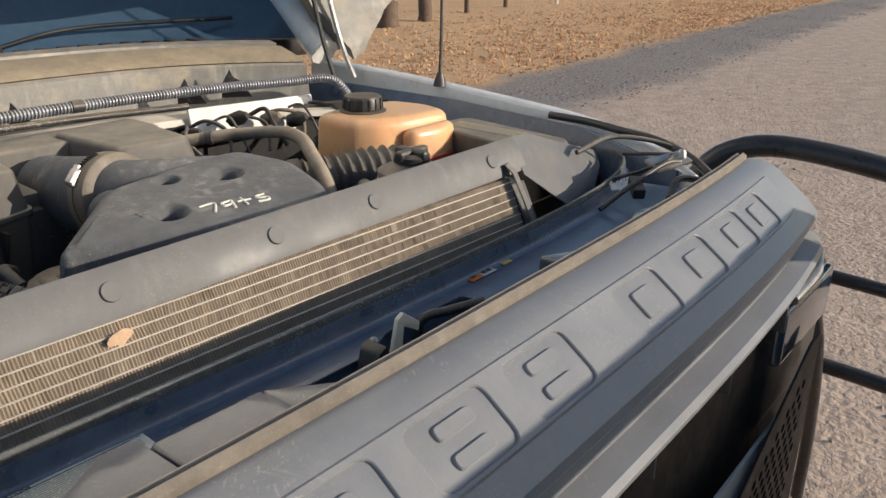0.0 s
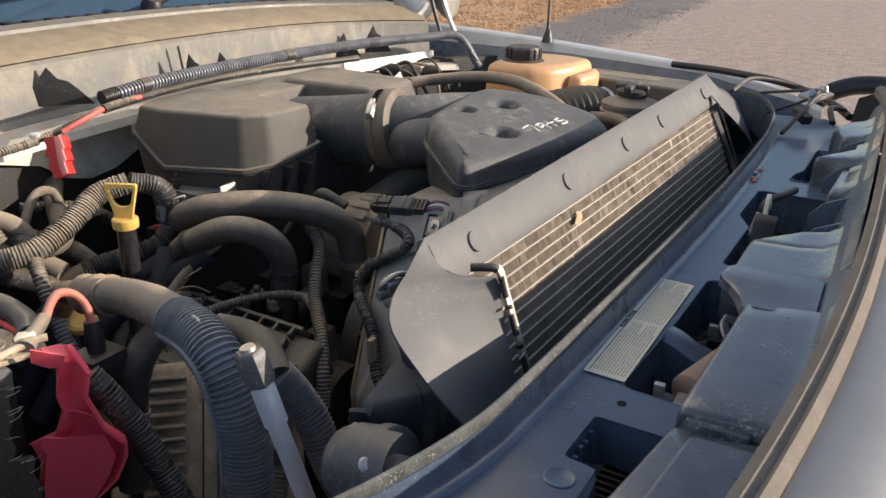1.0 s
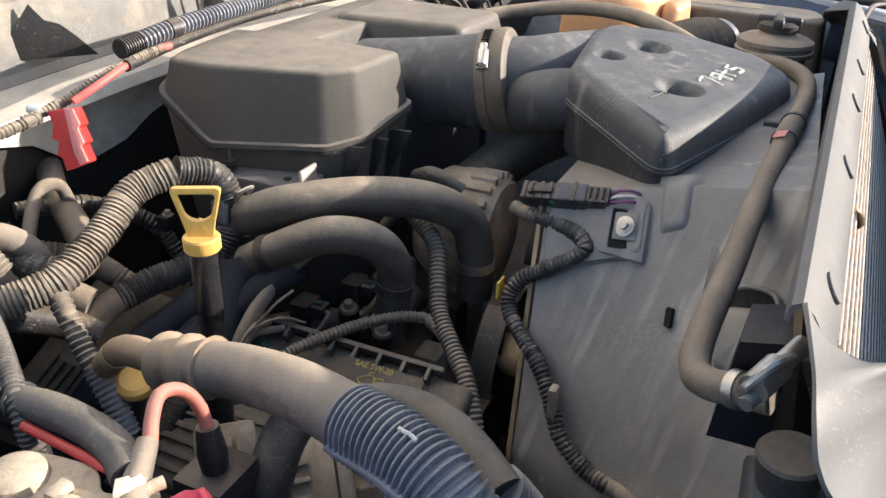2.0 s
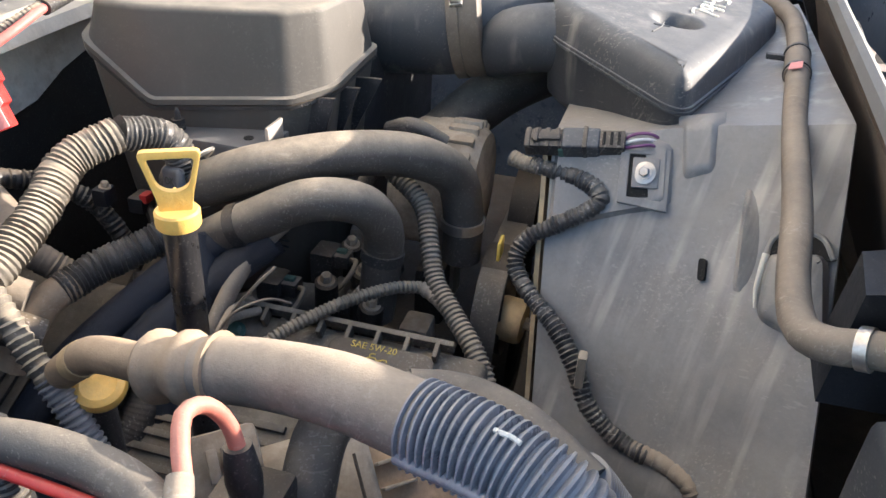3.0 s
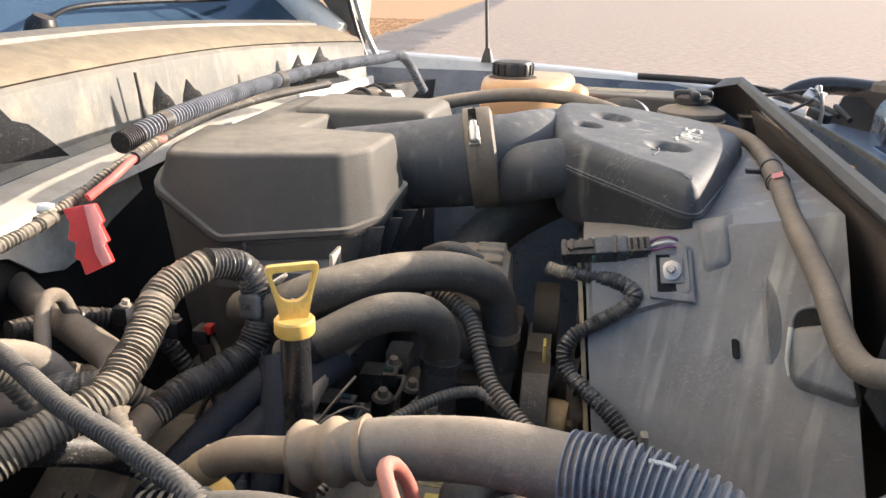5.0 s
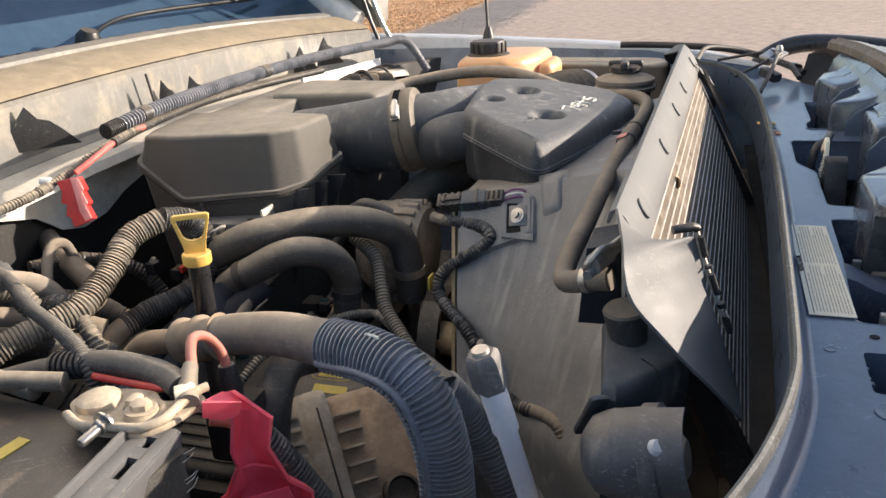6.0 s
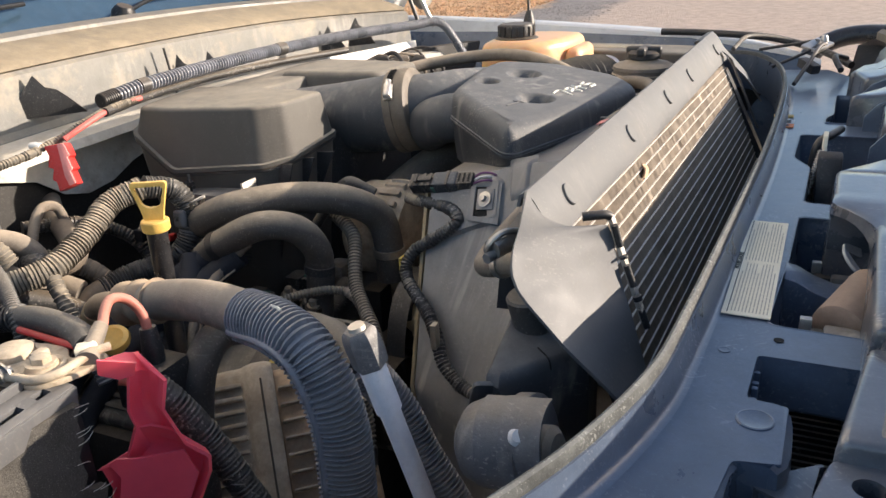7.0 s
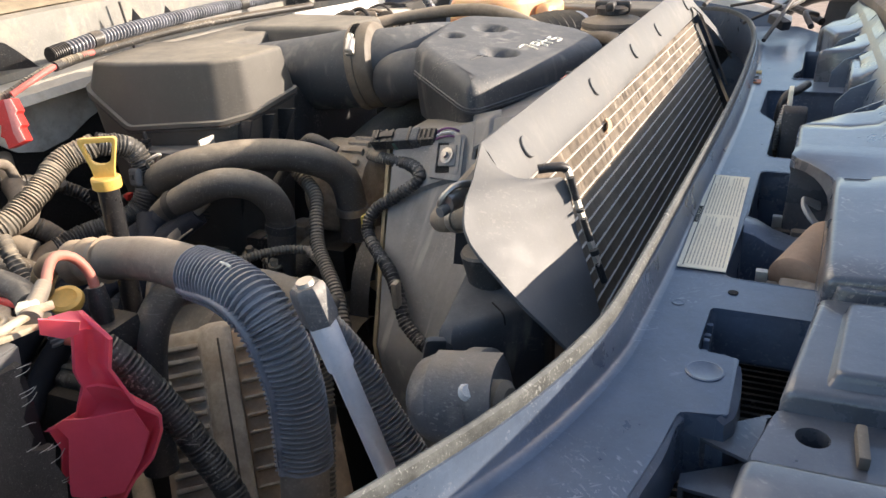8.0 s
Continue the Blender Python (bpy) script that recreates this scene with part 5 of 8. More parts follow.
def resonator():
    """A wedge of moulded plastic in two halves, with three funnel holes in its flat top."""
    ol = [(0.300, 0.768), (0.430, 0.899), (0.500, 0.906), (0.585, 0.915), (0.640, 0.905), (0.668, 0.82), (0.640, 0.715), (0.580, 0.672)]
    ol = rounded(list(reversed(ol)), 0.028, 7)
    n = len(ol)

    def off(k):
        out = []
        for i, (x, y) in enumerate(ol):
            a, b = V(ol[i - 1]), V(ol[(i + 1) % n])
            t = (b - a).normalized()
            out.append((x - t.y * k, y + t.x * k))
        return out

    def top(x, y):
        d = max(0.0, (x - 0.313) * 0.356 + (y - 0.767) * 0.934 + 0.03)
        return 1.273 + 0.105 * d

    def ring(k, dz):
        return [(x, y, top(x, y) - dz) for x, y in off(k)]
    seam = 0.034
    lower = loft([[(x, y, 1.192) for x, y in off(0.024)], [(x, y, 1.194) for x, y in off(0.014)], [(x, y, 1.202) for x, y in off(0.006)], ring(0.001, seam + 0.004), ring(-0.002, seam + 0.002), ring(-0.002, seam)])
    bm = bmesh.new()
    loft([ring(-0.0012, seam - 0.0005), ring(-0.0012, seam - 0.003), ring(0.0005, seam - 0.0035), ring(0.002, 0.018), ring(0.0045, 0.009), ring(0.009, 0.0032), ring(0.015, 0.0006), ring(0.0185, 0.0), ring(0.0205, 0.0)], caps=False, bm=bm)
    bm.verts.ensure_lookup_table()
    ev = bm.verts[-n:]
    es = [bm.edges.get((ev[i], ev[i - 1])) for i in range(n)]
    for hx, hy, r in ((0.447, 0.782, 0.025), (0.566, 0.838, 0.025), (0.500, 0.868, 0.018)):
        dirs = [(math.cos(a), math.sin(a)) for a in (k * math.tau / 28 for k in range(28))]
        prev = None
        for k, dz in ((1.12, 0.0), (1.04, 0.0), (0.94, 0.0012), (0.82, 0.0045), (0.68, 0.010), (0.56, 0.016), (0.45, 0.032)):
            cur = [bm.verts.new((hx + c * r * k, hy + s2 * r * k, top(hx + c * r * k, hy + s2 * r * k) - dz)) for c, s2 in dirs]
            if prev is None:
                es += [bm.edges.new((cur[i], cur[i - 1])) for i in range(28)]
            else:
                for i in range(28):
                    bm.faces.new((prev[i], prev[(i + 1) % 28], cur[(i + 1) % 28], cur[i]))
            prev = cur
        bm.faces.new(prev)
    bmesh.ops.triangle_fill(bm, use_beauty=True, edges=es)
    return bm, lower, top


reso = thing("intake_resonator", (0.48, 0.8, 1.2), "black moulded intake resonator with three dimples", "engine cover")
rb, rl, rtop = resonator()
part("upper_shell", rb, COVER, reso, angle=50)
part("lower_shell", rl, COVER, reso, angle=50)


def stroke(points, w=0.0022):
    """A flat pen stroke lying on the resonator's top."""
    TX = axes((0.520, 0.748, 0), (0.97, -0.24, 0), (0, 0, 1))
    pts = [TX @ V((a, b, 0)) for a, b in points]
    return hose([(p.x, p.y, rtop(p.x, p.y) + 0.0002) for p in pts], w * 0.5, 0.002, 6, lumps=0.3)


pen = thing("marker_writing", (0.52, 0.748, 1.285), "hand-written pale paint marks on the resonator", "writing")
for pts in ([(-0.045, 0.010), (-0.026, 0.012), (-0.034, -0.012)], [(-0.008, 0.010), (-0.019, 0.007), (-0.018, -0.001), (-0.008, 0.002), (-0.006, 0.010), (-0.009, -0.012)],
            [(0.006, 0.012), (0.007, -0.010)], [(-0.001, 0.003), (0.016, 0.004)], [(0.036, 0.010), (0.024, 0.008), (0.026, 0.002), (0.036, 0.0), (0.034, -0.008), (0.021, -0.008)]):
    part("stroke", stroke(pts, 0.0032), PAINTPEN, pen)
for pts in ([(-0.135, 0.022), (-0.115, 0.020), (-0.10, 0.022)], [(-0.112, 0.028), (-0.108, 0.014)]):
    part("stroke", stroke(pts, 0.0018), SHIELD, pen)

# ---- fan shroud ----
shroud = thing("fan_shroud", (MID, 0.76, 0.6), "dusty dark grey fan shroud behind the radiator", "shroud")


FRONT = [(0.279, 1.262), (0.06, 1.006), (0.06, 0.62), (0.90, 0.62), (0.90, 1.006), (0.68, 1.262)]
REAR = [(0.304, 1.205), (0.182, 1.000), (0.182, 0.65), (0.784, 0.65), (0.784, 1.0), (0.64, 1.205)]


def shroud_rear(z):
    """The rear edge leans forward towards its foot."""
    return 0.866 - 0.12 * (1.2 - max(z, 0.95))


def shroud_ring(t):
    """The outline of the shroud between its front and its rear."""
    pts = [(a[0] + (b[0] - a[0]) * t, a[1] + (b[1] - a[1]) * t) for a, b in zip(FRONT, REAR)]
    out = []
    for i, p in enumerate(pts):
        q = pts[(i + 1) % len(pts)]
        for k in range(10):
            x, z = p[0] + (q[0] - p[0]) * k / 10, p[1] + (q[1] - p[1]) * k / 10
            out.append((x + (0.05 * t * (1 - t) if i < 2 else 0), 0.648 + (shroud_rear(z) - 0.648) * t, z))
    return out


def shroud_at(y, z, out=0.0):
    """A place on the sloping side that faces the battery."""
    t = (y - 0.648) / (shroud_rear(z) - 0.648)
    a, b = ([p + (q - p) * t for p, q in zip(FRONT[i], REAR[i])] for i in (0, 1))
    x = b[0] + (a[0] - b[0]) * (z - b[1]) / (a[1] - b[1]) + 0.05 * t * (1 - t)
    return V((x, y, z)) + SN * out


SN = V((-0.78, 0.285, 0.555)).normalized()
bm = loft([shroud_ring(t / 16) for t in range(17)], caps=False)
bmesh.ops.subdivide_edges(bm, edges=bm.edges[:], cuts=1, use_grid_fill=True)
for v in bm.verts:
    v.co += V((-0.6, 0.3, 0.7)) * (0.0024 * noise.noise(v.co * 17) + 0.0009 * noise.noise(v.co * 46))
thicken(bm, 0.004)
part("funnel", bm, SHROUD, shroud)
part("rear_plate", loft([[(x, shroud_rear(z) + dy, z) for x, z in ((0.300, 1.198), (0.184, 1.0), (0.184, 0.90), (0.53, 0.90), (0.53, 1.16))] for dy in (0.003, 0.007)]), OCHRE, shroud, "ochre dusty rear plate of the shroud")
# pressed panels, creases and a wedge on the sloping side
def pressing(corners, height, edge, n=14):
    """A raised field between four corners of (y, z), its borders falling off softly."""
    rows = []
    for i in range(n + 1):
        row = []
        for j in range(n + 1):
            u, w = i / n, j / n
            a, b, c, d = corners
            y = (a[0] * (1 - u) + b[0] * u) * (1 - w) + (d[0] * (1 - u) + c[0] * u) * w
            z = (a[1] * (1 - u) + b[1] * u) * (1 - w) + (d[1] * (1 - u) + c[1] * u) * w
            k = min(1.0, max(0.0, 1 - ((2 * u - 1) ** 6 + (2 * w - 1) ** 6) ** (1 / 6)) / edge)
            row.append(shroud_at(y, z, -0.004 + (height + 0.004) * k * k * (3 - 2 * k)))
        rows.append(row)
    return loft(rows, close=False, caps=False)


part("mount_field", pressing([(0.866, 1.212), (0.859, 1.138), (0.761, 1.1795), (0.767, 1.224)], 0.0062, 0.08), SHROUD, shroud, angle=50)
part("pressed_field", pressing([(0.770, 1.240), (0.760, 1.192), (0.731, 1.206), (0.735, 1.250)], 0.0042, 0.45), SHROUD, shroud, angle=60)
rings = []
for k in range(11):
    t = k / 10
    h = math.sin(t * math.pi) ** 0.7
    y, z = 0.7095 - 0.003 * t, 1.2075 - 0.063 * t
    rings.append([shroud_at(y + 0.006, z, -0.004), shroud_at(y + 0.0015, z, 0.004 * h), shroud_at(y, z, 0.0105 * h - 0.001), shroud_at(y - 0.0015, z + 0.001, 0.0098 * h - 0.001), shroud_at(y - 0.004 - 0.011 * h, z + 0.002, -0.004)])
part("wedge", loft(rings), SHROUD, shroud, angle=50)
SM = axes(shroud_at(0.785, 1.192, 0.0062), (0.0, 0.95, -0.10), SN)
part("bolt_frame", prism([(-0.019, -0.024), (0.020, -0.024), (0.020, 0.020), (-0.019, 0.026)], -0.004, 0.0016, "z", 0.0008, m=SM, holes=[[(-0.014, -0.020), (0.013, -0.020), (0.013, 0.015), (-0.014, 0.018)]]), SHROUD, shroud)
# near-black sheet: the recess's shade is put into its colour
part("bolt_recess", box((-0.0138, -0.0198, -0.003), (0.0128, 0.0148, 0.0004), 0.0, m=SM), HOLE, shroud, "shallow recess round the bolt, its shade painted near-black")
part("bolt_pad", box((-0.011, -0.017, 0.0), (0.010, 0.008, 0.0034), 0.0015, m=SM), SHROUD, shroud)
part("washer", lathe([(0.0092, 0), (0.0092, 0.0014), (0.005, 0.0022)], SM @ V((0, -0.004, 0.0034)), SN, 26), STEEL, shroud, "bright washer and bolt")
part("bolt_head", hexhead(SM @ V((0, -0.004, 0.005)), SN, 0.0040, 0.0045), STEEL, shroud)
# a solid near-black slab paints the slot's shade
part("vent_slot", prism(rounded([(-0.0028, -0.0085), (0.0028, -0.0085), (0.0028, 0.0085), (-0.0028, 0.0085)], 0.0028, 4), -0.002, 0.0042, "z", 0.0, m=axes(shroud_at(0.732, 1.1486), (0.27, 0.95, -0.29), SN)), HOLE, shroud)
# a moulded hood with an arched open top
hood_ol = rounded([(0.690, 1.136), (0.6895, 1.172), (0.655, 1.184), (0.648, 1.136)], 0.006, 3)
part("moulded_hood", loft([[shroud_at(y, z, out) for y, z in shrunk(hood_ol, k)] for k, out in ((-0.003, -0.006), (0.0, 0.010), (0.0015, 0.0145), (0.005, 0.016))]), SHROUD, shroud, angle=50)
arch = [(0.6905, 1.166), (0.690, 1.178), (0.684, 1.187), (0.672, 1.192), (0.658, 1.193), (0.650, 1.184)]
# a near-black slab stands for the shaded inside of the hood
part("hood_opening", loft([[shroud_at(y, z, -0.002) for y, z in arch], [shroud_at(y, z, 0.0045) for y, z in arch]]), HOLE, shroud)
part("hood_rim", hose([shroud_at(y, z, 0.004) for y, z in arch], 0.0022, 0.003, 8), SHROUD, shroud)
part("paint_drip", hose([shroud_at(0.6905, 1.172, 0.011), shroud_at(0.6925, 1.162, 0.009), shroud_at(0.6945, 1.150, 0.004), shroud_at(0.6935, 1.140, 0.002)], (0.0026, 0.0008), 0.003, 8, lumps=0.3), PAINTPEN, shroud)
fan = thing("cooling_fan", (MID, 0.83, 0.9), "dark engine cooling fan inside the shroud", "fan")
part("hub", lathe([(0.01, -0.04), (0.07, -0.04), (0.075, 0.03), (0.02, 0.05)], (MID, 0.84, 0.94), (0, 1, 0), 24), CAST, fan)
for k in range(9):
    a = k * math.tau / 9
    r = Matrix.Translation((MID, 0.84, 0.94)) @ Matrix.Rotation(a, 4, "Y")
    part("blade", loft([[r @ V(p) for p in ((0.06, -0.02, -0.03), (0.06, 0.02, 0.03), (0.062, 0.023, 0.03), (0.062, -0.017, -0.03))],
                        [r @ V(p) for p in ((0.255, -0.025, -0.05), (0.255, 0.012, 0.05), (0.257, 0.015, 0.05), (0.257, -0.022, -0.05))]]), BLACK, fan)

# hose along the back of the shield, with its elbow
those = thing("breather_hose", (0.25, 0.69, 1.22), "dusty brown rubber hose along the shroud", "hose")
part("hose", hose([(0.74, 0.76, 1.250), (0.70, 0.705, 1.260), (0.64, 0.672, 1.264), (0.56, 0.664, 1.264), (0.42, 0.674, 1.262), (0.30, 0.685, 1.250), (0.17, 0.693, 1.239), (0.090, 0.700, 1.227), (0.055, 0.698, 1.224), (0.038, 0.688, 1.229), (0.030, 0.672, 1.236), (0.024, 0.655, 1.240)], 0.0095, 0.005), BROWN, those)
part("joint", hose([(0.445, 0.672, 1.2625), (0.42, 0.6745, 1.262), (0.392, 0.677, 1.2595)], 0.0108, 0.004, 18), BROWN, those)
for q in ((0.448, 0.672, 1.2625), (0.398, 0.6765, 1.2600)):
    part("clamp", lathe([(0.0106, -0.0022), (0.0118, -0.0022), (0.0118, 0.0022), (0.0106, 0.0022)], q, (0.97, -0.08, 0.03), 26), BLACK, those, "thin dark clamp")
part("clamp_ear", box((0.444, 0.682, 1.257), (0.452, 0.698, 1.262), 0.001), BLACK, those)
part("paper_patch", prism([(-0.008, -0.005), (0.008, -0.006), (0.009, 0.004), (-0.007, 0.006)], 0.0, 0.0006, "z", 0, m=axes((0.386, 0.681, 1.2700), (0.97, -0.08, 0.06), (-0.3, 0.35, 0.9))), BLEACHED, those, "torn pink paper patch")
mountb = thing("radiator_mount", (0.03, 0.665, 1.2), "black radiator mount bracket with a bright bolt", "bracket")
part("cup", loft([[(0.046, 0.652, 1.262), (0.084, 0.654, 1.266), (0.080, 0.676, 1.262), (0.046, 0.678, 1.256)], [(0.043, 0.650, 1.19), (0.088, 0.652, 1.19), (0.083, 0.682, 1.19), (0.042, 0.684, 1.19)]]), GRILLEBLACK, mountb)
part("hose_clamp", lathe([(0.0098, -0.003), (0.0112, -0.003), (0.0112, 0.003), (0.0098, 0.003)], (0.031, 0.674, 1.235), (0.45, 0.85, -0.3), 24), STEEL, mountb, "steel band round the hose end")
part("crossbar", hose([(0.030, 0.654, 1.262), (0.008, 0.662, 1.260), (-0.012, 0.670, 1.257)], 0.0040, 0.006, 12), SHIELD, mountb)
part("pin", lathe([(0.008, 0), (0.008, 0.024), (0.0055, 0.026), (0.0055, 0.05)], (-0.005, 0.668, 1.262), (0.9, -0.4, 0.1), 14), STEEL, mountb)
part("retainer", hose([(0.02, 0.652, 1.27), (0.0, 0.662, 1.274), (-0.006, 0.672, 1.262), (0.01, 0.672, 1.25)], 0.0026, 0.004, 8), STEEL, mountb)
shield_box = thing("coolant_tank_shield", (-0.02, 0.62, 1.0), "black plastic box below the shield wing", "box")
part("body", loft([[(-0.034, 0.655, 1.03), (-0.034, 0.640, 1.03), (0.006, 0.598, 1.03), (0.05, 0.60, 1.03), (0.04, 0.655, 1.03)], [(-0.046, 0.654, 1.140), (-0.050, 0.636, 1.140), (-0.002, 0.594, 1.140), (0.05, 0.60, 1.145), (0.034, 0.658, 1.15)],
                   [(-0.062, 0.653, 1.184), (-0.066, 0.642, 1.184), (-0.012, 0.592, 1.186), (0.045, 0.60, 1.192), (0.022, 0.662, 1.196)], [(-0.060, 0.653, 1.190), (-0.0635, 0.6425, 1.190), (-0.0105, 0.594, 1.192), (0.044, 0.60, 1.197), (0.021, 0.661, 1.201)],
                   [(-0.055, 0.651, 1.194), (-0.058, 0.643, 1.194), (-0.008, 0.598, 1.196), (0.040, 0.602, 1.201), (0.018, 0.658, 1.205)]]), COVER, shield_box, angle=35)
part("seam", hose([(-0.034, 0.614, 1.186), (-0.032, 0.616, 1.194), (-0.022, 0.628, 1.1965)], 0.0007, 0.003, 5), HOLE, shield_box)
part("seam", hose([(-0.006, 0.645, 1.2005), (0.002, 0.640, 1.2015)], 0.0007, 0.003, 5), HOLE, shield_box)
part("neck", lathe([(0.015, -0.006), (0.0155, 0.003), (0.0175, 0.022), (0.016, 0.024)], (0.004, 0.640, 1.203), (-0.1, 0.1, 1), 26), RUBBER, shield_box)
part("end_plate", prism(rounded([(-0.014, -0.045), (0.010, -0.045), (0.014, 0.0), (-0.008, 0.004)], 0.005), -0.003, 0.001, "z", 0.001, m=axes((-0.066, 0.652, 1.184), (0.45, -0.85, 0.0), (-0.8, 0.25, -0.3))), COVER, shield_box)
horn = thing("horn", (-0.09, 0.60, 1.1), "grey plastic horn beside the seal", "horn")
HA = (-0.10, -0.93, 0.20)
part("trumpet", lathe([(0.004, -0.040), (0.018, -0.038), (0.027, -0.031), (0.031, -0.020), (0.0325, 0.0), (0.0325, 0.010), (0.0300, 0.010), (0.0300, -0.004), (0.004, -0.006)], (-0.088, 0.622, 1.158), HA, 36), HORNGREY, horn)
part("flange", lathe([(0.0335, -0.006), (0.0350, -0.005), (0.0350, 0.006), (0.0335, 0.007)], (-0.0895, 0.612, 1.1605), HA, 36), HORNGREY, horn)
part("bracket", prism(rounded([(-0.010, -0.006), (0.012, -0.004), (0.010, 0.008), (-0.006, 0.012)], 0.002), -0.001, 0.001, "z", 0.0004, m=axes((-0.113, 0.612, 1.172), (0.3, -0.9, -0.3), (-0.8, -0.1, 0.6))), LABEL, horn, "tan bent bracket")
hoodp = []
for k in range(13):
    a = -0.55 + 2.1 * k / 12
    hoodp.append([V((-0.088, 0.622, 1.158)) + V((-0.10, -0.93, 0.20)).normalized() * d + (V((-0.89, 0.12, 0.10)) * math.cos(a) + V((0.02, 0.21, 0.97)) * math.sin(a)) * 0.0375 for d in (-0.012, 0.006, 0.022, 0.036)])
part("hood", sheet(hoodp, 0.0016), HORNGREY, horn, "curved grey plastic hood", angle=60)
part("bolt", lathe([(0.0065, -0.006), (0.0065, 0.005), (0.004, 0.008)], (-0.112, 0.612, 1.181), (-0.6, -0.3, 0.7), 16), PAPER, horn)
part("motor", lathe([(0.017, -0.01), (0.017, 0.018), (0.012, 0.022), (0.003, 0.022)], (-0.090, 0.612, 1.158), HA, 24), DUSTY, horn)

# ---- engine ----
eng = thing("engine", (0.3, 1.1, 0.55), "grimy engine with plastic valve cover and dirty front cover", "engine")
part("block", box((0.0, 0.93, 0.55), (0.72, 1.36, 0.98), 0.03), DARK, eng)
# left valve cover, leaning towards the fender
VM = axes((0.105, 1.07, 1.030), (0, -1, 0), (-0.42, 0, 0.9))
vc = part("valve_cover", box((-0.26, -0.10, -0.06), (0.19, 0.08, 0.0), 0.012, 3, m=VM), VALVE, eng, "black ribbed plastic valve cover")
for k in range(11):
    part("cover_rib", box((-0.23 + k * 0.012, -0.09, 0.0), (-0.225 + k * 0.012, -0.015, 0.004), 0.001, m=VM), VALVE, vc)
for k in range(6):
    part("cover_rib", box((-0.10, -0.085 + k * 0.013, 0.0), (0.05, -0.079 + k * 0.013, 0.004), 0.001, m=VM), VALVE, vc)
for k in range(10):
    part("edge_lug", box((-0.08 + k * 0.025, 0.066, 0.0), (-0.076 + k * 0.025, 0.082, 0.012), 0.001, m=VM), VALVE, vc)
part("edge_rail", box((-0.09, 0.078, 0.0), (0.16, 0.083, 0.012), 0.001, m=VM), VALVE, vc)
plate = part("oil_plate", prism(rounded([(0.06, -0.02), (0.135, -0.02), (0.15, 0.01), (0.15, 0.066), (0.06, 0.068)], 0.012), 0.0, 0.012, "z", 0.003, m=VM), BLACK, vc, "black plate with yellow oil grade")
part("oil_grade", lettering("SAE 5W-20", 0.0082, VM @ Matrix.Translation((0.098, 0.0625, 0.0123)), 0.0003), YELLOWINK, plate)
for pts in ([(0.088, 0.048), (0.096, 0.053), (0.103, 0.053), (0.103, 0.044), (0.092, 0.044), (0.088, 0.048)], [(0.103, 0.051), (0.110, 0.054), (0.112, 0.052)], [(0.112, 0.049), (0.113, 0.046)], [(0.097, 0.053), (0.097, 0.057), (0.101, 0.057)]):
    part("oil_can_mark", hose([VM @ V((a, b, 0.0124)) for a, b in pts], 0.0006, 0.003, 5, lumps=0), YELLOWINK, plate)
part("mark_frame", hose([VM @ V((a, b, 0.0124)) for a, b in ((0.080, 0.036), (0.120, 0.036), (0.120, 0.026), (0.080, 0.026), (0.080, 0.036))], 0.0005, 0.004, 5, lumps=0), YELLOWINK, plate)
part("mark_bar", box((0.085, 0.0285, 0.0120), (0.115, 0.0335, 0.0126), 0, m=VM), YELLOWINK, plate)
part("oil_symbol", join(box((0.092, 0.040, 0.012), (0.120, 0.0415, 0.0126), 0, m=VM), box((0.090, 0.030, 0.012), (0.112, 0.0315, 0.0126), 0, m=VM), box((0.090, 0.030, 0.012), (0.0915, 0.041, 0.0126), 0, m=VM),
                        box((0.112, 0.030, 0.012), (0.1135, 0.038, 0.0126), 0, m=VM)), YELLOWINK, plate)
part("printed_bar", box((0.085, 0.008, 0.012), (0.125, 0.018, 0.0126), 0, m=VM), YELLOWINK, plate)
part("green_bolt", hexhead(VM @ V((-0.025, 0.055, 0.002)), (-0.42, 0, 0.9), 0.006, 0.008), GREENP, vc)
# a brown cover plate with a ribbed rounded casting beside it
EM = axes((0.030, 0.900, 1.022), (0.66, -0.75, -0.01), (-0.5, -0.45, 0.74))
def along(prof, y0, y1, steps=6, drop=0.012):
    """A moulding run along the cover, rounded over at both ends; prof of (across, height)."""
    rows = [(y0, drop), (y0 + 0.006, drop * 0.25)] + [(y0 + 0.012 + (y1 - y0 - 0.024) * k / steps, 0.0) for k in range(steps + 1)] + [(y1 - 0.006, drop * 0.25), (y1, drop)]
    return loft([[EM @ V((a, y, h - (d if h > -0.03 else 0))) for a, h in prof] for y, d in rows])


cp = part("cover_plate", along([(-0.012, -0.05), (-0.012, -0.008), (-0.006, -0.005), (0.030, -0.002), (0.062, -0.008), (0.078, -0.022), (0.080, -0.05)], -0.16, 0.075), RUST, eng, "oil-stained brown cover", angle=50)
part("oil_boss", lathe([(0.020, -0.006), (0.019, 0.002), (0.015, 0.005), (0.013, 0.0), (0.002, -0.002)], EM @ V((0.034, -0.042, 0.0)), EM.to_3x3() @ V((0, 0, 1)), 24), DARK, cp, "dark oily boss")
for k in range(12):
    part("cover_tick", box((-0.010, -0.145 + k * 0.0175, -0.010), (0.012 + 0.003 * (k % 3), -0.1425 + k * 0.0175, 0.0035), 0.001, m=EM), CAST, cp)
rc2 = part("ribbed_casting", along([(-0.092, -0.05), (-0.090, -0.016), (-0.082, -0.006), (-0.044, -0.002), (-0.040, 0.004), (-0.032, 0.009), (-0.020, 0.009), (-0.013, 0.003), (-0.011, -0.05)], -0.16, 0.082), CAST, eng, "dusty grey ribbed casting", angle=50)
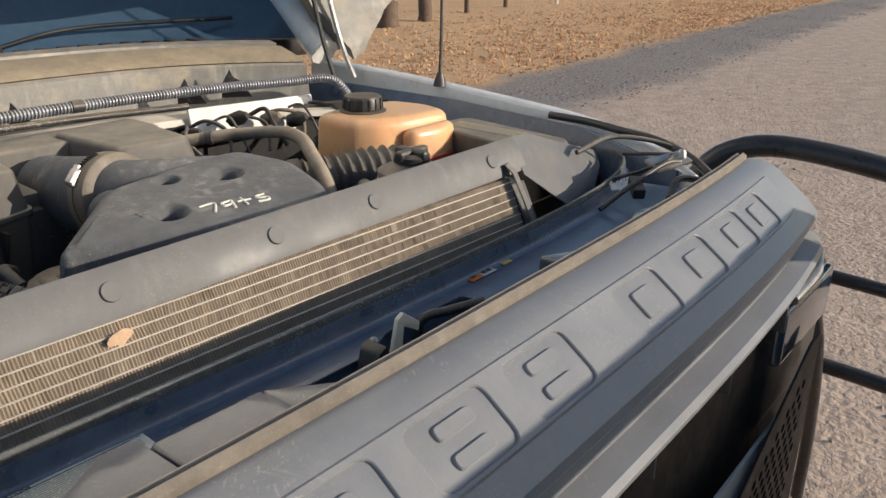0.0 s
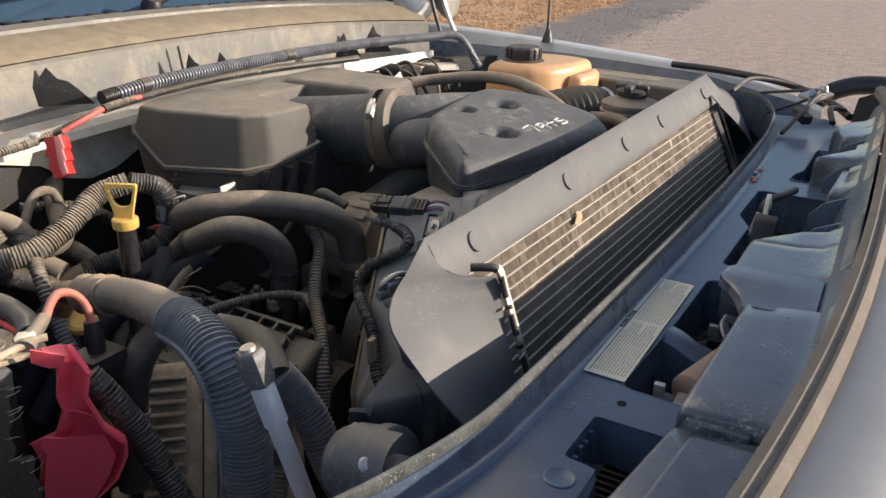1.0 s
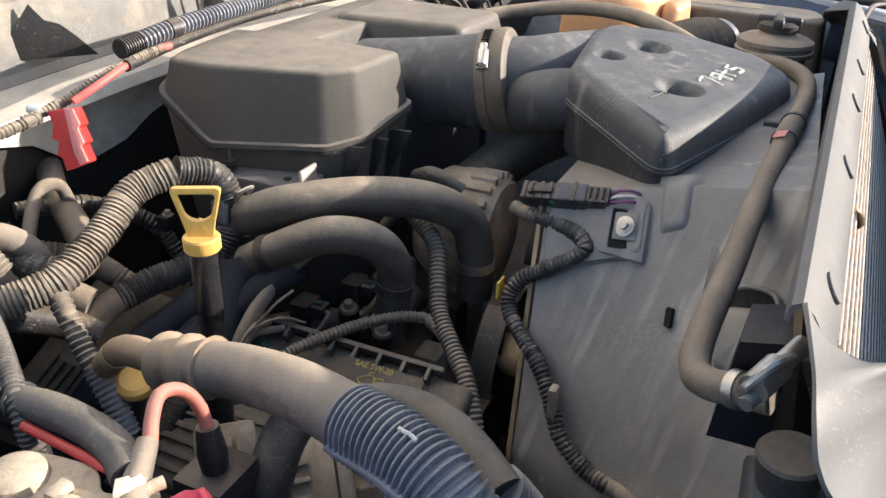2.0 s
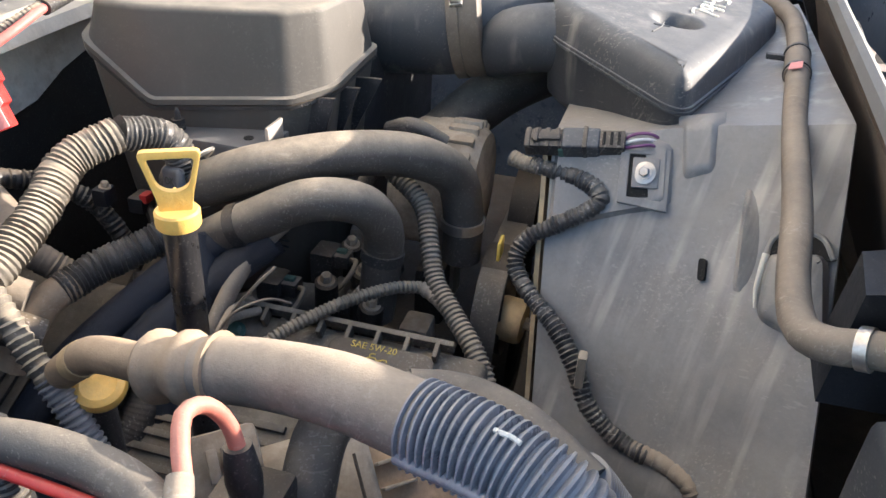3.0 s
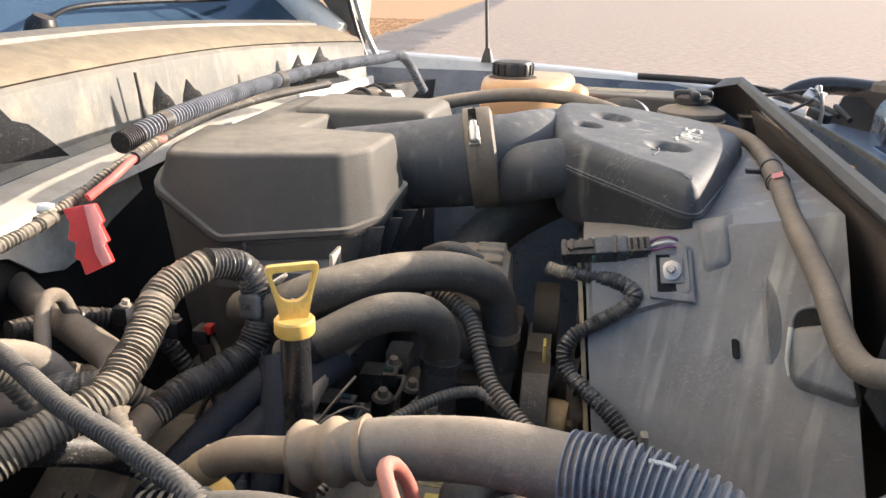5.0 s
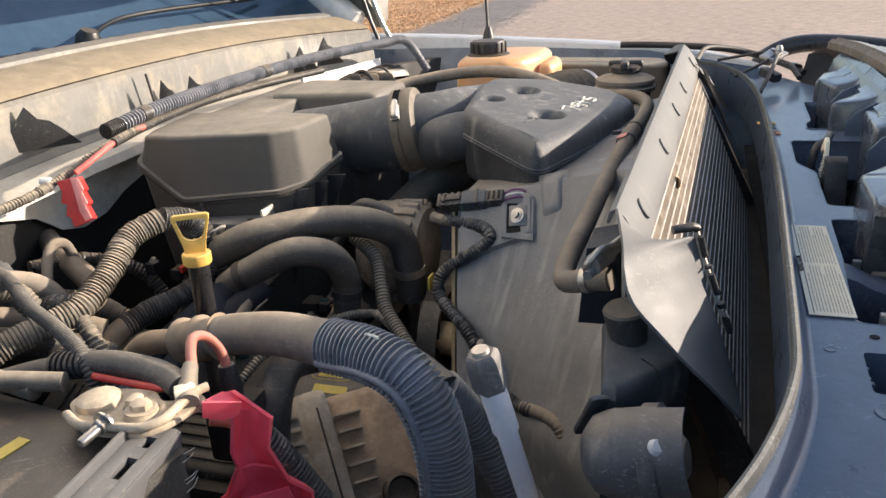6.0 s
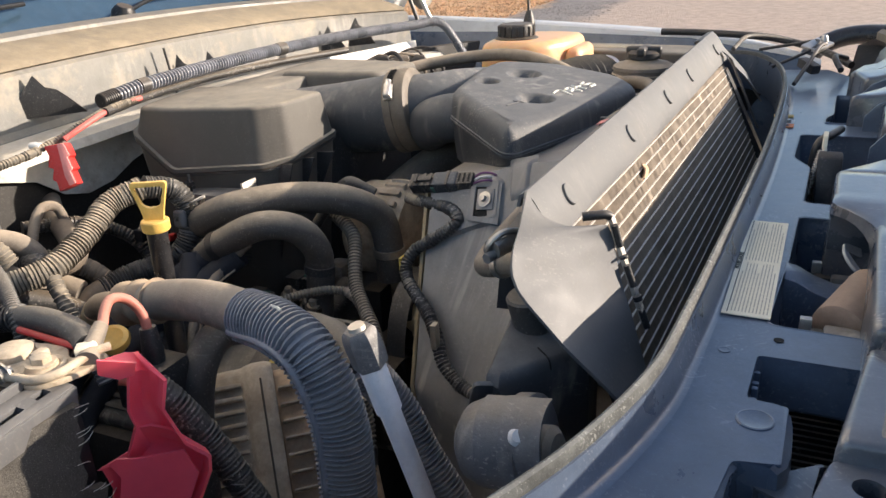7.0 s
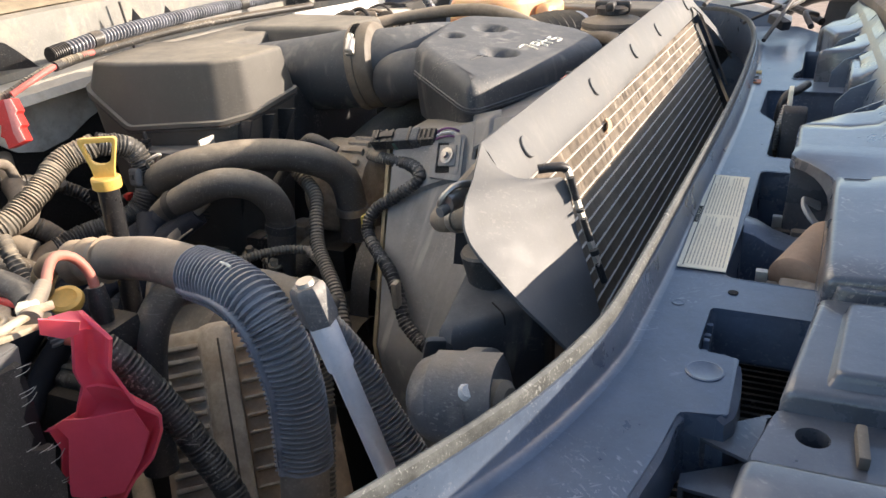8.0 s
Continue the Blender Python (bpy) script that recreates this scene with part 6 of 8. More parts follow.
for k in range(16):
    part("casting_rib", box((-0.084, -0.150 + k * 0.0138, -0.02), (-0.046, -0.1455 + k * 0.0138, 0.0030), 0.0012, m=EM), CAST, rc2)
part("casting_groove", hose([EM @ V((-0.026, -0.14, 0.0092)), EM @ V((-0.026, 0.0, 0.0094)), EM @ V((-0.026, 0.06, 0.0092))], 0.0012, 0.01, 6), DARK, rc2)
for k in range(3):
    part("raised_bar", box((-0.118 + 0.010 * k, 0.066, -0.02), (-0.111 + 0.010 * k, 0.088, 0.002), 0.001, m=EM), CAST, rc2)
part("letter_shelf", box((-0.13, 0.055, -0.04), (-0.082, 0.10, -0.004), 0.006, 2, m=EM), CAST, rc2)
part("lower_pipe", hose([EM @ V((-0.12, -0.05, -0.05)), EM @ V((-0.11, -0.09, -0.03)), EM @ V((-0.07, -0.13, -0.01)), EM @ V((0.0, -0.16, 0.0))], 0.010), DUSTY, eng)
# pulleys and belt, standing still
for x, y, z, r in ((0.33, 0.905, 1.02, 0.055), (0.45, 0.90, 1.06, 0.05), (0.24, 0.905, 0.93, 0.06), (0.42, 0.905, 0.90, 0.085)):
    part("pulley", lathe([(0.012, -0.016), (r * 0.6, -0.014), (r * 0.92, -0.004), (r, -0.014), (r, 0.014), (r * 0.5, 0.012)], (x, y, z), (0, 1, 0), 36), DARK, eng)
part("belt", loft([[(0.33 + 0.058 * math.cos(a) + (0.09 if math.cos(a) > 0 else -0.02), y, 0.97 + 0.10 * math.sin(a)) for a in (k * math.tau / 40 for k in range(40))] for y in (0.892, 0.918)], caps=False), RUBBER, eng)
alt = thing("alternator", (0.4, 0.99, 1.1), "dusty cast alternator with cooling slots", "alternator")
part("case", lathe([(0.02, -0.045), (0.058, -0.042), (0.066, -0.03), (0.066, 0.03), (0.055, 0.045), (0.02, 0.05)], (0.405, 0.985, 1.10), (0, 1, 0), 30), CAST, alt)
for k in range(10):
    a = 0.3 + k * 0.28
    part("slot_rib", box((0.05, -0.035, -0.004), (0.070, -0.005, 0.004), 0.001, m=Matrix.Translation((0.405, 0.985, 1.10)) @ Matrix.Rotation(-a, 4, "Y")), CAST, alt)
part("cap", box((0.375, 0.955, 1.14), (0.43, 1.0, 1.165), 0.008, 3), CAST, alt)
for pts, r, nm in (([(0.42, 1.04, 1.085), (0.47, 1.005, 1.125), (0.53, 0.955, 1.165), (0.60, 0.89, 1.185), (0.66, 0.84, 1.19)], 0.030, "coolant_pipe"), ([(0.20, 1.18, 1.0), (0.25, 1.10, 1.02), (0.30, 1.05, 1.0), (0.36, 1.03, 1.02)], 0.02, "coolant_pipe"),
                   ([(0.30, 1.04, 1.13), (0.315, 1.02, 1.16), (0.335, 1.0, 1.165), (0.35, 0.98, 1.14)], 0.007, "vacuum_hose"), ([(0.36, 1.03, 1.17), (0.34, 1.0, 1.185), (0.345, 0.97, 1.17)], 0.008, "vacuum_hose")):
    alone(nm, hose(pts, r), RUBBER, "dark rubber pipe low in the engine bay", "hose", group="low pipes")
for k in range(9):
    x, y = 0.22 + 0.05 * (k % 4), 0.96 + 0.09 * (k // 4)
    part("casting_lug", box((x, y, 0.96), (x + 0.035, y + 0.03, 1.0 + 0.05 * random.random()), 0.006), CAST if k % 2 else DARK, eng)

# small hardware on and round the engine
for x, y, z in ((0.236, 1.013, 1.058), (0.246, 1.052, 1.058), (0.221, 0.998, 1.060), (0.285, 1.03, 1.05), (0.33, 1.06, 1.05), (0.19, 1.10, 1.055)):
    part("bolt", hexhead((x, y, z), (-0.2, -0.1, 1), 0.0055, 0.010), CAST, eng)
    part("bolt_boss", lathe([(0.012, -0.05), (0.011, 0.0), (0.009, 0.001)], (x, y, z), (-0.2, -0.1, 1), 14), DARK, eng)
for x, y, z in ((0.245, 1.105, 1.050), (0.175, 1.135, 1.050), (0.30, 1.075, 1.055)):
    cpl = thing("ignition_coil", (x, y, z - 0.06), "black ignition coil with a small plug", "coil", group="coils on the engine")
    part("body", box((x - 0.016, y - 0.012, z - 0.05), (x + 0.014, y + 0.012, z + 0.006), 0.004), BLACK, cpl)
    part("plug", box((x - 0.010, y - 0.026, z - 0.010), (x + 0.008, y - 0.010, z + 0.004), 0.002), RUBBER, cpl)
    part("clip", box((x - 0.004, y - 0.022, z + 0.003), (x + 0.003, y - 0.012, z + 0.007), 0.001), GREENP, cpl)
    part("wire", hose([(x - 0.001, y - 0.024, z - 0.003), (x - 0.012, y - 0.036, z + 0.002), (x - 0.03, y - 0.03, z - 0.012), (x - 0.05, y - 0.01, z - 0.03)], 0.0026, 0.005, 8), DUSTY, cpl)
alone("yellow_tag", box((0.268, 0.896, 1.100), (0.286, 0.899, 1.118), 0.001), YELLOWINK, "small yellow tag on the dark engine front", "tag")
ip = thing("idler_pulley", (0.292, 0.875, 1.02), "ochre dusty idler pulley beside the shroud", "pulley")
part("drum", lathe([(0.006, -0.018), (0.020, -0.017), (0.022, -0.012), (0.022, 0.012), (0.020, 0.016), (0.006, 0.017)], (0.296, 0.888, 1.022), (0.1, 1, 0.05), 28), OCHRE, ip)
part("hub_bolt", hexhead((0.295, 0.872, 1.021), (-0.1, -1, 0), 0.006, 0.008), CAST, ip)
rl = thing("relay_block", (0.02, 1.31, 1.12), "dusty grey relay block in front of the firewall", "relay")
RLM = axes((0.03, 1.318, 1.185), (0.85, -0.5, 0.1), (-0.2, -0.25, 0.95))
part("body", box((-0.035, -0.022, -0.05), (0.030, 0.022, 0.0), 0.004, m=RLM), SHIELD, rl)
for k in range(5):
    part("lid_rib", box((-0.030 + k * 0.012, -0.018, 0.0), (-0.024 + k * 0.012, 0.018, 0.006), 0.0015, m=RLM), SHIELD, rl)
part("lug", box((-0.052, -0.010, -0.016), (-0.034, 0.010, -0.008), 0.002, m=RLM), CAST, rl)
rp = thing("small_red_plug", (0.232, 1.231, 1.10), "small red and black plug behind the harness", "plug")
part("body", box((0.222, 1.220, 1.108), (0.244, 1.236, 1.124), 0.003), BLACK, rp)
part("lock", box((0.224, 1.216, 1.119), (0.236, 1.224, 1.128), 0.002), REDCLIP, rp, "red lock tab")
part("wire", hose([(0.234, 1.222, 1.113), (0.215, 1.205, 1.105), (0.19, 1.20, 1.09), (0.17, 1.21, 1.06)], 0.003, 0.005, 8), TAPE, rp)

# ---- hoses ----
def ring_clamp(p, q, r, parent, material=STEEL):
    a = (V(q) - V(p)).normalized()
    return part("hose_clamp", lathe([(r, -0.005), (r + 0.0016, -0.005), (r + 0.0016, 0.005), (r, 0.005)], p, a, 28), material, parent, "spring hose clamp")


uh = thing("radiator_hose", (0.25, 1.03, 1.05), "black rubber hose with a dusty top", "hose", group="coolant hoses")
UP = [(0.235, 1.185, 1.145), (0.208, 1.145, 1.160), (0.207, 1.095, 1.183), (0.245, 1.035, 1.190), (0.290, 0.985, 1.178), (0.322, 0.955, 1.150), (0.328, 0.945, 1.11), (0.33, 0.945, 1.06)]
part("hose", hose(UP, 0.0195), RUBBERTOP, uh)
ring_clamp((0.328, 0.945, 1.10), (0.33, 0.945, 1.06), 0.0195, uh)
c = ring_clamp((0.214, 1.155, 1.155), (0.207, 1.12, 1.17), 0.0195, uh)
part("clamp_ears", hose([(0.20, 1.145, 1.178), (0.193, 1.14, 1.19), (0.205, 1.13, 1.196), (0.21, 1.14, 1.185)], 0.002, 0.003, 6), STEEL, c)
vh = thing("heater_hose", (0.2, 1.03, 1.05), "smaller black rubber hose with a dusty bend", "hose", group="coolant hoses")
part("hose", hose([(0.185, 1.125, 1.125), (0.178, 1.09, 1.148), (0.190, 1.04, 1.172), (0.212, 1.005, 1.165), (0.232, 0.992, 1.135), (0.240, 0.995, 1.10), (0.235, 1.0, 1.04)], 0.0175), RUBBERTOP, vh)
ring_clamp((0.238, 0.994, 1.105), (0.236, 0.998, 1.07), 0.0175, vh, BLACK)
ring_clamp((0.1785, 1.095, 1.145), (0.18, 1.08, 1.152), 0.0175, vh, BLACK)

bh = thing("air_pump_hose", (-0.05, 0.85, 1.05), "large dusty hose ending in black corrugated tube", "hose")
part("narrow_end", hose([(0.03, 1.165, 1.085), (0.012, 1.135, 1.115), (-0.005, 1.095, 1.150), (-0.018, 1.05, 1.165), (-0.022, 1.03, 1.170)], 0.0118), TAN, bh)
part("tape_band", hose([(0.0045, 1.119, 1.1303), (-0.0005, 1.107, 1.141)], 0.0124, 0.004, 18, lumps=0), OCHRE, bh, "yellowed tape band")
part("cuff", sweep(spline([(-0.020, 1.040, 1.167), (-0.022, 1.02, 1.173), (-0.022, 0.995, 1.178)], 0.004), lambda i: 0.0195 + 0.0025 * math.sin(i * 1.2), 20), TAN, bh, "ribbed dusty cuff")
part("hose", hose([(-0.022, 1.005, 1.176), (-0.024, 0.97, 1.184), (-0.032, 0.92, 1.192), (-0.043, 0.868, 1.192)], (0.0185, 0.0205)), DUSTY, bh)
TUBE_RUN = [(-0.041, 0.876, 1.192), (-0.053, 0.838, 1.194), (-0.066, 0.803, 1.187), (-0.071, 0.783, 1.162), (-0.070, 0.774, 1.122), (-0.073, 0.771, 1.075), (-0.076, 0.770, 1.052)]
part("corrugated_tube", ribbed(TUBE_RUN, 0.0228, 0.0044, 0.0042, 24), LOOM, bh, "black corrugated tube")
def seam_side(pts, r, turn):
    """Places along the inner side of a bent tube, turned towards the open side of the bay."""
    out = []
    path = spline(pts, 0.008)
    for i, q in enumerate(path):
        t = (path[min(i + 1, len(path) - 1)] - path[max(i - 1, 0)]).normalized()
        fore = (V((-0.54, 0.48, 1.48)) - q).normalized()
        side = t.cross(fore).normalized()
        if side.dot(V((-0.03, 0.87, 1.05)) - q) < 0:
            side.negate()
        fore = side.cross(t)
        if fore.dot(V((-1, -1, 1))) < 0:
            fore.negate()
        out.append(q + (side * math.cos(turn) + fore * math.sin(turn)) * r)
    return out


part("seam_strip", hose(seam_side(TUBE_RUN, 0.0206, 0.62), 0.0038, 0.005, 10, lumps=0), LOOM, bh, "smooth strip beside the split")
part("split_seam", ribbed(seam_side(TUBE_RUN, 0.0222, 0.22), 0.0022, 0.0044, 0.0018, 8), LOOM, bh, "toothed split seam")
part("lower_end", hose([(-0.076, 0.770, 1.056), (-0.089, 0.770, 0.99), (-0.10, 0.772, 0.93)], 0.020), DUSTY, bh)
part("paint_dab", hose([(-0.058, 0.836, 1.2145), (-0.060, 0.832, 1.2152), (-0.0605, 0.828, 1.2150), (-0.063, 0.823, 1.2146)], 0.0013, 0.002, 6), PAINTPEN, bh)

sh = thing("drain_hose", (0.0, 0.72, 1.0), "second black corrugated hose below", "hose")
part("hose", hose([(0.030, 0.903, 1.142), (0.038, 0.88, 1.140), (0.034, 0.855, 1.141), (0.018, 0.825, 1.142), (-0.005, 0.79, 1.135)], 0.0165), RUBBER, sh)
part("corrugated_tube", ribbed([(-0.002, 0.795, 1.138), (0.010, 0.782, 1.112), (0.014, 0.766, 1.085), (0.012, 0.748, 1.050), (0.010, 0.716, 1.0), (0.006, 0.69, 0.95)], 0.0178, 0.0044, 0.0036, 22), LOOM, sh)
lh = thing("bypass_hose", (0.0, 0.9, 0.95), "dusty black hose curving below the corrugated tube", "hose", group="coolant hoses")
part("hose", hose([(-0.075, 0.93, 1.0), (-0.062, 0.935, 1.078), (-0.046, 0.935, 1.130), (-0.015, 0.937, 1.148), (0.012, 0.925, 1.146), (0.035, 0.895, 1.14)], 0.0155), RUBBER, lh)
ring_clamp((-0.062, 0.935, 1.078), (-0.056, 0.935, 1.095), 0.0158, lh, BRASS)
tc = thing("battery_cable", (-0.05, 0.93, 0.95), "taped black battery cable", "cable")
part("sheath", taped([(-0.108, 0.925, 1.150), (-0.100, 0.912, 1.130), (-0.088, 0.894, 1.09), (-0.083, 0.873, 1.05), (-0.082, 0.850, 1.01), (-0.09, 0.82, 0.95)], 0.0132, 0.0042, 0.0011, 18), CREASED, tc)
part("spliced_end", hose([(-0.122, 0.945, 1.163), (-0.114, 0.934, 1.158), (-0.107, 0.924, 1.149)], 0.006), PINK, tc)

vl = thing("alternator_loom", (0.0, 0.80, 0.9), "tan dusty corrugated loom hanging beside the metal tube", "loom")
part("sleeve", ribbed([(0.022, 0.815, 1.085), (0.020, 0.81, 1.06), (0.012, 0.806, 1.04), (0.002, 0.802, 1.02), (-0.017, 0.795, 0.98), (-0.03, 0.79, 0.94)], 0.0098, 0.0046, 0.0016, 14), GREYLOOM, vl)
part("tape_wrap", hose([(0.012, 0.806, 1.04), (0.005, 0.803, 1.026)], 0.0108, 0.004, 14), TAPE, vl)
alone("loom_bracket", prism(rounded([(-0.010, -0.012), (0.008, -0.010), (0.012, 0.006), (-0.004, 0.012)], 0.003), -0.0012, 0.0012, "z", 0.0005, m=axes((0.006, 0.813, 1.09), (0.6, -0.7, 0.1), (-0.5, -0.5, 0.7))), BRASS, "small pale metal bracket on the dirty engine", "bracket")

rod = thing("support_rod", (-0.08, 0.70, 0.95), "pale grey metal tube with grey hexagonal cap", "rod")
RT, RB = V((-0.0965, 0.727, 1.212)), V((-0.064, 0.684, 1.0))
part("tube", hose([RT, (RT + RB) / 2, RB], 0.0080, 0.02, 20, lumps=0), TUBEMETAL, rod)
part("sleeve", hose([RT, RT.lerp(RB, 0.22)], 0.0099, 0.01, 20, lumps=0), TUBEMETAL, rod)
ax = (RT - RB).normalized()
part("cap", lathe([(0.0126, -0.006), (0.0134, 0.0), (0.0132, 0.016), (0.0120, 0.022), (0.0098, 0.024)], RT - ax * 0.003, ax, 6), HORNGREY, rod, "grey hexagonal cap with worn top")
part("cap_stub", lathe([(0.0065, 0), (0.006, 0.003)], RT + ax * 0.021, ax, 12), ALU, rod)

# ---- hoses and sleeves by the cowl ----
for pts, r in (([(0.195, 1.085, 1.150), (0.175, 1.115, 1.128), (0.155, 1.142, 1.108), (0.125, 1.166, 1.088), (0.085, 1.186, 1.068), (0.05, 1.20, 1.045), (0.02, 1.215, 1.01), (-0.01, 1.225, 0.96)], 0.0145), ([(0.185, 1.07, 1.135), (0.165, 1.098, 1.112), (0.143, 1.122, 1.092), (0.108, 1.144, 1.072), (0.077, 1.158, 1.052), (0.050, 1.170, 1.025), (0.02, 1.182, 0.99), (-0.01, 1.19, 0.95)], 0.015), ([(0.17, 1.13, 1.13), (0.145, 1.12, 1.10), (0.11, 1.12, 1.05), (0.07, 1.13, 0.98)], 0.015)):
    ws = thing("woven_sleeve", pts[0], "dark woven hose sleeve beside the dipstick", "sleeve", group="woven sleeves")
    part("sleeve", hose(pts, r, 0.006, 18), WOVEN, ws)
    path = spline(pts, 0.003)
    for side in range(14):
        wind = [path[i] + V((math.cos(side * 0.449 + i * 0.22), math.sin(side * 0.449 + i * 0.22) * 0.8, math.sin(side * 0.449 + i * 0.22) * 0.6)) * (r * 0.98) for i in range(0, len(path), 3)]
        part("thread", hose(wind, 0.0007, 0.008, 4), WOVEN, ws)
for pts in ([(0.150, 1.040, 1.10), (0.132, 1.052, 1.112), (0.118, 1.076, 1.10), (0.112, 1.088, 1.07), (0.10, 1.080, 1.03)], [(0.152, 1.052, 1.13), (0.135, 1.062, 1.12), (0.122, 1.082, 1.09), (0.108, 1.080, 1.06), (0.098, 1.072, 1.02)]):
    alone("thin_wire", hose(pts, 0.0013, 0.005, 6), BROWN, "thin dusty wire hanging beside the dipstick", "wire", group="thin wires")
# ---- dipsticks ----
dip = thing("oil_dipstick", (0.06, 1.07, 0.95), "yellow loop-handled oil dipstick in a black tube", "dipstick")
DM = axes((0.0655, 1.0715, 1.217), (0.018, -0.033, 0), (0, 0, 1))
outer = rounded([(-0.0195, 0.044), (0.0195, 0.044), (0.0110, 0.011), (0.0098, 0.0), (-0.0098, 0.0), (-0.0110, 0.011)], 0.005, 4)
inner = rounded([(-0.0150, 0.0390), (0.0150, 0.0390), (0.0098, 0.0205), (0.004, 0.0165), (-0.004, 0.0165), (-0.0098, 0.0205)], 0.004, 4)
bm = prism([(x, y) for x, y in outer], -0.0028, 0.0028, "z", 0, holes=[inner])
bevelled(bm, 0.0012, 2)
bm.transform(DM @ Matrix.Rotation(math.pi / 2, 4, "X"))
part("loop_handle", bm, YELLOW, dip)
part("collar", lathe([(0.0135, -0.006), (0.0145, -0.0045), (0.0145, 0.0045), (0.0132, 0.006), (0.01, 0.006)], (0.0655, 1.0715, 1.2145), (0.0, 0, 1), 26), YELLOW, dip)
part("handle_rib", box((-0.001, 0.0, 0.004), (0.001, 0.0045, 0.0165), 0.0004, m=DM), YELLOW, dip)
part("guide_tube", hose([(0.0655, 1.0715, 1.212), (0.064, 1.071, 1.14), (0.061, 1.070, 1.05), (0.058, 1.068, 0.95)], 0.0108, 0.01, 18, lumps=0), GUARD, dip, "glossy black guide tube")
ol = thing("oil_cap_ring", (0.028, 1.128, 1.05), "dirty yellow ring-pull below the hose", "dipstick")
part("ring", lathe([(0.0085, -0.004), (0.0125, -0.006), (0.0175, -0.005), (0.0190, 0.0), (0.0175, 0.0045), (0.0125, 0.0055), (0.0090, 0.0035)], (0.028, 1.128, 1.088), (-0.35, -0.25, 0.9), 32), YELLOW, ol)
part("web", lathe([(0.0095, -0.003), (0.0095, -0.001), (0.001, -0.001)], (0.028, 1.128, 1.087), (-0.35, -0.25, 0.9), 20), DARK, ol)
part("stem", hose([(0.030, 1.130, 1.083), (0.034, 1.133, 1.06), (0.036, 1.135, 1.0)], 0.008, 0.01), RUBBER, ol)

# ---- harnesses ----
hn = thing("wiring_harness", (0.1, 1.18, 1.05), "thick dusty corrugated wiring harness bent in a loop", "harness")
LP = [(-0.06, 1.265, 1.135), (-0.02, 1.235, 1.15), (0.029, 1.207, 1.159), (0.062, 1.204, 1.170), (0.095, 1.205, 1.184), (0.131, 1.206, 1.204), (0.166, 1.186, 1.216), (0.196, 1.168, 1.204), (0.204, 1.158, 1.178), (0.196, 1.154, 1.150),
      (0.180, 1.162, 1.127), (0.153, 1.182, 1.117), (0.128, 1.199, 1.112), (0.098, 1.212, 1.106)]
part("loop", taped(LP[:7], 0.0147, 0.0040, 0.0018, 20), GREYLOOM, hn, "dusty grey corrugated sleeve")
part("loop_return", taped(LP[6:], 0.0142, 0.0040, 0.0022, 20), CREASED, hn, "black corrugated sleeve")
okm = axes((0.1995, 1.1535, 1.168), (-0.2, -0.1, -1), (-0.75, 0.35, 0.3))
tag = part("tag", box((-0.011, -0.012, 0.008), (0.011, 0.012, 0.0165), 0.006, 3, m=okm), SHIELD, hn, "pale tag with stamped letters")
part("tag_text", lettering("OK", 0.009, okm @ Matrix.Translation((0, 0, 0.0167)) @ Matrix.Rotation(math.pi / 2, 4, "Z"), 0.0003), INK, tag)
part("branch", taped([(0.03, 1.206, 1.157), (0.024, 1.190, 1.142), (0.016, 1.168, 1.115), (0.012, 1.15, 1.095)], 0.0095, 0.0058, 0.0016), GREYLOOM, hn)
part("branch_end", ribbed([(0.013, 1.155, 1.10), (0.008, 1.135, 1.075), (0.004, 1.12, 1.05)], 0.0105, 0.005, 0.0018, 14), LOOM, hn)
part("tan_sleeve", hose([(0.108, 1.208, 1.108), (0.080, 1.218, 1.098), (0.05, 1.23, 1.06)], 0.013), TAN, hn)
for pts in ([(0.15, 1.165, 1.10), (0.115, 1.15, 1.06), (0.08, 1.14, 1.02), (0.04, 1.15, 0.98)], [(0.175, 1.14, 1.09), (0.14, 1.12, 1.05), (0.10, 1.11, 1.0), (0.06, 1.12, 0.96)]):
    alone("braided_cable", taped(pts, 0.015, 0.004, 0.0006, 16), TAPE, "dark braided cable sleeve below the harness loop", "cable", group="braided cables")
dl = thing("diagonal_loom", (-0.05, 1.18, 1.1), "thin grey corrugated loom crossing the harness", "loom")
part("sleeve", ribbed([(0.045, 1.325, 1.195), (0.0, 1.25, 1.203), (-0.05, 1.177, 1.205), (-0.084, 1.115, 1.206), (-0.112, 1.068, 1.205), (-0.124, 1.048, 1.196), (-0.128, 1.038, 1.17)], 0.0070, 0.0036, 0.0013, 14), RUBBER, dl)
part("end_cuff", hose([(-0.127, 1.039, 1.176), (-0.129, 1.036, 1.16)], 0.0076, 0.003, 14), TAPE, dl)
for pts, r, mt in (([(0.02, 1.30, 1.19), (0.05, 1.275, 1.175), (0.062, 1.26, 1.15), (0.05, 1.25, 1.12)], 0.013, DUSTY), ([(-0.02, 1.32, 1.16), (0.02, 1.29, 1.145), (0.06, 1.255, 1.125), (0.075, 1.22, 1.11)], 0.015, DUSTY),
                   ([(-0.08, 1.24, 1.17), (-0.02, 1.255, 1.145), (0.04, 1.225, 1.11), (0.06, 1.20, 1.09)], 0.014, TAPE)):
    alone("brown_hose", hose(pts, r), mt, "dusty brown hose behind the battery", "hose", group="hoses by the firewall")

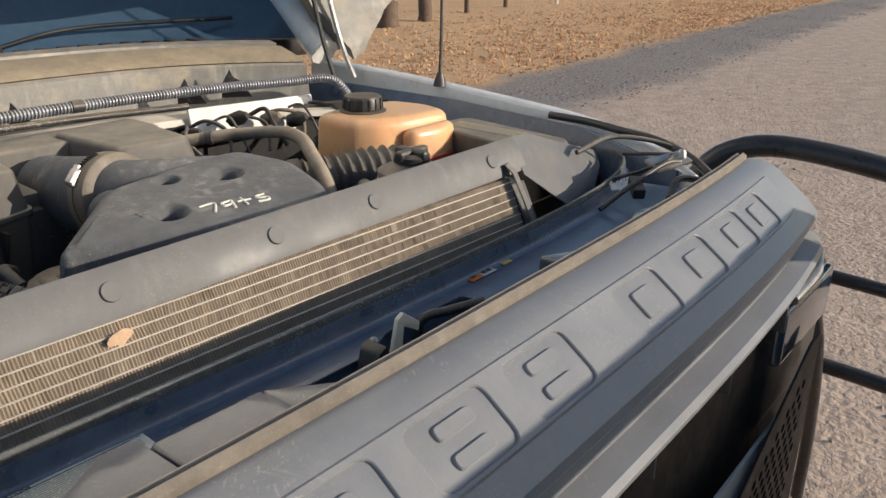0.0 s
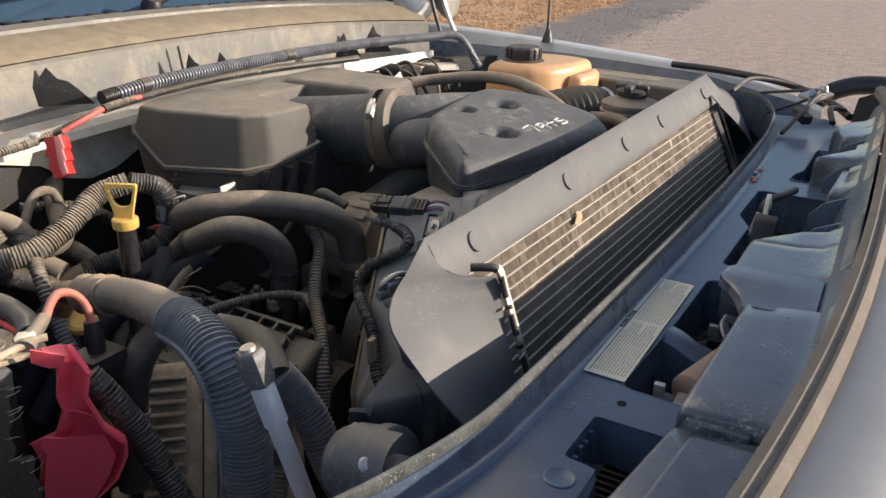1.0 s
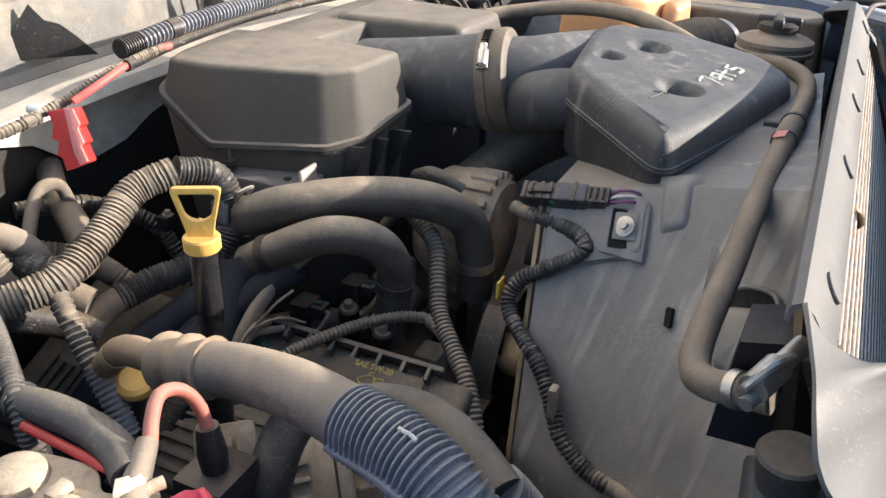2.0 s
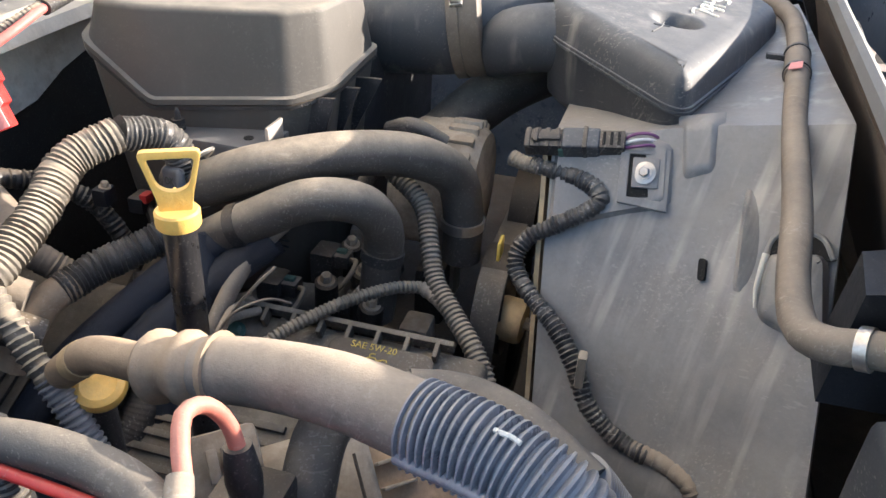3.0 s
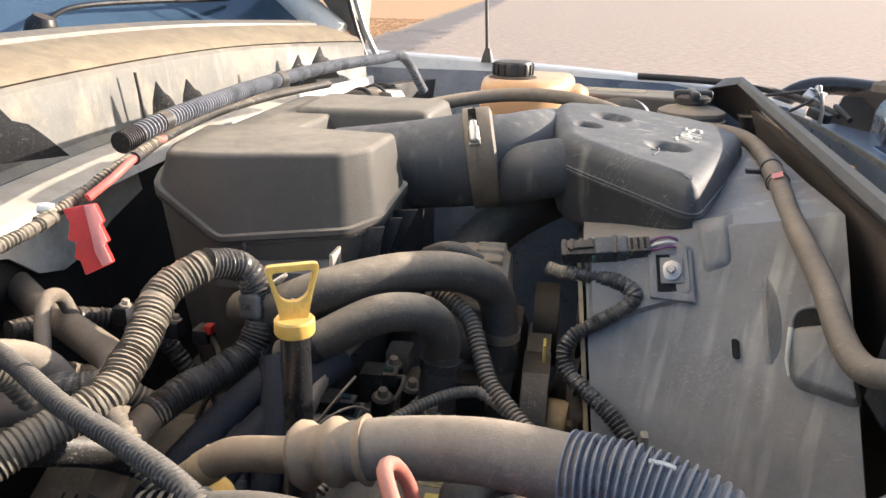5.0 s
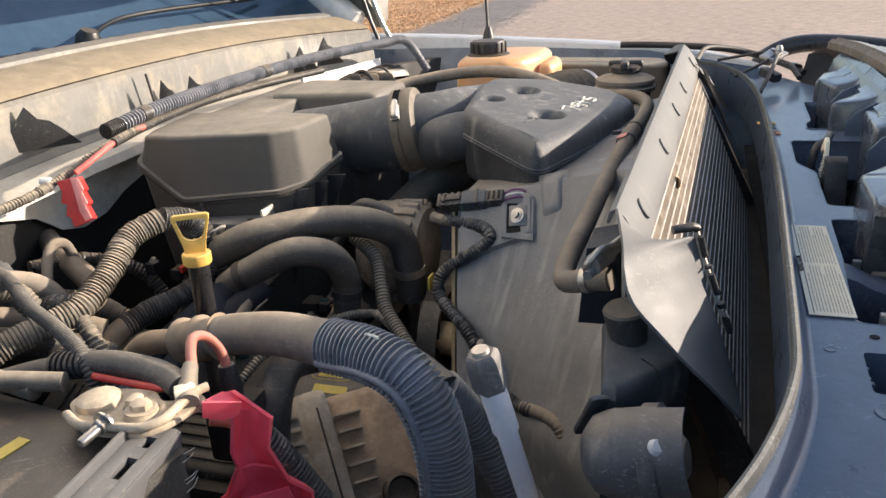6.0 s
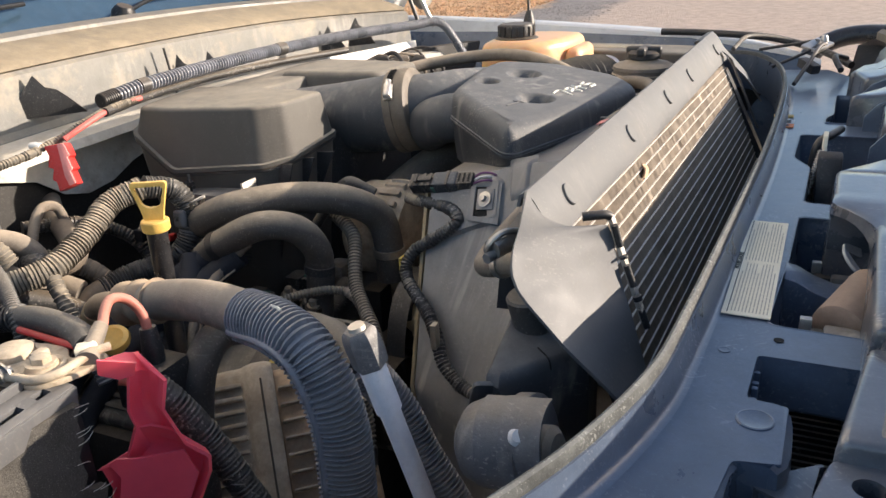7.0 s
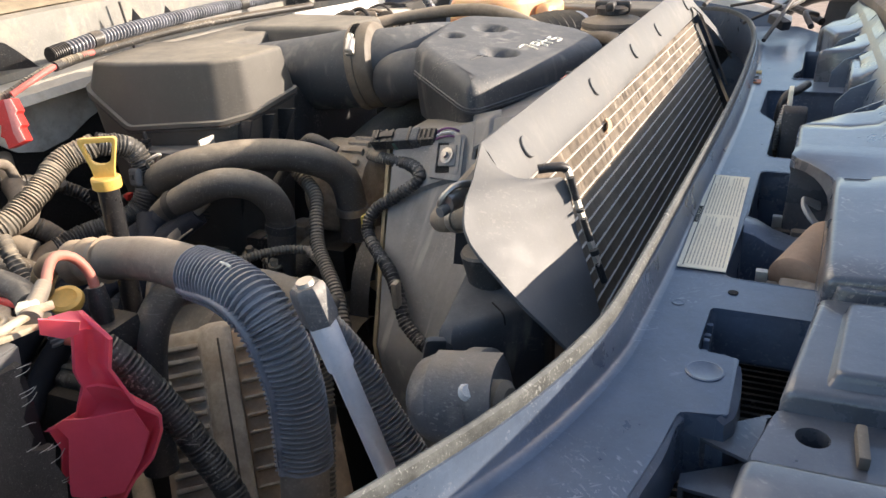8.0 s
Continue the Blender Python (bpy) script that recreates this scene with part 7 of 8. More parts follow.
for pts, r, mt in (([(-0.10, 1.30, 1.20), (-0.04, 1.285, 1.205), (0.005, 1.262, 1.19), (0.015, 1.245, 1.165)], 0.0125, GREYLOOM), ([(-0.03, 1.345, 1.17), (0.06, 1.31, 1.15), (0.12, 1.27, 1.12), (0.14, 1.24, 1.09)], 0.013, DUSTY),
                   ([(0.10, 1.33, 1.17), (0.16, 1.30, 1.16), (0.2, 1.26, 1.13), (0.21, 1.23, 1.08)], 0.009, TAPE)):
    alone("firewall_hose", taped(pts, r, 0.005, 0.0014), mt, "dusty taped hose in front of the firewall", "hose", group="hoses by the firewall")
ub = thing("bent_hose", (0.08, 1.25, 1.1), "dusty tan hose bent back on itself by the firewall", "hose", group="hoses by the firewall")
part("hose", hose([(0.20, 1.40, 1.17), (0.154, 1.338, 1.166), (0.132, 1.299, 1.163), (0.111, 1.263, 1.160), (0.093, 1.234, 1.157), (0.078, 1.224, 1.152), (0.064, 1.226, 1.150), (0.056, 1.238, 1.150)], 0.0135, 0.005), BROWN, ub)
part("taped_end", taped([(0.060, 1.230, 1.150), (0.054, 1.240, 1.150), (0.052, 1.256, 1.151), (0.056, 1.280, 1.152), (0.062, 1.31, 1.152)], 0.0145, 0.005, 0.0016, 16), CREASED, ub, "black tape over the hose")
part("pale_end", hose([(0.054, 1.268, 1.152), (0.057, 1.285, 1.153), (0.064, 1.33, 1.152)], 0.0155, 0.005), BROWN, ub)
alone("arched_hose", hose([(0.066, 1.276, 1.160), (0.090, 1.290, 1.186), (0.112, 1.30, 1.196), (0.132, 1.302, 1.19), (0.135, 1.295, 1.17)], 0.0062, 0.004), BROWN, "thin tan hose arched over the bent hose", "hose", group="hoses by the firewall")
for x, y, z in ((0.17, 1.27, 1.165), (0.20, 1.24, 1.14)):
    bk = thing("small_plug", (x, y, z), "small black plug with a grey bolt by the firewall", "plug", group="plugs by the firewall")
    part("body", box((x - 0.008, y - 0.007, z - 0.012), (x + 0.008, y + 0.007, z + 0.004), 0.002), GRILLEBLACK, bk)
    part("bolt", hexhead((x, y - 0.002, z + 0.004), (0, -0.2, 1), 0.0035, 0.006), CAST, bk)
tl = thing("thin_loom", (0.2, 1.0, 1.0), "thin grey loom with a Y junction", "loom")
part("left_arm", ribbed([(0.10, 1.07, 1.05), (0.135, 1.055, 1.068), (0.18, 1.015, 1.083), (0.215, 0.98, 1.086), (0.234, 0.957, 1.081)], 0.0058, 0.0042, 0.001, 12), GREYLOOM, tl)
part("main_run", ribbed([(0.31, 1.01, 1.15), (0.292, 0.975, 1.130), (0.262, 0.958, 1.105), (0.240, 0.945, 1.085), (0.215, 0.92, 1.07), (0.19, 0.895, 1.055), (0.165, 0.875, 1.03), (0.15, 0.865, 0.99)], 0.0092, 0.0046, 0.0014, 14), GREYLOOM, tl)
part("lower_arm", taped([(0.234, 0.957, 1.081), (0.228, 0.94, 1.075), (0.218, 0.925, 1.07)], 0.006), DUSTY, tl)
for pts in ([(0.19, 1.06, 1.15), (0.165, 1.085, 1.12), (0.125, 1.10, 1.07), (0.11, 1.10, 1.02)], [(0.16, 1.09, 1.08), (0.13, 1.085, 1.09), (0.105, 1.09, 1.06), (0.10, 1.085, 1.01)], [(0.17, 1.08, 1.07), (0.135, 1.095, 1.075), (0.115, 1.10, 1.03)]):
    alone("thin_cable", hose(pts, 0.004 if pts[0][2] < 1.1 else 0.0075, 0.006, 10), DUSTY, "thin dusty cable over the valve cover", "cable", group="thin cables")

sw = thing("shroud_loom", (0.2, 0.82, 1.0), "black taped loom winding down the shroud", "loom")
part("bright_end", taped([(0.306, 0.899, 1.184), (0.300, 0.887, 1.183), (0.295, 0.872, 1.184)], 0.0072, 0.0042, 0.0014), GREYLOOM, sw, "scuffed pale end")
part("sleeve", taped([(0.298, 0.880, 1.1835), (0.290, 0.855, 1.184), (0.280, 0.830, 1.183), (0.270, 0.818, 1.175), (0.265, 0.830, 1.163), (0.262, 0.854, 1.147), (0.259, 0.872, 1.134), (0.251, 0.879, 1.119), (0.240, 0.873, 1.106), (0.226, 0.857, 1.096), (0.209, 0.834, 1.083), (0.190, 0.815, 1.066), (0.172, 0.800, 1.045), (0.160, 0.775, 1.028), (0.150, 0.748, 1.024)], 0.0078, 0.0044, 0.0016), CREASED, sw)
part("tan_end", taped([(0.155, 0.76, 1.025), (0.145, 0.735, 1.025), (0.13, 0.715, 1.02), (0.12, 0.705, 0.99), (0.115, 0.70, 0.96)], 0.0072, 0.005), DUSTY, sw, "tan taped end")
part("clip", box((0.168, 0.805, 1.06), (0.180, 0.812, 1.09), 0.002), BRASS, sw)
cn = thing("sensor_plug", (0.3, 0.84, 1.19), "black sensor plug with purple and white wires", "plug")
CM = axes((0.296, 0.842, 1.2105), (0.0, -0.99, 0.13), (-0.58, 0.1, 0.8))
part("socket", box((-0.046, -0.0085, -0.0075), (-0.014, 0.0085, 0.0075), 0.0015, m=CM), BLACK, cn)
for k in range(4):
    part("socket_rib", box((-0.045 + k * 0.008, -0.0092, -0.004), (-0.041 + k * 0.008, 0.0092, 0.0085), 0.0008, m=CM), BLACK, cn)
part("lock_tab", join(box((-0.040, -0.0035, 0.0075), (-0.016, 0.0035, 0.011), 0.001, m=CM), box((-0.038, -0.006, 0.0075), (-0.034, 0.006, 0.0125), 0.001, m=CM)), BLACK, cn)
part("body", box((-0.015, -0.0098, -0.009), (0.016, 0.0098, 0.009), 0.0025, 3, m=CM), COVER, cn)
part("collar", box((0.002, -0.0105, -0.0095), (0.006, 0.0105, 0.0098), 0.001, m=CM), BLACK, cn)
part("rear_body", box((0.014, -0.0085, -0.008), (0.036, 0.0085, 0.0075), 0.002, m=CM), BLACK, cn)
for k in range(3):
    part("rear_slot", box((0.018 + k * 0.006, -0.0062, 0.0073), (0.0205 + k * 0.006, 0.0062, 0.0080), 0, m=CM), HOLE, cn)
part("seal_band", box((-0.018, -0.0100, -0.0086), (-0.0135, 0.0100, 0.004), 0.001, m=CM), GREENP, cn)
part("stay", box((-0.020, 0.0085, -0.010), (0.055, 0.0125, -0.006), 0.001, m=CM), BLACK, cn)
PURPLE = surface("purple_wire", (0.17, 0.06, 0.16), 0.5, vary=0.1)
for k, mt in ((-0.004, PURPLE), (0.0, PAPER), (0.004, PURPLE)):
    part("wire", hose([CM @ V((0.034, k, 0.0)), CM @ V((0.044, k * 1.5, 0.006)), CM @ V((0.056, k * 1.3 + 0.002, 0.004)), CM @ V((0.066, k + 0.004, -0.008))], 0.0014, 0.003, 6), mt, cn)

# ---- battery ----
bat = thing("battery", (-0.27, 1.0, 0.98), "dusty black battery with jacket and clamps", "battery")
BM = Matrix.Translation((-0.264, 1.054, 1.076)) @ Matrix.Rotation(radians(-8), 4, "Z")
part("case", box((-0.125, -0.10, -0.10), (0.115, 0.10, 0.085), 0.008, m=BM), GRILLEBLACK, bat)
part("top", box((-0.12, -0.095, 0.085), (0.11, 0.095, 0.10), 0.005, m=BM), BLACK, bat, "dusty battery top")
fray = [(0.106, 0.098), (0.101, 0.086), (0.103, 0.070), (0.096, 0.058), (0.099, 0.040), (0.094, 0.030), (0.104, 0.024), (0.112, 0.022), (0.108, 0.008), (0.113, -0.010), (0.109, -0.030), (0.114, -0.055), (0.112, -0.10)]
part("jacket", prism([(-0.13, -0.10)] + fray[::-1] + [(0.060, 0.100), (0.0, 0.098), (-0.13, 0.098)], -0.113, -0.104, "y", 0.0, m=BM), FELT, bat, "frayed woven battery jacket")
for k in range(14):
    a, b = fray[k % 12], fray[k % 12 + 1]
    u, w = random.random(), random.random()
    x0, z0 = a[0] + (b[0] - a[0]) * u, a[1] + (b[1] - a[1]) * u
    part("loose_thread", hose([BM @ V((x0 - 0.004, -0.1132, z0)), BM @ V((x0 + 0.003, -0.1140, z0 + 0.003 * (w - 0.5))), BM @ V((x0 + 0.006 + 0.004 * w, -0.1125, z0 + 0.012 * (w - 0.5)))], 0.00025, 0.003, 4), PAINTPEN, bat)
bar = axes((-0.205, 0.949, 1.184), (0.99, 0.09, 0.0), (0, -0.15, 1))
part("hold_bar", join(box((-0.10, -0.015, -0.003), (0.036, -0.006, 0.003), 0.001, m=bar), box((-0.10, 0.001, -0.003), (0.036, 0.012, 0.003), 0.001, m=bar), box((-0.002, -0.008, -0.003), (0.010, 0.003, 0.003), 0, m=bar),
                      box((0.022, -0.008, -0.003), (0.036, 0.003, 0.003), 0, m=bar), box((-0.10, -0.008, -0.003), (-0.024, 0.003, 0.003), 0, m=bar)), SHIELD, bat, "slotted metal hold-down bar")
part("bar_skirt", box((-0.10, -0.017, -0.020), (0.036, -0.0145, 0.002), 0.0008, m=bar), SHIELD, bat)
part("bar_flange", box((-0.10, 0.012, -0.002), (0.020, 0.016, 0.010), 0.001, m=bar), SHIELD, bat)
for k in range(3):
    part("yellow_smear", box((-0.03 + k * 0.035, 0.03 - k * 0.014, 0.1), (0.0 + k * 0.035, 0.042 - k * 0.014, 0.1012), 0, m=BM), YELLOWINK, bat)
for k in range(7):
    part("vent_rib", box((-0.10 + k * 0.012, -0.06, 0.1), (-0.094 + k * 0.012, 0.0, 0.103), 0.001, m=BM), SHIELD, bat)
ter = thing("battery_terminal", (-0.17, 0.97, 1.18), "corroded tan battery clamp with steel bolts", "clamp")
plate_o = rounded([(-0.193, 1.000), (-0.190, 0.955), (-0.174, 0.941), (-0.138, 0.931), (-0.130, 0.943), (-0.150, 0.962), (-0.134, 0.978), (-0.137, 1.005), (-0.143, 1.030), (-0.164, 1.036)], 0.010)
part("plate", prism(plate_o, 1.187, 1.192, "z", 0.0015), CORRODED, ter)
part("plate_rim", hose([(-0.180, 1.022, 1.193), (-0.192, 0.999, 1.195), (-0.190, 0.976, 1.196), (-0.186, 0.953, 1.196), (-0.174, 0.942, 1.197), (-0.155, 0.941, 1.198), (-0.141, 0.937, 1.200), (-0.133, 0.933, 1.200)], 0.0036, 0.004, 10), CORRODED, ter, "thick rolled edge")
part("inner_rim", hose([(-0.164, 0.985, 1.192), (-0.156, 0.972, 1.195), (-0.158, 0.955, 1.196), (-0.170, 0.950, 1.195), (-0.181, 0.958, 1.194), (-0.182, 0.974, 1.193)], 0.0028, 0.004, 8), CORRODED, ter)
part("post", lathe([(0.014, 0), (0.0145, 0.004), (0.012, 0.007), (0.0105, 0.011)], (-0.171, 0.963, 1.190), segs=20), CORRODED, ter)
part("nut", hexhead((-0.171, 0.963, 1.199), (0.05, 0, 1), 0.0078, 0.007), CORRODED, ter)
part("side_bolt", join(lathe([(0.0036, 0), (0.0036, 0.026), (0.003, 0.027)], (-0.184, 0.980, 1.198), (-1, 0.12, -0.12), 12), hexhead((-0.188, 0.9805, 1.1975), (-1, 0.12, -0.12), 0.0062, 0.007)), STEEL, ter)
part("boss", lathe([(0.017, 0), (0.016, 0.006), (0.012, 0.008), (0.004, 0.0085)], (-0.160, 1.010, 1.191), segs=20), CORRODED, ter)
part("lug", prism([(-0.156, 0.945), (-0.147, 0.952), (-0.138, 0.944), (-0.140, 0.938), (-0.150, 0.940)], 1.196, 1.206, "z", 0.001), LABEL, ter, "pale bent lug")
part("collar_ear", box((-0.168, 0.972, 1.191), (-0.155, 0.980, 1.203), 0.002, m=None), CORRODED, ter)
rc = thing("terminal_cover", (-0.13, 0.9, 1.05), "folded red vinyl terminal cover hanging from the battery", "cover")
LEFT = [(-0.141, 0.930, 1.196), (-0.141, 0.908, 1.188), (-0.145, 0.912, 1.155), (-0.144, 0.910, 1.140), (-0.151, 0.920, 1.111), (-0.163, 0.935, 1.108), (-0.160, 0.931, 1.088), (-0.163, 0.935, 1.067), (-0.159, 0.929, 1.043)]
RIGHT = [(-0.126, 0.918, 1.193), (-0.130, 0.893, 1.18), (-0.134, 0.897, 1.156), (-0.128, 0.887, 1.124), (-0.119, 0.874, 1.11), (-0.120, 0.875, 1.098), (-0.127, 0.884, 1.075), (-0.137, 0.899, 1.057), (-0.147, 0.912, 1.032)]
fold = [0.0, 0.004, 0.010, 0.004, 0.012, 0.002, 0.013, 0.007, 0.003]
red = []
for l, r, k in zip(LEFT, RIGHT, fold):
    l, r, out = V(l), V(r), V((0.81, 0.58, -0.02))
    red.append([l - out * 0.004, l.lerp(r, 0.33) + out * k, l.lerp(r, 0.66) + out * (k * 0.6 + 0.003), r + out * 0.001, r - out * 0.012 + V((0.004, -0.004, 0))])
part("vinyl", sheet(red, 0.0025, 2, 0.003), RED, rc, angle=50)
flap = [[V((-0.146, 0.912, 1.140)), V((-0.140, 0.90, 1.142)), V((-0.132, 0.889, 1.136))], [V((-0.152, 0.921, 1.114)) + V((0.006, 0.004, 0)), V((-0.138, 0.896, 1.118)) + V((0.012, 0.008, 0)), V((-0.120, 0.874, 1.112)) + V((0.004, 0.003, 0))],
        [V((-0.166, 0.938, 1.106)), V((-0.145, 0.907, 1.096)) + V((0.004, 0.003, 0)), V((-0.124, 0.879, 1.09)) + V((0.004, 0.003, 0))]]
part("fold", sheet(flap, 0.002, 2, 0.002), RED, rc, "creased vinyl fold", angle=50)
lobe = [[(-0.128, 0.882, 1.120), (-0.149, 0.911, 1.118), (-0.157, 0.922, 1.1195), (-0.161, 0.927, 1.116)], [(-0.124, 0.876, 1.098), (-0.146, 0.906, 1.094), (-0.153, 0.916, 1.096), (-0.157, 0.922, 1.103)],
        [(-0.130, 0.884, 1.076), (-0.149, 0.910, 1.074), (-0.156, 0.919, 1.076), (-0.161, 0.926, 1.079)], [(-0.142, 0.899, 1.048), (-0.156, 0.919, 1.046), (-0.164, 0.929, 1.052), (-0.164, 0.929, 1.057)]]
part("lower_lobe", sheet([[V(q) + V((-0.005, -0.004, 0.0)) for q in row] for row in lobe], 0.002, 2, 0.003), RED, rc, "bulging lower lobe", angle=50)
part("tucked_fold", sheet([[V((-0.156, 0.922, 1.203)), V((-0.149, 0.913, 1.200)), V((-0.140, 0.901, 1.196))], [V((-0.156, 0.924, 1.190)), V((-0.148, 0.912, 1.184)), V((-0.141, 0.904, 1.186))]], 0.002, 2, 0.002), RED, rc, "fold tucked under the clamp", angle=50)
pw = thing("red_cable_loop", (-0.09, 0.96, 1.15), "faded red cable looping above the battery clamp", "cable")
part("cable", hose([(-0.14, 0.945, 1.197), (-0.122, 0.953, 1.204), (-0.108, 0.962, 1.213), (-0.094, 0.968, 1.217), (-0.080, 0.966, 1.210), (-0.074, 0.960, 1.195), (-0.075, 0.955, 1.176)], 0.0042), PINK, pw)
part("boot", lathe([(0.008, 0), (0.0095, 0.015), (0.007, 0.035)], (-0.076, 0.953, 1.148), (0.05, 0.1, 1), 14), BLACK, pw)
part("plug", box((-0.095, 0.935, 1.10), (-0.055, 0.972, 1.152), 0.004), BLACK, pw)
part("crimp", hose([(-0.152, 0.938, 1.196), (-0.140, 0.946, 1.199), (-0.128, 0.952, 1.203), (-0.119, 0.956, 1.207)], (0.0085, 0.0058)), DUSTY, pw, "grimy pale crimp")
bc = thing("black_cable", (-0.12, 1.02, 1.18), "thick black cable across the battery", "cable")
part("cable", hose([(-0.115, 1.20, 1.150), (-0.118, 1.11, 1.182), (-0.118, 1.04, 1.199), (-0.119, 1.0, 1.199), (-0.126, 0.972, 1.198), (-0.137, 0.952, 1.197)], 0.0105), RUBBER, bc)
part("red_stripe", hose([(-0.13, 1.04, 1.194), (-0.132, 1.0, 1.193), (-0.135, 0.97, 1.194)], 0.003), REDCLIP, bc)
for k in range(6):
    part("cable_tie", lathe([(0.0112, -0.0015), (0.0122, -0.0015), (0.0122, 0.0015), (0.0112, 0.0015)], (-0.118, 1.055 + 0.006 * k, 1.197 - 0.0012 * k), (0, 0.97, -0.22), 16), BLACK, bc)
for pts in ([(-0.19, 1.19, 1.19), (-0.16, 1.12, 1.196), (-0.14, 1.06, 1.192)], [(-0.17, 1.22, 1.185), (-0.145, 1.15, 1.19), (-0.15, 1.08, 1.187)]):
    alone("pale_pipe", hose(pts, 0.008), GREYLOOM, "pale dusty pipe lying behind the battery", "pipe", group="pipes behind the battery")

# ---- along the cowl ----
cw = thing("cowl_loom", (0.6, 1.26, 1.28), "long black corrugated loom along the cowl", "loom")
CP = [(0.236, 1.281, 1.308), (0.30, 1.279, 1.314), (0.45, 1.277, 1.318), (0.62, 1.276, 1.318), (0.80, 1.265, 1.316), (0.95, 1.245, 1.312), (1.08, 1.222, 1.306), (1.135, 1.205, 1.296), (1.155, 1.19, 1.27), (1.15, 1.18, 1.22)]
full = spline(CP, 0.001)
cut = lambda a, b: [tuple(full[int(len(full) * t)]) for t in [a + (b - a) * k / 6 for k in range(7)]]
part("sleeve", ribbed(cut(0.0, 0.05), 0.0098, 0.0058, 0.003, 18), LOOM, cw)
part("coupler", hose(cut(0.045, 0.06), 0.0102, 0.004, 18, lumps=0), BLACK, cw)
part("sleeve", ribbed(cut(0.055, 0.36), 0.0098, 0.0058, 0.003, 18), LOOM, cw)
part("coupler", hose(cut(0.355, 0.375), 0.0104, 0.004, 18, lumps=0), TAPE, cw)
part("sleeve", ribbed(cut(0.37, 0.985), 0.0096, 0.0058, 0.0028, 16), LOOM, cw)
part("open_end", ribbed([(0.216, 1.2815, 1.306), (0.226, 1.2815, 1.307), (0.240, 1.281, 1.3085)], 0.0104, 0.0034, 0.0016, 20), BLACK, cw)
part("end_mouth", lathe([(0.0092, 0.0), (0.0092, -0.0012), (0.002, -0.0012)], (0.2155, 1.2815, 1.3060), (1, 0.0, 0.08), 20), HOLE, cw)
for pts, r, mt, lab2 in (([(0.20, 1.262, 1.296), (0.30, 1.282, 1.298), (0.45, 1.296, 1.298), (0.62, 1.292, 1.294), (0.80, 1.272, 1.288)], 0.006, TAPE, "thin taped cable under the cowl loom"),
                         ([(0.140, 1.270, 1.276), (0.165, 1.262, 1.287), (0.20, 1.262, 1.296), (0.25, 1.268, 1.300), (0.27, 1.27, 1.30)], 0.0036, FADEDRED, "faded red cable under the cowl loom"),
                         ([(0.10, 1.288, 1.266), (0.14, 1.282, 1.274), (0.175, 1.272, 1.288), (0.21, 1.264, 1.298), (0.26, 1.27, 1.30)], 0.0050, GREYLOOM, "grey taped cable hanging from the loom"),
                         ([(-0.15, 1.34, 1.262), (-0.05, 1.31, 1.262), (0.04, 1.285, 1.263), (0.11, 1.280, 1.268)], 0.0055, GREYLOOM, "thin corrugated cable to the red clip")):
    alone("cable", hose(pts, r) if mt is not GREYLOOM else taped(pts, r, 0.004), mt, lab2, "cable", group="cables along the cowl")
red_clip = thing("red_connector", (0.13, 1.27, 1.2), "red stepped plastic connector on a cable", "connector")
bm = bmesh.new()
zz = [(0.86 * a + 0.006, 0.84 * b - 0.006) for a, b in [(-0.018, 0.0), (0.010, 0.004), (0.016, -0.014), (0.013, -0.017), (0.019, -0.033), (0.015, -0.036), (0.021, -0.054), (-0.004, -0.064), (-0.007, -0.050), (-0.012, -0.047), (-0.009, -0.032), (-0.016, -0.029), (-0.013, -0.014)]]
RCM = axes((0.130, 1.274, 1.276), (0.45, -0.87, 0), (-0.87, -0.45, 0.25))
part("body", prism(zz, -0.009, 0.009, "z", 0.0012, m=RCM), REDCLIP, red_clip)
part("face", prism([(0.0065, -0.004), (0.0142, -0.0035), (0.0195, -0.0175), (0.0170, -0.0205), (0.0215, -0.0335), (0.0185, -0.0365), (0.0235, -0.0505), (0.0160, -0.0535), (0.0115, -0.042), (0.0095, -0.026)], 0.0088, 0.0120, "z", 0.0008, m=RCM), BLEACHED, red_clip, "sun-bleached pink face")
part("wire_seal", lathe([(0.005, 0), (0.0055, 0.006), (0.004, 0.012)], RCM @ V((-0.016, -0.006, 0.004)), RCM.to_3x3() @ V((-1, 0.2, 0)), 12), PAPER, red_clip)
# torn rubber flaps standing on the cowl ledge
for x, y, w, h, s in ((0.235, 1.372, 0.085, 0.056, 0.35), (0.480, 1.350, 0.038, 0.048, 0.6), (0.545, 1.343, 0.040, 0.044, 0.6), (0.845, 1.30, 0.055, 0.05, 0.3), (0.945, 1.295, 0.06, 0.056, 0.3), (1.075, 1.29, 0.04, 0.035, 0.3)):
    ol2 = [(-w * 0.45, 0), (-w * 0.4, h * 0.5), (-w * s * 0.4, h), (w * 0.0, h * 0.70), (w * 0.16, h * 0.62), (w * 0.30, h * 0.42), (w * 0.55, 0)]
    alone("rubber_flap", prism(ol2, -0.002, 0.002, "z", 0.0008, m=axes((x, y + 0.03, 1.278), (0.78, -0.62, 0), (-0.62, -0.78, 0))), TAPE, "torn black rubber flap on the cowl", "flap", group="flaps on the cowl")
alone("cowl_stay", hose([(0.485, cowl_y(0.485) - 0.03, 1.262), (0.478, cowl_y(0.48) - 0.025, 1.335)], 0.002, 0.01, 8), BLACK, "thin black stay on the cowl", "rod")
# firewall fittings
fw = thing("brake_fittings", (0.9, 1.25, 1.18), "tangled hoses and fittings on the white firewall", "fittings")
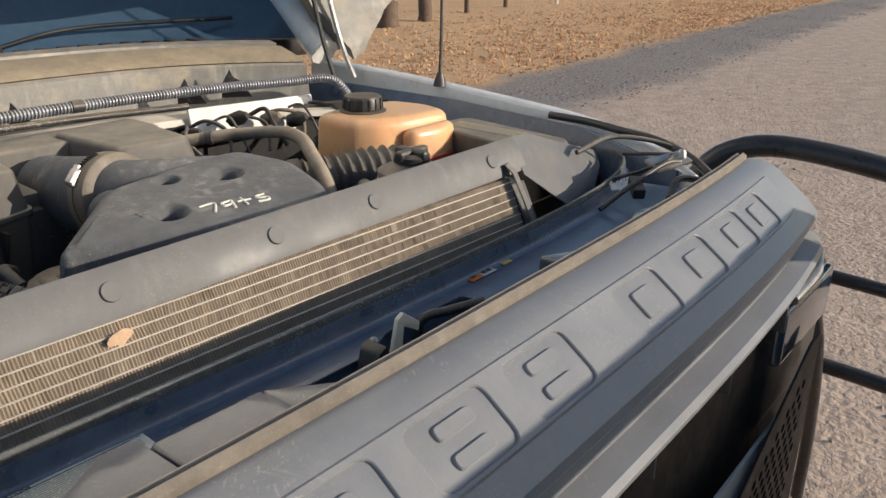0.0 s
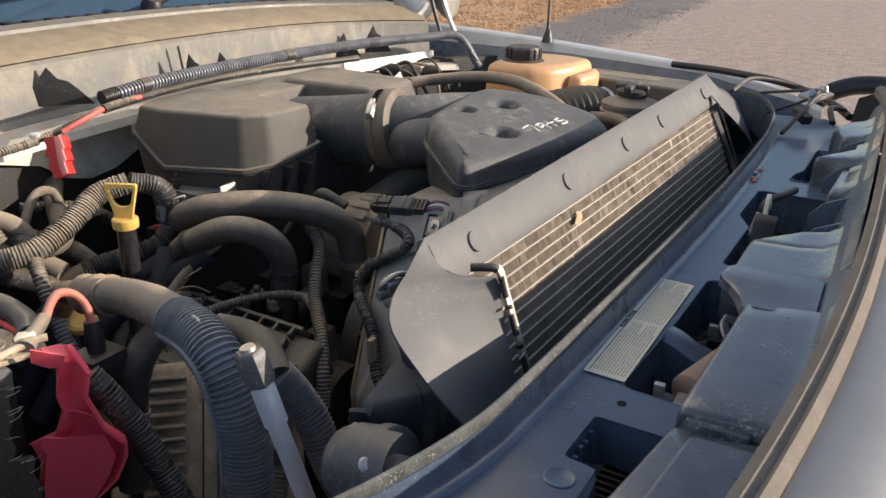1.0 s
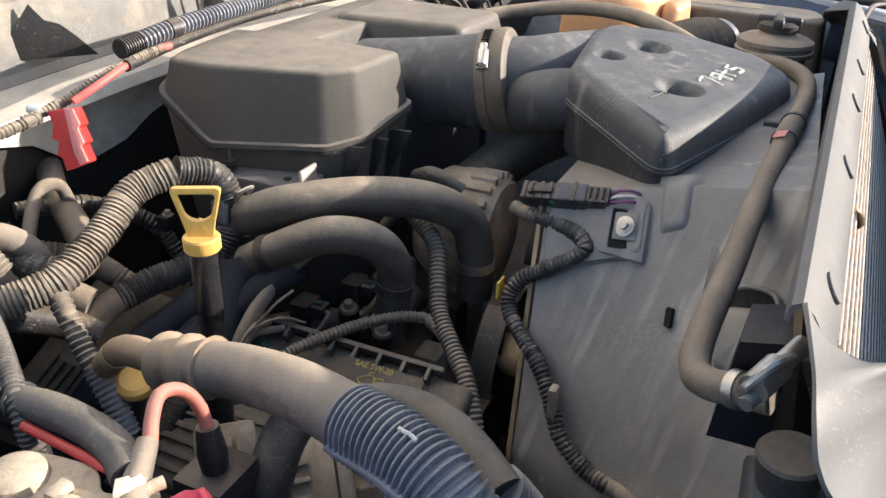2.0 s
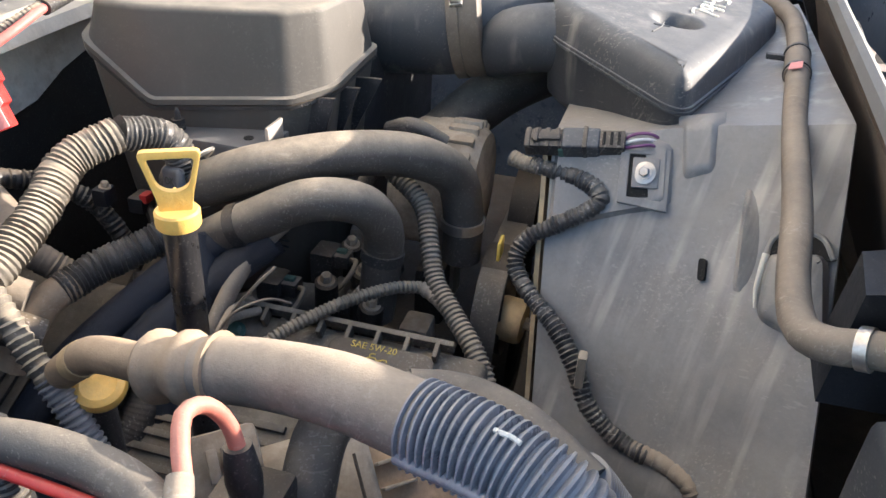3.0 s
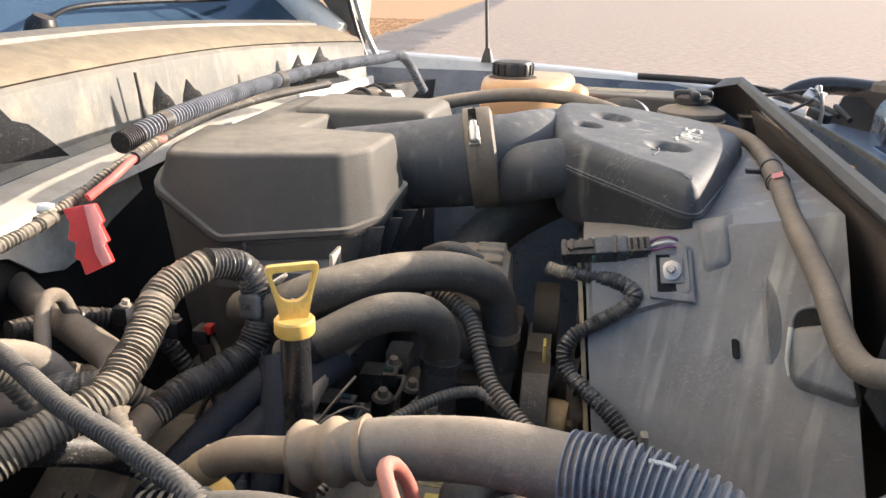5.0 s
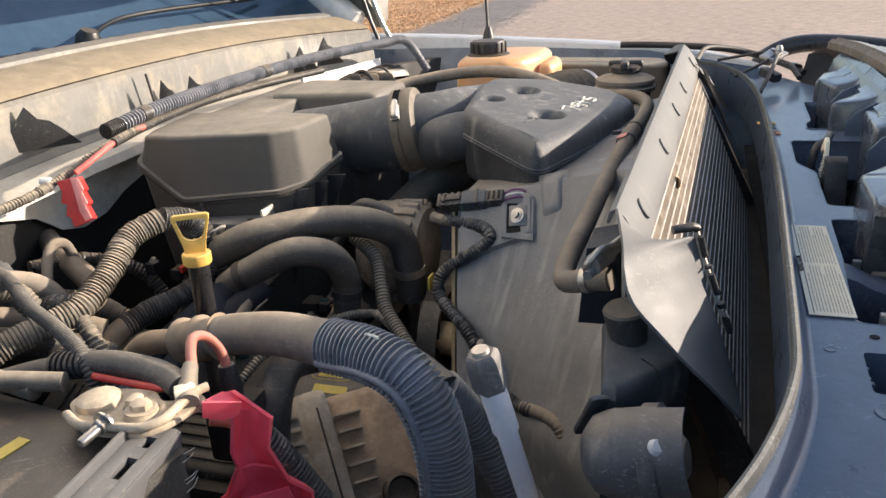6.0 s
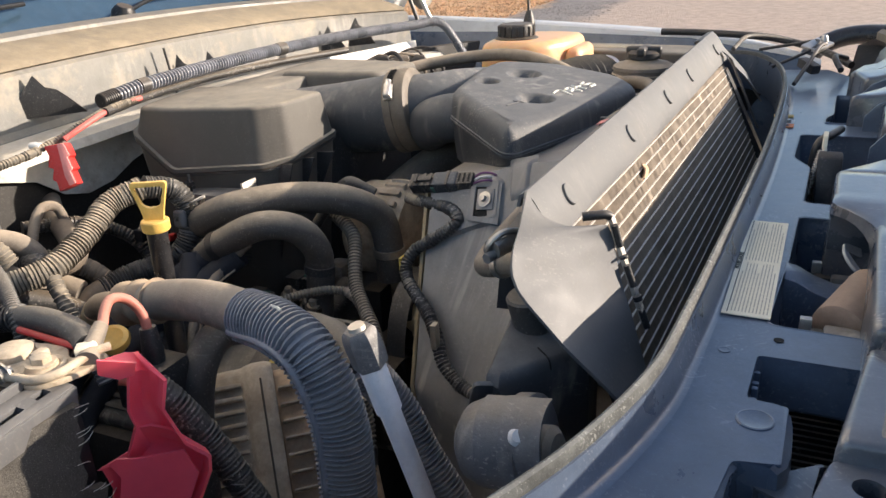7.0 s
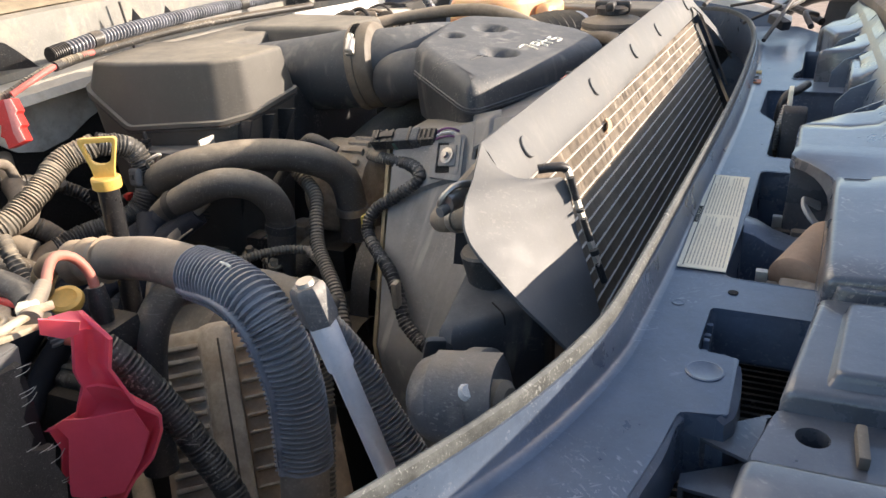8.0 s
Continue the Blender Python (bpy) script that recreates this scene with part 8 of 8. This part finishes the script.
for i, (x, y, z, r) in enumerate(((0.80, 1.275, 1.235, 0.010), (0.90, 1.265, 1.250, 0.013), (0.97, 1.255, 1.24, 0.012), (1.03, 1.245, 1.23, 0.014))):
    part("fitting", lathe([(r * 0.5, -0.02), (r, -0.015), (r * 1.1, 0.01), (r * 0.5, 0.025)], (x, y, z), (0.3, -0.8, 0.3), 16), (BLACK, DARK, BROWN, BLACK)[i], fw)
for k in range(9):
    x = 0.72 + 0.045 * k
    part("small_hose", hose([(x, 1.30, 1.24), (x + 0.02, 1.262, 1.25 + 0.02 * random.random()), (x + 0.05 * random.random(), 1.235, 1.235), (x + 0.03, 1.21, 1.19)], 0.0026 + 0.002 * random.random(), 0.006, 8), random.choice((RUBBER, BROWN, BLACK, BLACK)), fw)
# ---- far corner ----
tank = thing("coolant_tank", (0.99, 0.96, 1.1), "amber translucent coolant tank with black cap", "tank")
TK = [(0.895, 1.045), (0.888, 0.945), (0.925, 0.905), (0.985, 0.885), (1.085, 0.875), (1.105, 0.95), (1.09, 1.03), (1.0, 1.055)]
bm = tapered(TK, 1.16, 1.290, 0.006, 0.016)
bmesh.ops.bevel(bm, geom=[e for e in bm.edges if e.calc_face_angle(0) > 0.6], offset=0.006, segments=2, affect="EDGES")
part("tank_body", bm, AMBER, tank)
part("front_bulge", tapered([(0.955, 0.90), (0.965, 0.862), (1.03, 0.85), (1.085, 0.862), (1.09, 0.90)], 1.165, 1.272, 0.006, 0.014), AMBER, tank)
part("coolant_band", tapered([(0.954, 0.902), (0.963, 0.860), (1.03, 0.8485), (1.0865, 0.860), (1.093, 0.902)], 1.19, 1.222, 0.0, 0.001), COOLANT, tank, "reddish coolant showing through")
cap = part("cap", lathe([(0.030, 0), (0.034, 0.003), (0.034, 0.020), (0.031, 0.025), (0.015, 0.026)], (0.972, 0.992, 1.292), segs=32), BLACK, tank, "black ribbed screw cap")
part("cap_base", lathe([(0.042, 0), (0.042, 0.006), (0.035, 0.009)], (0.972, 0.992, 1.285), segs=30), BLACK, tank)
for k in range(16):
    a = k * math.tau / 16
    part("grip", box((0.033, -0.0025, 0.003), (0.0362, 0.0025, 0.022), 0.0008, m=Matrix.Translation((0.972, 0.992, 1.292)) @ Matrix.Rotation(a, 4, "Z")), BLACK, cap)
bz = thing("tank_hose", (0.75, 0.95, 1.2), "dusty tan hose curving past the resonator", "hose")
part("hose", hose([(0.70, 1.14, 1.262), (0.76, 1.08, 1.272), (0.79, 1.0, 1.282), (0.765, 0.92, 1.288), (0.725, 0.85, 1.282), (0.695, 0.79, 1.262), (0.68, 0.76, 1.23)], 0.0102), DUSTY, bz)
ring_clamp((0.73, 1.11, 1.267), (0.76, 1.08, 1.272), 0.0104, bz, BLACK)
bl = thing("intake_bellows", (0.78, 0.84, 1.15), "black ribbed intake bellows", "duct")
part("bellows", sweep(spline([(0.72, 0.88, 1.225), (0.77, 0.85, 1.232), (0.83, 0.82, 1.236), (0.87, 0.80, 1.232)], 0.005), lambda i: 0.038 + 0.006 * (1 if i % 3 == 0 else 0), 24), RUBBER, bl)
part("end_ring", lathe([(0.046, -0.008), (0.046, 0.008), (0.04, 0.012)], (0.72, 0.88, 1.225), (-0.85, 0.5, -0.1), 24), BLACK, bl)
part("band_clamp", lathe([(0.0405, -0.005), (0.042, -0.005), (0.042, 0.005), (0.0405, 0.005)], (0.885, 0.795, 1.23), (0.9, -0.45, 0), 24), STEEL, bl)
ps = thing("steering_reservoir", (0.787, 0.712, 1.15), "black power steering reservoir with finger cap", "reservoir")
part("bowl", lathe([(0.036, -0.12), (0.040, -0.06), (0.042, -0.016), (0.040, -0.012)], (0.787, 0.712, 1.268), segs=40), RUBBER, ps)
part("lid", lathe([(0.041, -0.016), (0.049, -0.014), (0.050, -0.008), (0.047, -0.007), (0.047, -0.002), (0.049, -0.001), (0.048, 0.004), (0.040, 0.008), (0.026, 0.010), (0.020, 0.016)], (0.787, 0.712, 1.268), segs=44), DUSTY, ps, "brown dusty screw lid")
part("cap", join(lathe([(0.018, 0), (0.026, 0.004), (0.026, 0.012), (0.02, 0.016)], (0.787, 0.712, 1.280), segs=24), box((0.757, 0.705, 1.288), (0.817, 0.719, 1.302), 0.005, 3), box((0.780, 0.684, 1.288), (0.794, 0.74, 1.302), 0.005, 3)), BLACK, ps)
fb = thing("fuse_box_cover", (1.1, 0.78, 1.15), "long dusty black cover beside the fender", "cover")
part("cover", tapered([(1.02, 0.645), (1.09, 0.64), (1.155, 0.665), (1.19, 0.925), (1.075, 0.945)], 1.16, 1.255, 0.008, 0.006), BOX, fb)
for k in range(5):
    part("printed_bar", box((1.10 + 0.008 * k, 0.75, 1.2552), (1.104 + 0.008 * k, 0.90, 1.2562), 0), FAINTINK, fb)
# antenna on the far fender
an = thing("antenna", (1.28, 1.07, 1.28), "thin black whip antenna on the fender", "antenna")
part("mast", hose([(1.28, 1.07, 1.285), (1.30, 1.08, 1.45), (1.33, 1.10, 1.95)], (0.0036, 0.002), 0.05, 8, lumps=0), BLACK, an)
part("base", lathe([(0.014, 0), (0.012, 0.012), (0.006, 0.03)], (1.28, 1.07, 1.283), (0.1, 0, 1), 14), BLACK, an)
# wiring and clutter at the header's far end
for pts, r, mt in (([(1.02, 0.53, 1.235), (1.05, 0.47, 1.262), (1.09, 0.46, 1.272), (1.12, 0.50, 1.262), (1.13, 0.56, 1.25)], 0.0028, BLACK), ([(0.93, 0.49, 1.222), (0.99, 0.47, 1.25), (1.06, 0.455, 1.268), (1.10, 0.44, 1.262)], 0.0035, BLACK),
                   ([(1.0, 0.42, 1.235), (1.05, 0.43, 1.25), (1.10, 0.41, 1.24)], 0.005, BLACK), ([(1.05, 0.60, 1.262), (1.13, 0.58, 1.275), (1.19, 0.52, 1.262), (1.20, 0.46, 1.24)], 0.004, RUBBER)):
    alone("corner_cable", hose(pts, r), mt, "loose cable at the corner of the engine bay", "cable", group="corner cables")
cl2 = thing("corner_clip", (1.07, 0.455, 1.25), "bright metal clip at the panel corner", "clip")
part("plate", box((-0.03, -0.015, -0.003), (0.035, 0.018, 0.003), 0.002, m=axes((1.075, 0.46, 1.265), (0.9, -0.4, 0.1), (0.1, -0.3, 0.9))), STEEL, cl2)
part("stud", lathe([(0.007, 0), (0.0065, 0.009), (0.004, 0.013)], (1.10, 0.45, 1.268), segs=14), STEEL, cl2)
part("lug", box((-0.02, -0.008, -0.006), (0.02, 0.01, 0.01), 0.003, m=axes((1.0, 0.47, 1.24), (0.6, 0.5, 0.2), (0, 0, 1))), BLACK, cl2)
# rubber lip along the far fender
alone("fender_seal", hose([(1.225, 0.76, 1.272), (1.225, 0.68, 1.270), (1.205, 0.60, 1.268), (1.205, 0.54, 1.262), (1.19, 0.48, 1.250), (1.16, 0.43, 1.236), (1.12, 0.40, 1.225)], 0.007, 0.01, 10), BLACK, "black rubber lip along the fender edge", "seal")
